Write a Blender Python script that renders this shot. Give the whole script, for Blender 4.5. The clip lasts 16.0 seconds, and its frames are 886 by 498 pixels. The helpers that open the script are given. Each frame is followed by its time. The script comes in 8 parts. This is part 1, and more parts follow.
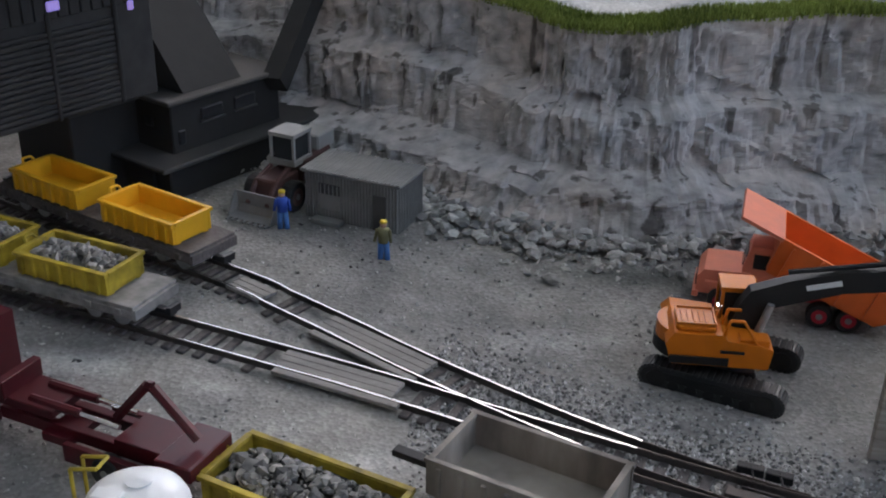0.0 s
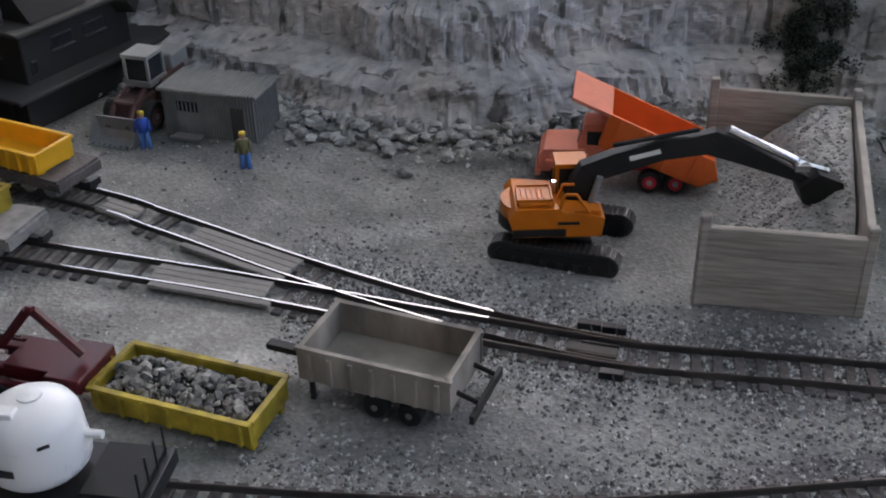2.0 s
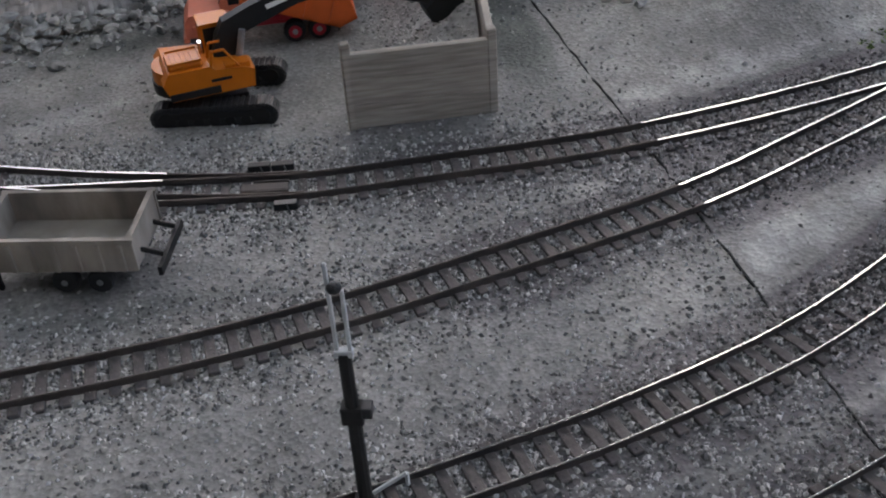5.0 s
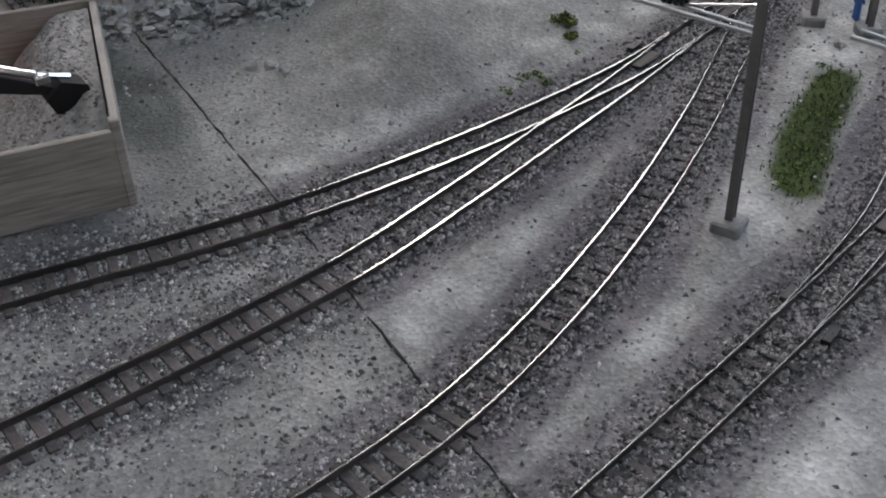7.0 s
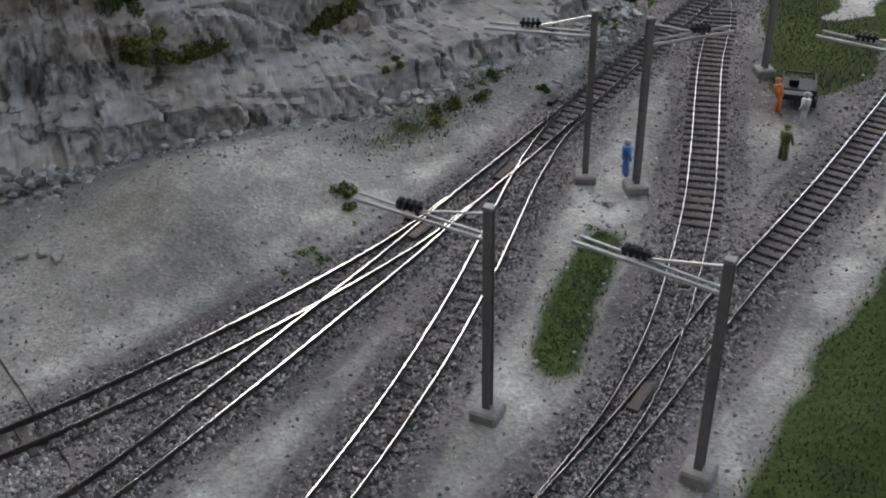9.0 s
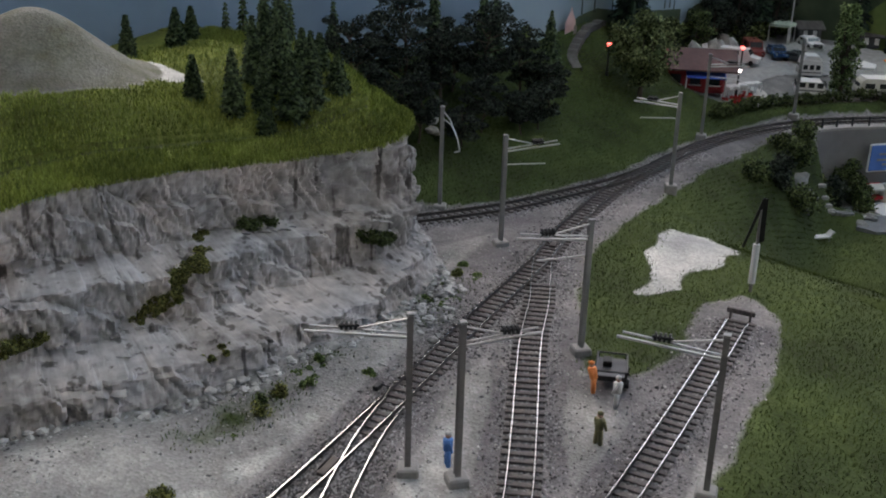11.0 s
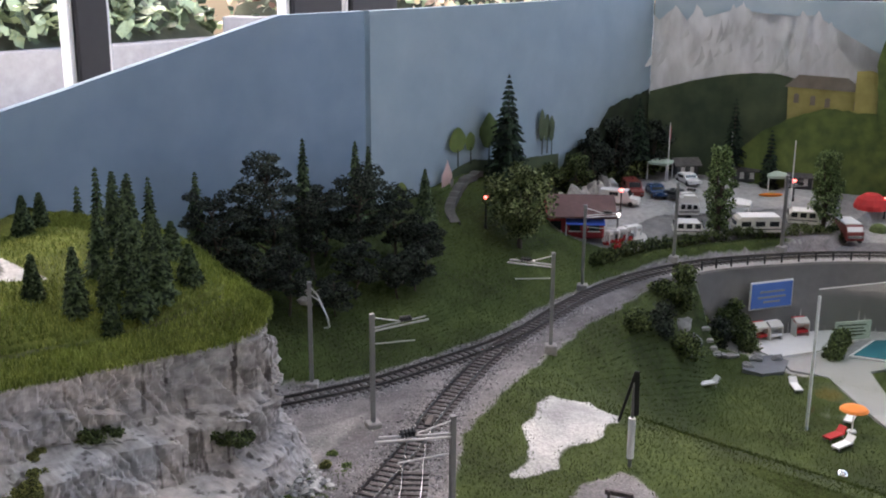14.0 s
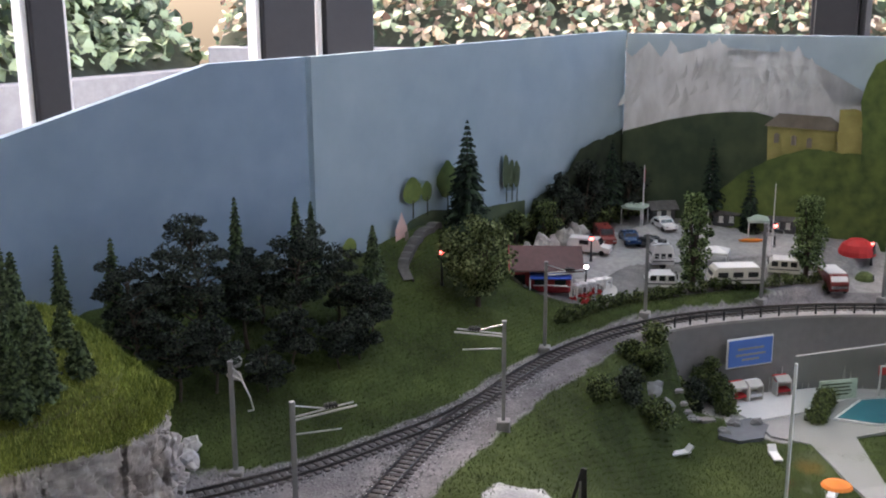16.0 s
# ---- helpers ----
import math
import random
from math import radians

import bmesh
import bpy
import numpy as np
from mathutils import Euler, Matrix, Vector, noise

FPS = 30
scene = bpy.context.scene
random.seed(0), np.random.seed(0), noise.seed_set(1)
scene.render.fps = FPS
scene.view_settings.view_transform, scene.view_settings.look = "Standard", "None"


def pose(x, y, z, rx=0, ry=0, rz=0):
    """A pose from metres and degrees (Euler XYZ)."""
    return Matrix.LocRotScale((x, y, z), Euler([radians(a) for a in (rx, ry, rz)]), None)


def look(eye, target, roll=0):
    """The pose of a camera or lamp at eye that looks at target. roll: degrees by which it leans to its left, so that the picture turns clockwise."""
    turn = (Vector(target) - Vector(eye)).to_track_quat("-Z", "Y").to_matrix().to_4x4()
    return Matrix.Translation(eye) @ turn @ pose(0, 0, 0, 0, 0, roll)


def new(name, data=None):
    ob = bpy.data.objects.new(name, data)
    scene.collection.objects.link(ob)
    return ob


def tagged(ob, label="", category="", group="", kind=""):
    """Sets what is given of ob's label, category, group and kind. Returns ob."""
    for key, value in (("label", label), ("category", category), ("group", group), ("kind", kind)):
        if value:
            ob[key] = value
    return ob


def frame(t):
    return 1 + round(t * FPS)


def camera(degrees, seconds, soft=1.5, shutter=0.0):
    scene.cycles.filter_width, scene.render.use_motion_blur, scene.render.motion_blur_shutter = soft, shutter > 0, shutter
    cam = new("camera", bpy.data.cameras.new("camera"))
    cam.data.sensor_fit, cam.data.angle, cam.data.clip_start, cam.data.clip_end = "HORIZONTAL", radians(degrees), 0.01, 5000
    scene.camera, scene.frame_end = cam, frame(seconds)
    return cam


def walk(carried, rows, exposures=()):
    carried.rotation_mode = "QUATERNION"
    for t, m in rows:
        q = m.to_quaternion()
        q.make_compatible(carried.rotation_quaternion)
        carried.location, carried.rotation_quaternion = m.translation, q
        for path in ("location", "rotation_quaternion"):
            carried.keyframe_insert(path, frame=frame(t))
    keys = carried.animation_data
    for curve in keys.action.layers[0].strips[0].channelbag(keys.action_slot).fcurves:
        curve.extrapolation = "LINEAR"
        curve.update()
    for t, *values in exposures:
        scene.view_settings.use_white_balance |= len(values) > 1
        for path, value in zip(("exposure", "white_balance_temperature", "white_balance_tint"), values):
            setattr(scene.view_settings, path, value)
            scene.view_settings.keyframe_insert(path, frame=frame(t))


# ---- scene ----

# A model railway at 1:87 on a table. Lengths in the code are decimetres; U turns them into metres.
U = 0.1

PATH = [
    (0, (-0.04168, 0.04127, 0.19367), (-0.08921, 0.30685, 0.06250), 1.22),
    (0.5, (-0.04237, 0.03798, 0.19712), (-0.08187, 0.30448, 0.06515), 1.91),
    (1, (-0.04003, 0.03385, 0.20026), (-0.07517, 0.29836, 0.06315), 1.21),
    (1.5, (-0.03240, 0.02582, 0.20123), (-0.05995, 0.28713, 0.05645), -0.61),
    (2, (-0.02682, 0.01845, 0.20717), (-0.04289, 0.27393, 0.05073), -1.39),
    (2.5, (-0.02055, 0.00608, 0.21366), (-0.01755, 0.25543, 0.04687), -2.67),
    (3, (-0.02545, 0.00007, 0.21586), (-0.01002, 0.24821, 0.04796), -2.68),
    (5.5, (-0.00981, -0.01737, 0.20197), (0.07051, 0.20553, 0.01795), -3.61),
    (6, (-0.00504, -0.01900, 0.20289), (0.10203, 0.19471, 0.02160), -3.10),
    (6.5, (0.01011, -0.00857, 0.20372), (0.12056, 0.20245, 0.02131), -3.10),
    (7, (0.02537, -0.00607, 0.20745), (0.14505, 0.20298, 0.02864), -2.09),
    (7.5, (0.04218, -0.01996, 0.22375), (0.17642, 0.18628, 0.05216), -1.10),
    (8, (0.04891, -0.01445, 0.22900), (0.19036, 0.19094, 0.06224), -1.06),
    (8.5, (0.06178, -0.01152, 0.23338), (0.20716, 0.19183, 0.06751), -1.73),
    (9, (0.07212, -0.01233, 0.24013), (0.22509, 0.18832, 0.07783), -1.02),
    (9.5, (0.07308, -0.01423, 0.24785), (0.24483, 0.18252, 0.10023), 2.12),
    (10, (0.08035, -0.01594, 0.25802), (0.26499, 0.17895, 0.12415), 1.78),
    (12.5, (0.09917, -0.01620, 0.29558), (0.31201, 0.17634, 0.20826), 2.29),
    (13, (0.10898, -0.01403, 0.30250), (0.32416, 0.17751, 0.21876), 1.70),
    (13.5, (0.12166, -0.01496, 0.31062), (0.33893, 0.17550, 0.22987), 0.44),
    (14, (0.13893, -0.01307, 0.30997), (0.36090, 0.17229, 0.23016), 0.34),
    (14.5, (0.15833, -0.01241, 0.31001), (0.38302, 0.16982, 0.23059), 0.73),
    (15, (0.17921, -0.00424, 0.31211), (0.40306, 0.17929, 0.23334), 0.54),
    (15.5, (0.20089, 0.00350, 0.31677), (0.42316, 0.18982, 0.24008), 0.63),
    (16, (0.22613, 0.00354, 0.32280), (0.44934, 0.18994, 0.24910), -0.27),
]
cam = camera(43.99, 16.0, soft=2.0)
walk(cam, [(t, look(eye, target, roll)) for t, eye, target, roll in PATH],
     exposures=[(0.0, -1.38, 6000, 10), (3.0, -1.36, 6050, 11), (6.0, -1.4, 6100, 10), (10.0, -1.4, 6300, 7), (12.5, -0.74, 6470, 15), (16.0, -0.62, 6500, 17)])

# ---------------------------------------------------------------- world and light
world = bpy.data.worlds.new("overcast_sky")
scene.world = world
world.use_nodes = True
wn, wl = world.node_tree.nodes, world.node_tree.links
sky = wn.new("ShaderNodeTexSky")
sky.sky_type, sky.sun_disc = "NISHITA", False
sky.air_density, sky.dust_density, sky.ozone_density = 0.7, 5.0, 0.3
sky.sun_elevation, sky.sun_rotation = radians(50), radians(20)
wl.new(sky.outputs[0], wn["Background"].inputs[0])
wn["Background"].inputs[1].default_value = 1.5

sun = new("sun", bpy.data.lights.new("sun", "SUN"))
sun.data.energy, sun.data.angle, sun.data.color = 1.8, radians(20), (1.0, 0.97, 0.93)
sun.matrix_world = look((0, 0, 0), (-math.sin(radians(20)) * 0.64, -math.cos(radians(20)) * 0.64, -0.77))


def ceiling_tube(x, y, power, rot=0.0, length=1.2):
    lamp = new("tube_light", bpy.data.lights.new("tube_light", "AREA"))
    lamp.data.shape, lamp.data.size, lamp.data.size_y = "RECTANGLE", length, 0.12
    lamp.data.energy, lamp.data.color = power, (0.72, 0.88, 1.0)
    lamp.matrix_world = pose(x, y, 1.72, 0, 0, rot)


ceiling_tube(0.75, 0.75, 5.3, 25)
ceiling_tube(1.5, -0.55, 6.0, 25)
ceiling_tube(-0.45, 0.05, 3.2, 25)
ceiling_tube(1.6, 0.5, 7.0, 25)


# ---------------------------------------------------------------- mesh helpers
class Mesh:
    """Vertices and faces gathered in decimetres."""

    def __init__(self):
        self.v, self.f = [], []

    def add(self, verts, faces):
        n = len(self.v)
        self.v.extend(tuple(p) for p in verts)
        self.f.extend(tuple(i + n for i in face) for face in faces)
        return self

    def box(self, c, s, rot=None, ch=None):
        """A box with chamfered edges: centre, size, turn."""
        hx, hy, hz = s[0] / 2, s[1] / 2, s[2] / 2
        ch = min(hx, hy, hz) * 0.18 if ch is None else min(ch, min(hx, hy, hz) * 0.9)
        pts, idx = [], {}
        for sx in (-1, 1):
            for sy in (-1, 1):
                for sz in (-1, 1):
                    for a in range(3):
                        d = [hx - ch, hy - ch, hz - ch]
                        d[a] += ch
                        idx[sx, sy, sz, a] = len(pts)
                        pts.append(Vector((sx * d[0], sy * d[1], sz * d[2])))
        faces = []
        for a in range(3):
            b, e = (a + 1) % 3, (a + 2) % 3
            for sa in (-1, 1):
                ring = []
                for sb, se in ((-1, -1), (1, -1), (1, 1), (-1, 1)):
                    k = [0, 0, 0]
                    k[a], k[b], k[e] = sa, sb, se
                    ring.append(idx[k[0], k[1], k[2], a])
                faces.append(ring if sa > 0 else ring[::-1])
            for sb in (-1, 1):
                for se in (-1, 1):
                    k0, k1 = [0, 0, 0], [0, 0, 0]
                    k0[a], k0[b], k0[e] = -1, sb, se
                    k1[a], k1[b], k1[e] = 1, sb, se
                    q = [idx[(*k0, b)], idx[(*k1, b)], idx[(*k1, e)], idx[(*k0, e)]]
                    faces.append(q if sb * se < 0 else q[::-1])
        for sx in (-1, 1):
            for sy in (-1, 1):
                for sz in (-1, 1):
                    q = [idx[sx, sy, sz, 0], idx[sx, sy, sz, 1], idx[sx, sy, sz, 2]]
                    faces.append(q if sx * sy * sz > 0 else q[::-1])
        m = rot or Matrix.Identity(3)
        c = Vector(c)
        return self.add([m @ p + c for p in pts], faces)

    def cyl(self, a, b, r0, r1=None, n=10):
        a, b = Vector(a), Vector(b)
        r1 = r0 if r1 is None else r1
        d = (b - a).normalized()
        u = d.orthogonal().normalized()
        w = d.cross(u)
        ring = [(math.cos(2 * math.pi * i / n), math.sin(2 * math.pi * i / n)) for i in range(n)]
        v = [a + (u * c + w * s) * r0 for c, s in ring] + [b + (u * c + w * s) * r1 for c, s in ring]
        f = [(i, (i + 1) % n, n + (i + 1) % n, n + i) for i in range(n)]
        return self.add(v, f + [tuple(range(n))[::-1], tuple(range(n, 2 * n))])

    def tube(self, pts, r, n=6):
        for a, b in zip(pts, pts[1:]):
            self.cyl(a, b, r, r, n)
        return self

    def prism(self, outline, lo, hi, axis="y"):
        """An outline in two axes, drawn out along the third."""
        n = len(outline)
        put = {"y": lambda p, k: (p[0], k, p[1]), "x": lambda p, k: (k, p[0], p[1]), "z": lambda p, k: (p[0], p[1], k)}[axis]
        v = [put(p, lo) for p in outline] + [put(p, hi) for p in outline]
        f = [(i, (i + 1) % n, n + (i + 1) % n, n + i) for i in range(n)]
        return self.add(v, f + [tuple(range(n))[::-1], tuple(range(n, 2 * n))])

    def rock(self, c, r, rng, flat=0.7, sub=1):
        v, f = BALL[sub]
        k = [rng.uniform(0.6, 1.15) for _ in range(3)]
        m = Euler((rng.uniform(0, 6), rng.uniform(0, 6), rng.uniform(0, 6))).to_matrix()
        off = Vector((rng.uniform(0, 90), 0, 0))
        out = []
        for p in v:
            q = m @ Vector((p[0] * k[0], p[1] * k[1], p[2] * k[2]))
            q *= r * (0.8 + 0.5 * noise.noise(Vector(p) * 1.3 + off))
            out.append((c[0] + q.x, c[1] + q.y, c[2] + q.z * flat))
        return self.add(out, f)

    def ball(self, c, r, sub=2, scale=(1, 1, 1)):
        v, f = BALL[sub]
        return self.add([(c[0] + p[0] * r * scale[0], c[1] + p[1] * r * scale[1], c[2] + p[2] * r * scale[2]) for p in v], f)

    def lathe(self, c, prof, n=20):
        v, f = [], []
        for r, z in prof:
            v += [(c[0] + r * math.cos(2 * math.pi * i / n), c[1] + r * math.sin(2 * math.pi * i / n), c[2] + z) for i in range(n)]
        for k in range(len(prof) - 1):
            f += [(k * n + i, k * n + (i + 1) % n, (k + 1) * n + (i + 1) % n, (k + 1) * n + i) for i in range(n)]
        f += [tuple(range(n))[::-1], tuple(range((len(prof) - 1) * n, len(prof) * n))]
        return self.add(v, f)

    def data(self, name, mat, smooth=False):
        me = bpy.data.meshes.new(name)
        me.from_pydata([(x * U, y * U, z * U) for x, y, z in self.v], [], self.f)
        me.materials.append(mat)
        if smooth:
            me.polygons.foreach_set("use_smooth", [True] * len(me.polygons))
        me.update()
        return me


def ball_mesh(sub):
    bm = bmesh.new()
    bmesh.ops.create_icosphere(bm, subdivisions=sub, radius=1.0)
    out = [tuple(v.co) for v in bm.verts], [tuple(v.index for v in f.verts) for f in bm.faces]
    bm.free()
    return out


BALL = {1: ball_mesh(1), 2: ball_mesh(2), 3: ball_mesh(3)}


def at(x, y, z=0.0, rz=0.0, rx=0.0, ry=0.0):
    return pose(x * U, y * U, z * U, rx, ry, rz)


def thing(name, m, label, category, group="", kind=""):
    ob = new(name)
    ob.empty_display_size = 0.01
    ob.matrix_world = m
    return tagged(ob, label, category, group, kind)


def part(name, mesh, mat, parent, label="", smooth=False, m=None):
    ob = new(name, mesh.data(name, mat, smooth))
    ob.parent = parent
    if m is not None:
        ob.matrix_basis = m
    return tagged(ob, label)


def solo(name, mesh, mat, label, category, smooth=False, kind="", group="", m=None):
    ob = new(name, mesh.data(name, mat, smooth))
    if m is not None:
        ob.matrix_world = m
    return tagged(ob, label, category, group, kind)


def curve_points(ctrl, step):
    """Even points and headings along a smooth line through the given points."""
    p = [Vector(c).to_3d() for c in ctrl]
    p = [2 * p[0] - p[1]] + p + [2 * p[-1] - p[-2]]
    fine = []
    for a, b, c, d in zip(p, p[1:], p[2:], p[3:]):
        for i in range(24):
            t = i / 24
            fine.append(0.5 * (2 * b + (c - a) * t + (2 * a - 5 * b + 4 * c - d) * t * t + (3 * b - a - 3 * c + d) * t ** 3))
    fine.append(p[-2])
    out, left = [fine[0]], step
    for a, b in zip(fine, fine[1:]):
        seg = (b - a).length
        while seg >= left > 0:
            a = a.lerp(b, left / seg)
            out.append(a)
            seg, left = (b - a).length, step
        left -= seg
    return out


def headings(pts):
    d = [(b - a).normalized() for a, b in zip(pts, pts[1:])]
    return d + [d[-1]]


# ---------------------------------------------------------------- materials
def material(name, base, rough=0.8, metal=0.0, vary=0.25, size=40.0, bump=0.0, tint=None, spec=0.4, stretch=None, island=0.0, detail=6.0):
    """Two scales of variation of a base colour, grain relief and uneven gloss. size: features a metre."""
    m = bpy.data.materials.new(name)
    m.use_nodes = True
    n, l = m.node_tree.nodes, m.node_tree.links
    b = n["Principled BSDF"]
    b.inputs["Metallic"].default_value, b.inputs["Specular IOR Level"].default_value = metal, spec
    co = n.new("ShaderNodeTexCoord")
    mp = n.new("ShaderNodeMapping")
    if stretch:
        mp.inputs["Scale"].default_value = stretch
    l.new(co.outputs["Object"], mp.inputs["Vector"])
    big, fine = n.new("ShaderNodeTexNoise"), n.new("ShaderNodeTexNoise")
    big.inputs["Scale"].default_value, fine.inputs["Scale"].default_value = size * 0.22, size * 2.5
    big.inputs["Detail"].default_value = fine.inputs["Detail"].default_value = detail
    for t in (big, fine):
        l.new(mp.outputs[0], t.inputs["Vector"])
    lo = [c * (1 - vary) for c in base]
    hi = [min(1, c * (1 + vary)) for c in (tint or base)]
    ramp = n.new("ShaderNodeValToRGB")
    ramp.color_ramp.elements[0].position, ramp.color_ramp.elements[1].position = 0.33, 0.68
    ramp.color_ramp.elements[0].color, ramp.color_ramp.elements[1].color = (*lo, 1), (*hi, 1)
    mix = n.new("ShaderNodeMath")
    mix.operation = "MULTIPLY_ADD"
    mix.inputs[1].default_value = 0.5
    half = n.new("ShaderNodeMath")
    half.operation, half.inputs[1].default_value = "MULTIPLY", 0.5
    l.new(big.outputs[0], half.inputs[0])
    l.new(fine.outputs[0], mix.inputs[0])
    l.new(half.outputs[0], mix.inputs[2])
    last = mix.outputs[0]
    if island:
        geo = n.new("ShaderNodeNewGeometry")
        am = n.new("ShaderNodeMath")
        am.operation, am.inputs[1].default_value = "MULTIPLY_ADD", island
        l.new(geo.outputs["Random Per Island"], am.inputs[0])
        sh = n.new("ShaderNodeMath")
        sh.operation, sh.inputs[1].default_value = "SUBTRACT", island / 2
        l.new(last, sh.inputs[0])
        l.new(sh.outputs[0], am.inputs[2])
        last = am.outputs[0]
    l.new(last, ramp.inputs[0])
    l.new(ramp.outputs[0], b.inputs["Base Color"])
    rr = n.new("ShaderNodeMapRange")
    rr.inputs["To Min"].default_value, rr.inputs["To Max"].default_value = max(0.03, rough - 0.12), min(1, rough + 0.12)
    l.new(fine.outputs[0], rr.inputs[0])
    l.new(rr.outputs[0], b.inputs["Roughness"])
    if bump:
        bp = n.new("ShaderNodeBump")
        bp.inputs["Strength"].default_value, bp.inputs["Distance"].default_value = min(1, bump), 0.002 * max(1, bump)
        l.new(mix.outputs[0], bp.inputs["Height"])
        l.new(bp.outputs[0], b.inputs["Normal"])
    return m


def masked(name, pairs, attr="mask", size=60.0, bump=0.6, grain=600.0):
    """Blends base colours by the channels of a vertex colour that says what lies where (gravel, grass, ballast, pale sand)."""
    m = bpy.data.materials.new(name)
    m.use_nodes = True
    n, l = m.node_tree.nodes, m.node_tree.links
    b = n["Principled BSDF"]
    b.inputs["Roughness"].default_value, b.inputs["Specular IOR Level"].default_value = 0.92, 0.2
    co = n.new("ShaderNodeTexCoord")
    at_ = n.new("ShaderNodeVertexColor")
    at_.layer_name = attr
    sep = n.new("ShaderNodeSeparateColor")
    l.new(at_.outputs[0], sep.inputs[0])
    texs = []
    for s in (size * 0.2, size, grain):
        t = n.new("ShaderNodeTexNoise")
        t.inputs["Scale"].default_value, t.inputs["Detail"].default_value = s, 5.0
        l.new(co.outputs["Object"], t.inputs["Vector"])
        texs.append(t)
    vor = n.new("ShaderNodeTexVoronoi")
    vor.inputs["Scale"].default_value = grain * 1.1
    l.new(co.outputs["Object"], vor.inputs["Vector"])

    def ramp(src, lo, hi, p0=0.35, p1=0.65):
        r = n.new("ShaderNodeValToRGB")
        r.color_ramp.elements[0].position, r.color_ramp.elements[1].position = p0, p1
        r.color_ramp.elements[0].color, r.color_ramp.elements[1].color = (*lo, 1), (*hi, 1)
        l.new(src, r.inputs[0])
        return r.outputs[0]

    def mixc(fac, a, c, mode="MIX"):
        x = n.new("ShaderNodeMix")
        x.data_type, x.blend_type = "RGBA", mode
        if isinstance(fac, float):
            x.inputs[0].default_value = fac
        else:
            l.new(fac, x.inputs[0])
        l.new(a, x.inputs[6])
        l.new(c, x.inputs[7])
        return x.outputs[2]

    base = None
    for k, (lo, hi) in enumerate(pairs):
        col = mixc(0.5, ramp(texs[1].outputs[0], lo, hi), ramp(texs[2].outputs[0], lo, hi, 0.3, 0.7))
        if base is None:
            base = col
        else:
            rough_edge = n.new("ShaderNodeMath")
            rough_edge.operation, rough_edge.inputs[1].default_value = "ADD", -0.5
            l.new(texs[1].outputs[0], rough_edge.inputs[0])
            s = n.new("ShaderNodeMath")
            s.operation, s.inputs[1].default_value = "MULTIPLY_ADD", 0.5
            l.new(rough_edge.outputs[0], s.inputs[0])
            l.new(sep.outputs[k - 1] if k < 4 else at_.outputs["Alpha"], s.inputs[2])
            mr = n.new("ShaderNodeMapRange")
            mr.inputs["From Min"].default_value, mr.inputs["From Max"].default_value = 0.35, 0.65
            l.new(s.outputs[0], mr.inputs[0])
            base = mixc(mr.outputs[0], base, col)
    stain = ramp(texs[0].outputs[0], (0.62, 0.62, 0.63), (1.15, 1.14, 1.11))
    base = mixc(1.0, base, stain, "MULTIPLY")
    stone = n.new("ShaderNodeSeparateColor")
    l.new(vor.outputs["Color"], stone.inputs[0])
    base = mixc(0.5, base, ramp(stone.outputs[0], (0.72, 0.72, 0.72), (1.25, 1.25, 1.25), 0.2, 0.9), "MULTIPLY")
    l.new(base, b.inputs["Base Color"])
    bp = n.new("ShaderNodeBump")
    bp.inputs["Strength"].default_value, bp.inputs["Distance"].default_value = bump, 0.0012
    add = n.new("ShaderNodeMath")
    l.new(vor.outputs["Distance"], add.inputs[0])
    l.new(texs[2].outputs[0], add.inputs[1])
    l.new(add.outputs[0], bp.inputs["Height"])
    l.new(bp.outputs[0], b.inputs["Normal"])
    return m


def rock_material(name):
    m = material(name, (0.31, 0.305, 0.303), 0.92, vary=0.32, size=55, bump=0.8, tint=(0.46, 0.454, 0.448), spec=0.15)
    n, l = m.node_tree.nodes, m.node_tree.links
    b = n["Principled BSDF"]
    src = b.inputs["Base Color"].links[0].from_socket
    co = n.new("ShaderNodeTexCoord")
    mp = n.new("ShaderNodeMapping")
    mp.inputs["Scale"].default_value = (1, 1, 0.09)
    st = n.new("ShaderNodeTexNoise")
    st.inputs["Scale"].default_value, st.inputs["Detail"].default_value = 120, 4
    l.new(co.outputs["Object"], mp.inputs["Vector"])
    l.new(mp.outputs[0], st.inputs["Vector"])
    r = n.new("ShaderNodeValToRGB")
    r.color_ramp.elements[0].position, r.color_ramp.elements[1].position = 0.36, 0.425
    r.color_ramp.elements[0].color, r.color_ramp.elements[1].color = (0.26, 0.245, 0.23, 1), (1, 1, 1, 1)
    l.new(st.outputs[0], r.inputs[0])
    hue = n.new("ShaderNodeTexNoise")
    hue.inputs["Scale"].default_value = 18
    l.new(co.outputs["Object"], hue.inputs["Vector"])
    hr = n.new("ShaderNodeValToRGB")
    hr.color_ramp.elements[0].position, hr.color_ramp.elements[1].position = 0.38, 0.62
    hr.color_ramp.elements[0].color, hr.color_ramp.elements[1].color = (0.96, 0.96, 0.97, 1), (1.1, 1.0, 0.92, 1)
    l.new(hue.outputs[0], hr.inputs[0])
    last = src
    for c in (r.outputs[0], hr.outputs[0]):
        x = n.new("ShaderNodeMix")
        x.data_type, x.blend_type = "RGBA", "MULTIPLY"
        x.inputs[0].default_value = 0.85
        l.new(last, x.inputs[6])
        l.new(c, x.inputs[7])
        last = x.outputs[2]
    l.new(last, b.inputs["Base Color"])
    return m


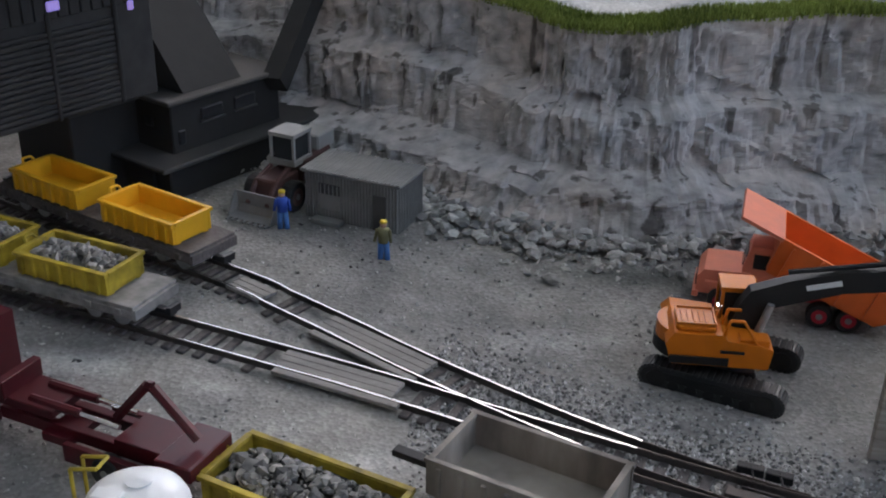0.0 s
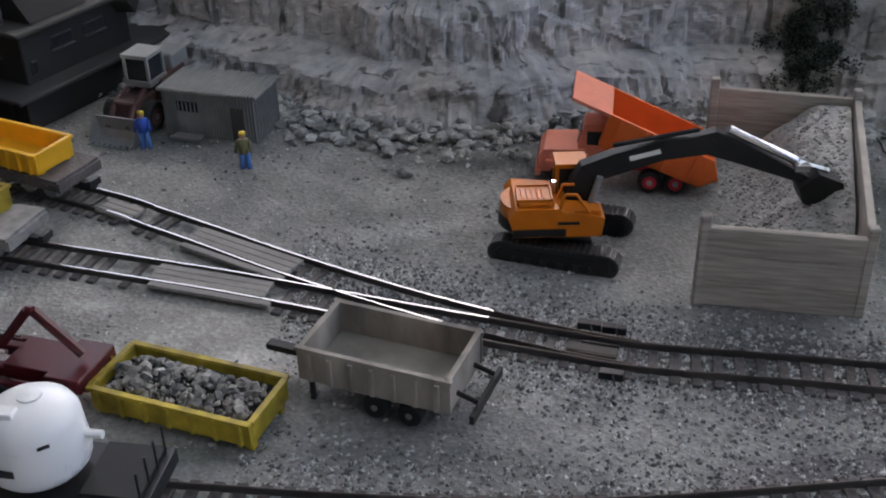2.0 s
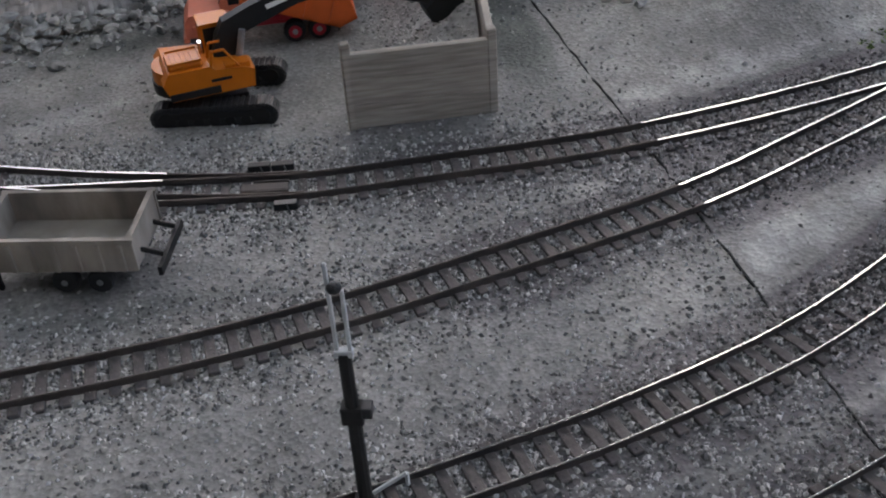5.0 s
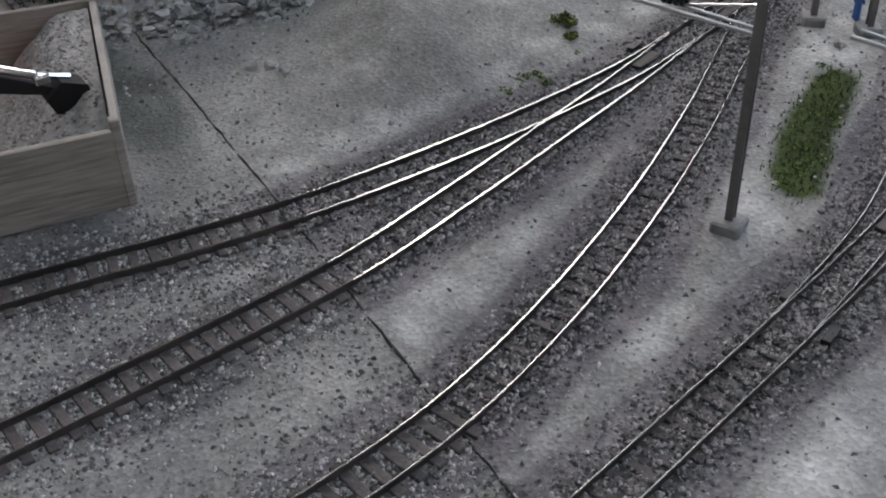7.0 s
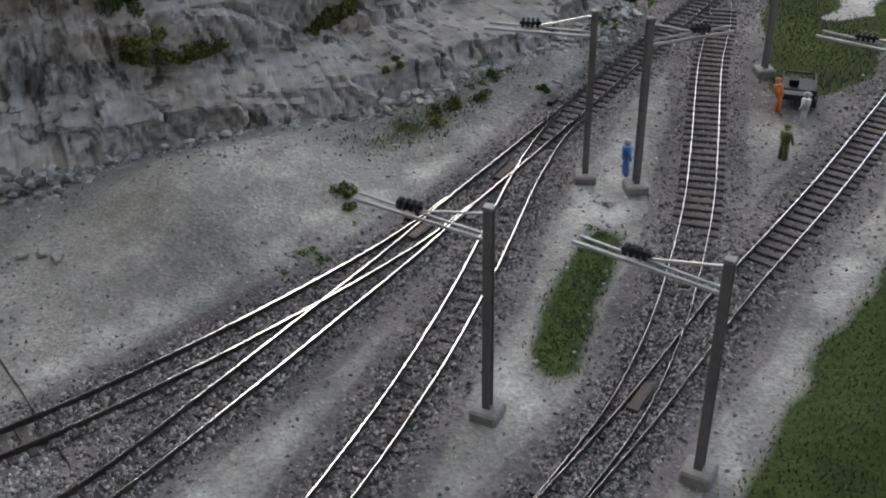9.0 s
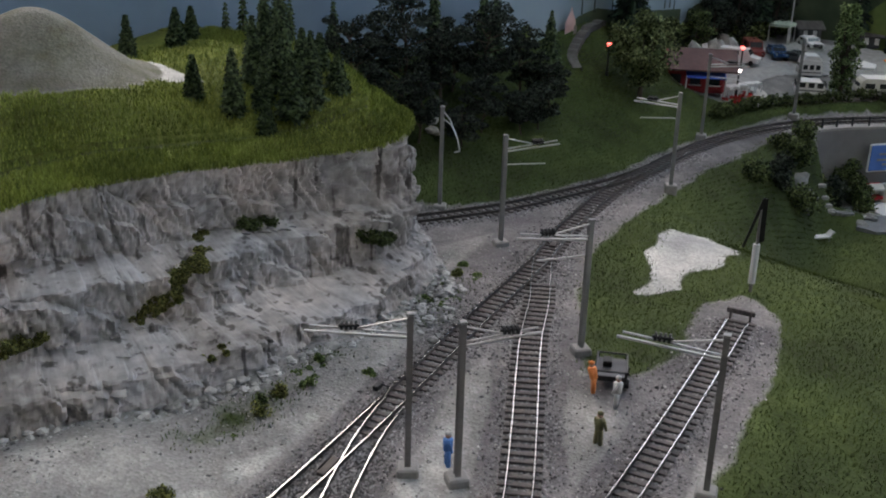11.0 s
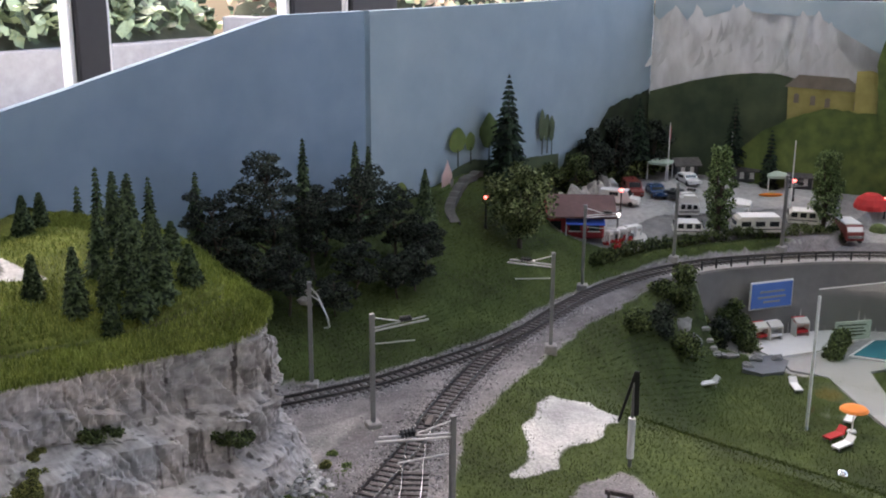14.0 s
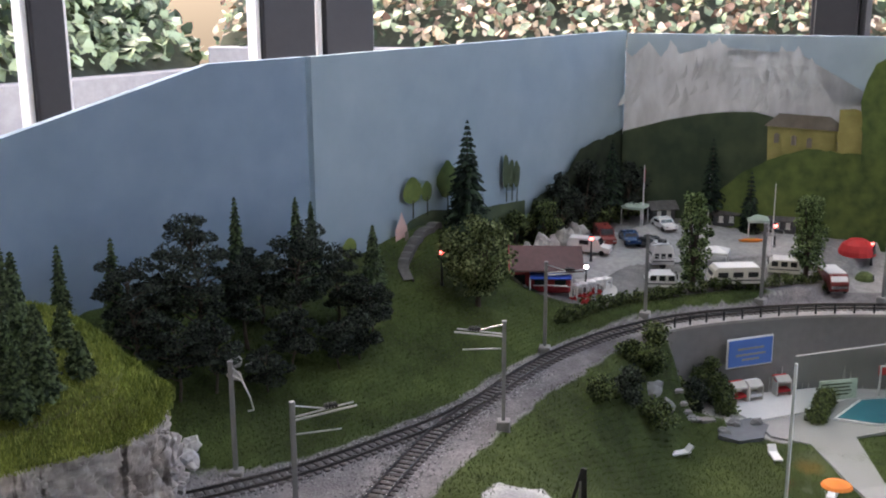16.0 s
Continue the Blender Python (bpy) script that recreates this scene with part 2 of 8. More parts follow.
def glow_material(name, colour, strength):
    m = bpy.data.materials.new(name)
    m.use_nodes = True
    b = m.node_tree.nodes["Principled BSDF"]
    b.inputs["Base Color"].default_value = (*colour, 1)
    b.inputs["Emission Color"].default_value, b.inputs["Emission Strength"].default_value = (*colour, 1), strength
    return m


def glass_material(name, tint=(0.92, 0.96, 0.95), rough=0.02):
    m = bpy.data.materials.new(name)
    m.use_nodes = True
    n, l = m.node_tree.nodes, m.node_tree.links
    out = n["Material Output"]
    tr, gl, mx = n.new("ShaderNodeBsdfTransparent"), n.new("ShaderNodeBsdfGlossy"), n.new("ShaderNodeMixShader")
    tr.inputs[0].default_value = (*tint, 1)
    gl.inputs["Roughness"].default_value = rough
    mx.inputs[0].default_value = 0.05
    l.new(tr.outputs[0], mx.inputs[1])
    l.new(gl.outputs[0], mx.inputs[2])
    l.new(mx.outputs[0], out.inputs[0])
    return m


GROUND = masked("quarry_ground", [((0.22, 0.217, 0.21), (0.38, 0.372, 0.36)),      # grey gravel
                                  ((0.03, 0.046, 0.011), (0.072, 0.098, 0.026)),       # grass
                                  ((0.12, 0.113, 0.116), (0.26, 0.245, 0.25)),        # ballast
                                  ((0.42, 0.42, 0.415), (0.6, 0.6, 0.585)),           # pale sand
                                  ((0.1, 0.108, 0.1), (0.2, 0.207, 0.195))], bump=0.28)   # darker slate-green ground
# Grass pair here: a yellower kind, with the hilltop daylight painted in.
HILLTOP = masked("hilltop_ground", [((0.24, 0.236, 0.226), (0.38, 0.372, 0.36)),
                                    ((0.075, 0.1, 0.018), (0.19, 0.215, 0.045)),
                                    ((0.12, 0.113, 0.116), (0.26, 0.245, 0.25)),
                                    ((0.42, 0.42, 0.415), (0.6, 0.6, 0.585)),
                                    ((0.05, 0.06, 0.03), (0.14, 0.14, 0.1))], bump=0.28)
ROCK = rock_material("plaster_rock")
RUBBLE = material("rubble_stone", (0.28, 0.275, 0.265), 0.9, vary=0.4, size=150, bump=0.5, tint=(0.4, 0.39, 0.37), island=0.5, spec=0.2)
BALLAST = material("ballast_chips", (0.19, 0.18, 0.182), 0.9, vary=0.38, size=200, tint=(0.3, 0.288, 0.29), island=0.8, spec=0.2)
PALE_BALLAST = material("pale_ballast_chips", (0.24, 0.234, 0.228), 0.9, vary=0.4, size=200, tint=(0.37, 0.362, 0.354), island=0.8, spec=0.2)
OLD_RAIL = material("weathered_rail_head", (0.1, 0.088, 0.08), 0.42, 0.6, vary=0.3, size=120)
RAIL = material("nickel_rail", (0.66, 0.652, 0.635), 0.2, 1.0, vary=0.12, size=90)
RAIL_SIDE = material("weathered_rail_web", (0.07, 0.06, 0.055), 0.6, 0.3, vary=0.3, size=200)
SLEEPER = material("brown_black_sleeper", (0.062, 0.055, 0.053), 0.75, vary=0.3, size=260, bump=0.3, tint=(0.115, 0.1, 0.096))
TIMBER = material("grey_crossing_board", (0.27, 0.255, 0.24), 0.85, vary=0.25, size=120, bump=0.4, stretch=(1, 5, 1))
STEEL = material("grey_painted_steel", (0.26, 0.26, 0.26), 0.5, 0.25, vary=0.15, size=150)
DARKSTEEL = material("dark_brown_steel", (0.2, 0.19, 0.185), 0.55, 0.2, vary=0.2, size=150)
WIRE = material("silver_wire", (0.55, 0.55, 0.55), 0.35, 0.9, vary=0.1, size=100)
BLACK = material("black_plastic", (0.018, 0.018, 0.02), 0.42, vary=0.3, size=150)
CONCRETE = material("concrete_block", (0.3, 0.29, 0.28), 0.85, vary=0.2, size=180, bump=0.4)


# ---------------------------------------------------------------- plan of the tracks (centre lines)
LINE_A = [(-4.6, 4.12), (-3.2, 3.84), (-1.88, 3.51), (-1.52, 3.42), (-1.28, 3.36), (-1.07, 3.30), (-0.6, 3.16), (-0.1, 3.02), (0.18, 2.95), (0.7, 2.89), (0.9, 2.865), (1.3, 2.84), (1.8, 2.855), (2.36, 2.91), (2.9, 3.0), (3.31, 3.12)]
LINE_B = [(-4.4, 5.0), (-3.0, 4.42), (-1.86, 3.93), (-1.62, 3.8), (-1.36, 3.655), (-1.12, 3.515), (-0.85, 3.37), (-0.5, 3.2), (-0.1, 3.04), (0.18, 2.955)]
LINE_2 = [(-3.2, 2.55), (-2.0, 2.36), (-1.03, 2.28), (-0.43, 2.25), (0.05, 2.265), (0.55, 2.325), (1.3, 2.44), (1.87, 2.61), (2.35, 2.77), (2.85, 2.94), (3.31, 3.115), (3.74, 3.265), (4.29, 3.465), (5.18, 3.8), (6.29, 4.2), (6.8, 4.43), (7.31, 4.62), (7.9, 4.81), (8.6, 4.94), (9.4, 5.06), (10.0, 5.08), (10.66, 5.01), (11.38, 4.78), (11.96, 4.42), (12.54, 3.94), (13.05, 3.33), (13.4, 2.7), (13.6, 2.0)]
LINE_3 = [(-1.2, 1.55), (-0.3, 1.52), (0.41, 1.575), (0.78, 1.625), (1.295, 1.74), (1.83, 1.955), (2.39, 2.25), (2.88, 2.555), (3.22, 2.79), (3.6, 3.06), (3.95, 3.28), (4.29, 3.45)]
LINE_4 = [(-0.6, 0.88), (0.3, 1.03), (1.0, 1.175), (1.275, 1.24), (1.78, 1.37), (2.26, 1.495), (2.85, 1.655), (3.3, 1.8), (3.7, 1.93), (4.55, 2.165), (5.5, 2.46), (6.48, 2.78)]
LINE_5 = [(2.26, 1.495), (2.81, 1.68), (3.2, 1.87), (3.56, 2.09), (4.05, 2.43), (4.5, 2.785), (5.24, 3.385), (5.75, 3.75), (6.05, 3.99), (6.4, 4.25), (6.8, 4.435)]
LINE_6 = [(5.2, 5.75), (5.9, 5.48), (6.38, 5.28), (6.92, 5.1), (7.53, 5.0), (8.1, 4.93), (8.6, 4.945)]
LINES = [LINE_A, LINE_B, LINE_2, LINE_3, LINE_4, LINE_5, LINE_6]


def smooth(a, b, t):
    t = np.clip((t - a) / (b - a), 0, 1)
    return t * t * (3 - 2 * t)


def inside(poly, x, y):
    out = np.zeros(x.shape, bool)
    for (ax, ay), (bx, by) in zip(poly, poly[1:] + poly[:1]):
        if ay != by:
            out ^= ((ay > y) != (by > y)) & (x < (bx - ax) * (y - ay) / (by - ay) + ax)
    return out


def line_distance(pts, x, y):
    """The distance to a polyline, and whether the place lies to the right of it."""
    best, side = np.full(x.shape, 1e9), np.zeros(x.shape)
    for a, b in zip(pts, pts[1:]):
        dx, dy = b[0] - a[0], b[1] - a[1]
        t = np.clip(((x - a[0]) * dx + (y - a[1]) * dy) / (dx * dx + dy * dy), 0, 1)
        ex, ey = x - a[0] - t * dx, y - a[1] - t * dy
        d = np.hypot(ex, ey)
        near = d < best
        best = np.where(near, d, best)
        side = np.where(near, dx * ey - dy * ex, side)
    return best, side < 0


def soft_noise(x, y, s, seed=0.0):
    return np.array([noise.noise(Vector((a * s + seed, b * s, seed * 0.7))) for a, b in zip(x.ravel(), y.ravel())]).reshape(x.shape)


GRASS_SOUTH = [(1.6, 0.7), (2.51, 1.1), (2.99, 1.27), (3.3, 1.36), (4.22, 1.67), (4.97, 1.96), (5.74, 2.22), (6.5, 2.48), (6.72, 2.6), (6.85, 2.98), (6.53, 3.07), (5.9, 2.82), (5.4, 2.78), (5.2, 2.98), (5.63, 3.3), (6.08, 3.71), (6.63, 4.06), (7.32, 4.3), (8.16, 4.49), (9.09, 4.66), (10.2, 4.72), (11.0, 4.62), (11.05, 3.6), (11.3, 3.2), (11.6, 2.6), (12.4, 1.8), (12.4, -1), (1.6, -1)]
GRASS_NORTH = [(5.9, 5.75), (6.5, 5.45), (7.0, 5.26), (7.6, 5.17), (8.4, 5.1), (9.2, 5.22), (10.0, 5.26), (10.6, 5.2), (11.4, 4.98), (12.0, 4.62), (12.6, 4.2), (12.6, 4.5), (11.9, 4.9), (11.3, 5.3), (10.9, 5.6), (10.6, 6.1), (11.5, 6.6), (14.5, 6.9), (14.5, 7.4), (5.4, 7.4)]
SAND_PATCH = [(6.36, 3.47), (6.6, 3.5), (6.86, 3.68), (7.0, 3.86), (7.2, 3.86), (7.4, 3.98), (7.62, 4.03), (7.66, 3.9), (7.86, 3.84), (7.7, 3.68), (7.72, 3.52), (7.5, 3.4), (7.36, 3.44), (7.17, 3.33), (7.0, 3.44), (6.76, 3.42), (6.62, 3.3), (6.5, 3.36)]


GREEN_BED = [(3.62, 2.63), (3.7, 2.52), (3.47, 2.34), (3.18, 2.13), (2.89, 1.98), (2.77, 2.04), (2.86, 2.18), (3.05, 2.28), (3.29, 2.47)]
GREEN_FUZZ = ((2.55, 3.2, .6, .055, 16, .8), (3.6, 3.82, .55, .2, 8, .75), (4.25, 4.0, .4, .14, 10, .6), (3.2, 4.2, .4, .1, 5, .5), (2.5, 4.35, .4, .08, -4, .5), (5.15, 4.1, .35, .14, 20, .75), (5.6, 4.3, .3, .16, 20, .8), (1.62, 3.78, .13, .1, 0, .5), (1.75, 4.25, .5, .12, -10, .6), (1.2, 3.06, .16, .1, 0, .6), (-1.2, 4.42, .5, .1, -10, .42), (1.18, 3.45, .1, .3, 0, .4))
PALE_DUST = ((-0.95, 2.93, .3, .1, .85), (-2.3, 3.28, .5, .12, .62), (-1.7, 3.22, .3, .1, .5), (-0.6, 3.75, .5, .25, .48), (-1.1, 3.95, .35, .12, .45), (0.9, 2.6, .5, .1, .42))
# Ovals of darker ground: centre, radii and strength.
SLATE_GROUND = ((1.15, 3.9, .2, .75, .9), (-1.9, 4.55, .6, .22, .62), (-0.4, 4.3, .8, .13, .5), (0.25, 3.55, .35, .2, .45), (-0.4, 2.5, .6, .12, .5), (0.6, 2.72, .6, .08, .4), (-2.4, 2.6, .8, .3, .55), (-1.1, 2.5, .3, .08, .6))


def land_height(x, y):
    z = np.full(x.shape, -0.035)
    z += 0.2 * np.exp(-((x - 2.52) ** 2 * 3.2 + (y - 3.82) ** 2 * 5.5)) * (1 + 0.15 * np.sin(x * 9))
    z += 0.06 * np.exp(-((x - 4.1) ** 2 * 1.2 + (y - 4.1) ** 2 * 6))
    w = 1.3 - 0.9 * np.clip((x - 9) / 2, 0, 1)
    drop = 0.77 * smooth(0, 1, np.clip((x - 7.3) / 2.1, 0, 1)) * smooth(0, 1, np.clip((4.72 - y) / w, 0, 1))
    z -= 0.12 * smooth(0.15, 1.2, 1.15 + (x - 2.6) * 0.37 - y) * (x < 7.5) * (y < 2.6)
    north = np.clip((y - 5.3) * 0.45, 0, 0.8) * smooth(5.6, 6.6, x) * (1 - smooth(10.3 + 0.5 * smooth(6.0, 6.5, y), 11.3, x))
    north = north + 0.14 * np.exp(-((x - 10.1) ** 2 * 3 + (y - 6.9) ** 2 * 6))
    z += north + 0.11 * smooth(10.3, 11.2, x) * (y > 4)
    d, right = line_distance(LINE_2, x, y)
    z += np.where(right, 0, 0.1 * np.clip(d - 0.35, 0, 3) * smooth(10.9, 11.9, x))
    z -= np.where(right, drop, 0)
    low = right & (d > 0.17) & (x > 11.0) & (y < 4.9)
    z = np.where(low, -0.8, z)
    dist = np.min([line_distance(k, x, y)[0] for k in LINES], axis=0)
    flat = 1 - smooth(0.12, 0.3, dist)
    z = np.where(low, z, z * (1 - flat) + (-0.035) * flat)
    bed = smooth(0.5, 0.2, dist)
    return z, dist, low, bed


def soften(a):
    """Each value averaged with its neighbours, so that edges run smoothly over the grid."""
    b = np.pad(a, 1, mode="edge")
    return sum(b[j:j + a.shape[0], i:i + a.shape[1]] for j in range(3) for i in range(3)) / 9


def sheet(name, x0, x1, y0, y1, step, mat, label, kind="structure", category="ground"):
    nx, ny = int((x1 - x0) / step) + 1, int((y1 - y0) / step) + 1
    gx, gy = np.meshgrid(np.linspace(x0, x1, nx), np.linspace(y0, y1, ny))
    z, dist, low, bed = land_height(gx, gy)
    nz = soft_noise(gx, gy, 1.6, 3.0)
    fine = soft_noise(gx, gy, 9.0, 8.0)
    z = z + (0.018 * nz + 0.008 * fine) * smooth(0.14, 0.35, dist)
    grass = (inside(GRASS_SOUTH, gx + 0.06 * fine, gy + 0.06 * nz) | inside(GRASS_NORTH, gx + 0.08 * fine, gy)) & ~low
    lawn = low & (gy < 3.2 + 0.2 * np.sin(gx * 3)) & (gx < 11.9 + 0.4 * np.sin(gy * 2.3))
    patch = inside(SAND_PATCH, gx + 0.05 * fine, gy + 0.04 * fine)
    grass = (grass | lawn) & ~patch
    tuft = np.where(inside(GREEN_BED, gx + 0.2 * fine, gy + 0.14 * fine + 0.08 * nz), 1.0, 0.0)
    for cx, cy, rx, ry, a, k in GREEN_FUZZ:
        c, s = math.cos(radians(a)), math.sin(radians(a))
        u, v = (gx - cx) * c + (gy - cy) * s, -(gx - cx) * s + (gy - cy) * c
        tuft = np.maximum(tuft, k * np.exp(-((u / rx) ** 2 + (v / ry) ** 2)) * (0.8 + 0.7 * fine + 0.5 * nz))
    g = np.where(grass, 1.0, np.clip(tuft, 0, 1))
    ballast = 0.9 * smooth(0.26, 0.17, dist + 0.05 * nz) * smooth(-0.4, 1.0, gx)
    ballast = np.maximum(ballast, 0.85 * smooth(4.6, 5.4, gx) * smooth(0.6, 0.42, dist + 0.08 * nz))
    ballast = np.where(low, 0, ballast * (1 - grass))
    pale = np.where(patch, 1.0, 0.0)
    strip = ((dist > 0.18) & (gx > 1.33) & (gx < 11) & (gy < 4.4) & ~grass)
    pale = np.maximum(pale, np.where(strip, (0.52 - 0.3 * smooth(4.0, 5.0, gx)) * smooth(0.19, 0.25, dist + 0.04 * nz) + 0.12 * nz, 0))
    pale = np.where((gy > 3.15 + 0.18 * (gx - 1.3)) & (gx > 1.33) & (gx < 5.6) & ~patch & (dist > 0.2), 0.33 + 0.35 * nz, pale)
    pale = np.maximum(pale, np.where(low & ~lawn & (gy > 2.2), 0.75, 0))
    for cx, cy, rx, ry, k in PALE_DUST:
        pale = np.maximum(pale, k * np.exp(-((gx - cx) / rx) ** 2 - ((gy - cy) / ry) ** 2) + 0.3 * nz * (k > 0.5) * np.exp(-((gx - cx) / rx) ** 2 - ((gy - cy) / ry) ** 2))
    pale = np.where(patch, pale, pale * (1 - np.clip(1.3 * g, 0, 1)))
    # Darker ground, only on the board west of the joint.
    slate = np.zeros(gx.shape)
    for cx, cy, rx, ry, k in SLATE_GROUND:
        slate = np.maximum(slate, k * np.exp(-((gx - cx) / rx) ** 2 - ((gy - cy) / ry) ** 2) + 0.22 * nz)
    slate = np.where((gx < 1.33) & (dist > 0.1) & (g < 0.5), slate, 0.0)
    g, pale = soften(soften(g)), np.where(patch, 1.0, soften(pale))
    me = Mesh()
    me.v = list(zip(gx.ravel(), gy.ravel(), z.ravel()))
    me.f = [(j * nx + i, j * nx + i + 1, (j + 1) * nx + i + 1, (j + 1) * nx + i) for j in range(ny - 1) for i in range(nx - 1)]
    ob = solo(name, me, mat, label, category, True, kind)
    col = ob.data.color_attributes.new("mask", "FLOAT_COLOR", "POINT")
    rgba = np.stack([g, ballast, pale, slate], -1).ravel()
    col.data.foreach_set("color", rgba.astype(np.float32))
    ob.data.color_attributes.active_color = col
    return ob, (gx, gy, z, g, dist, ballast)


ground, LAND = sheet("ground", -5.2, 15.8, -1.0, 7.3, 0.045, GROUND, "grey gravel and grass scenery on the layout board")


def land_z(x, y):
    gx, gy, z = LAND[0], LAND[1], LAND[2]
    i = int(round((x - gx[0, 0]) / (gx[0, 1] - gx[0, 0])))
    j = int(round((y - gy[0, 0]) / (gy[1, 0] - gy[0, 0])))
    return float(z[min(max(j, 0), z.shape[0] - 1), min(max(i, 0), z.shape[1] - 1)])


# ---------------------------------------------------------------- the quarry face
CLIFF_FOOT = [(-5.2, 5.6), (-3.6, 5.55), (-2.4, 5.4), (-1.7, 5.12), (-1.3, 4.92), (-1.0, 4.72), (-0.65, 4.63), (-0.2, 4.65), (0.2, 4.8), (0.8, 4.92), (1.3, 4.78), (1.7, 4.62), (2.1, 4.47), (2.6, 4.36), (3.4, 4.14), (4.1, 4.12), (4.6, 4.16), (5.1, 4.28), (5.5, 4.45), (5.8, 4.72), (5.9, 5.0), (5.82, 5.3), (5.55, 5.7), (5.4, 6.6)]


def cliff_height(x):
    return 0.78 + 0.14 * float(smooth(0.6, 2.2, np.array(x))) + 0.04 * math.sin(x * 2.3)


CLIFF_V = []


def fissures(q, z, band, scale, seed):
    """How deep a thin upright crack cuts here: one at a random place in each stretch of the face, of random length."""
    i = math.floor(q * scale)
    deep = 0.0
    for k in (i - 1, i, i + 1):
        h1, h2, h3 = (0.5 + 0.5 * noise.cell(Vector((k + 0.5, band * 7 + 0.5, seed + j + 0.5))) for j in (0, 20, 40))
        if h2 < 0.5:
            continue
        d = abs(q - (k + 0.15 + 0.7 * h1) / scale) / 0.011
        if d < 2:
            deep = max(deep, h2 * math.exp(-d * d) * (0.4 + 0.6 * math.sin(min(1, max(0, z * (0.7 + h3))) * math.pi)))
    return deep


def cliff_surface():
    """Three steep bands set back one behind the other, with broken ledges, upright cracks and a skirt of debris."""
    gap = 0.017
    cols = curve_points(CLIFF_FOOT, gap)
    heads = headings(cols)
    rows = 92
    me = Mesh()
    top = []
    for k, (p, d) in enumerate(zip(cols, heads)):
        out = Vector((d.y, -d.x, 0))
        s = k * gap
        hgt = cliff_height(p.x)
        east = float(smooth(1.4, 2.4, np.array(p.x)))
        slim = 1 + 0.55 * float(smooth(2.3, 3.2, np.array(p.x))) * float(1 - smooth(4.4, 5.3, np.array(p.x))) - 0.6 * float(smooth(4.8, 5.6, np.array(p.x)))
        bench1, bench2 = 0.27 + 0.07 * noise.noise((s * 0.9, 3, 0)) + 0.02 * noise.noise((s * 7, 3, 0)), 0.61 + 0.08 * noise.noise((s * 0.7, 9, 0)) + 0.02 * noise.noise((s * 8, 9, 0))
        for r in range(rows):
            v = r / (rows - 1)
            z = -0.08 + (hgt + 0.08) * v
            led1, led2 = min(1, max(0, (v - bench1 + 0.035) / 0.07)), min(1, max(0, (v - bench2 + 0.03) / 0.06))
            back = slim * (0.09 * v + 0.21 * led1 + 0.15 * led2)
            band = 0 if v < bench1 else 1 if v < bench2 else 2
            lo, hi = ((0, bench1), (bench1, bench2), (bench2, 1.0))[band]
            f = (v - lo) / (hi - lo)
            q = s + (0.06 + 0.42 * east) * z + 0.02 * noise.noise((s * 3, z * 9, 2))
            crack = 0.04 * fissures(q, f, band, 6.5, 3) + 0.024 * fissures(q, f, band + 5, 15.0, 9)
            big = noise.voronoi(Vector((q * (4.6 - 1.4 * east), (z - 0.16 * s) * (3.0 + east), 5 + band)))
            small = noise.voronoi(Vector((q * 12, (z - 0.2 * s) * 9.0, 11)))
            step = (0.05 + 0.025 * east) * (0.5 * noise.cell(big[1][0] * 37.0)) + 0.022 * (0.5 * noise.cell(small[1][0] * 53.0))
            tilt = east * 0.22 * (Vector((q * 3.2, (z - 0.16 * s) * 4.0, 0)) - Vector((big[1][0].x, big[1][0].y, 0))).x * 0.3
            rag = noise.fractal((s * 16, z * 17, 7), 0.9, 2.1, 4) * (0.014 + 0.008 * (led1 * (1 - led1) + led2 * (1 - led2)) * 4)
            wave = 0.05 * noise.noise((s * 1.7, z * 1.6, 21)) + 0.03 * noise.noise((s * 4.2, z * 3.5, 27))
            foot = 0.16 * max(0.0, 1 - v / 0.2) ** 1.4 * (1 - 0.5 * east)
            face = min(1.0, 4 * v + 0.2, 6 * (1 - v) + 0.25)
            off = (wave + step + tilt - crack - 0.03) * face + rag + foot - back
            me.v.append((p.x + out.x * off, p.y + out.y * off, z + 0.015 * noise.noise((s * 6, z * 9, 31)) * face))
        top.append(me.v[-1])
    CLIFF_V.extend(me.v)
    n = len(cols)
    me.f = [(a * rows + b, (a + 1) * rows + b, (a + 1) * rows + b + 1, a * rows + b + 1) for a in range(n - 1) for b in range(rows - 1)]
    solo("quarry_cliff", me, ROCK, "grey plaster rock face with ledges, cracks and dark streaks", "rock face", kind="structure")
    return top


CLIFF_TOP = cliff_surface()


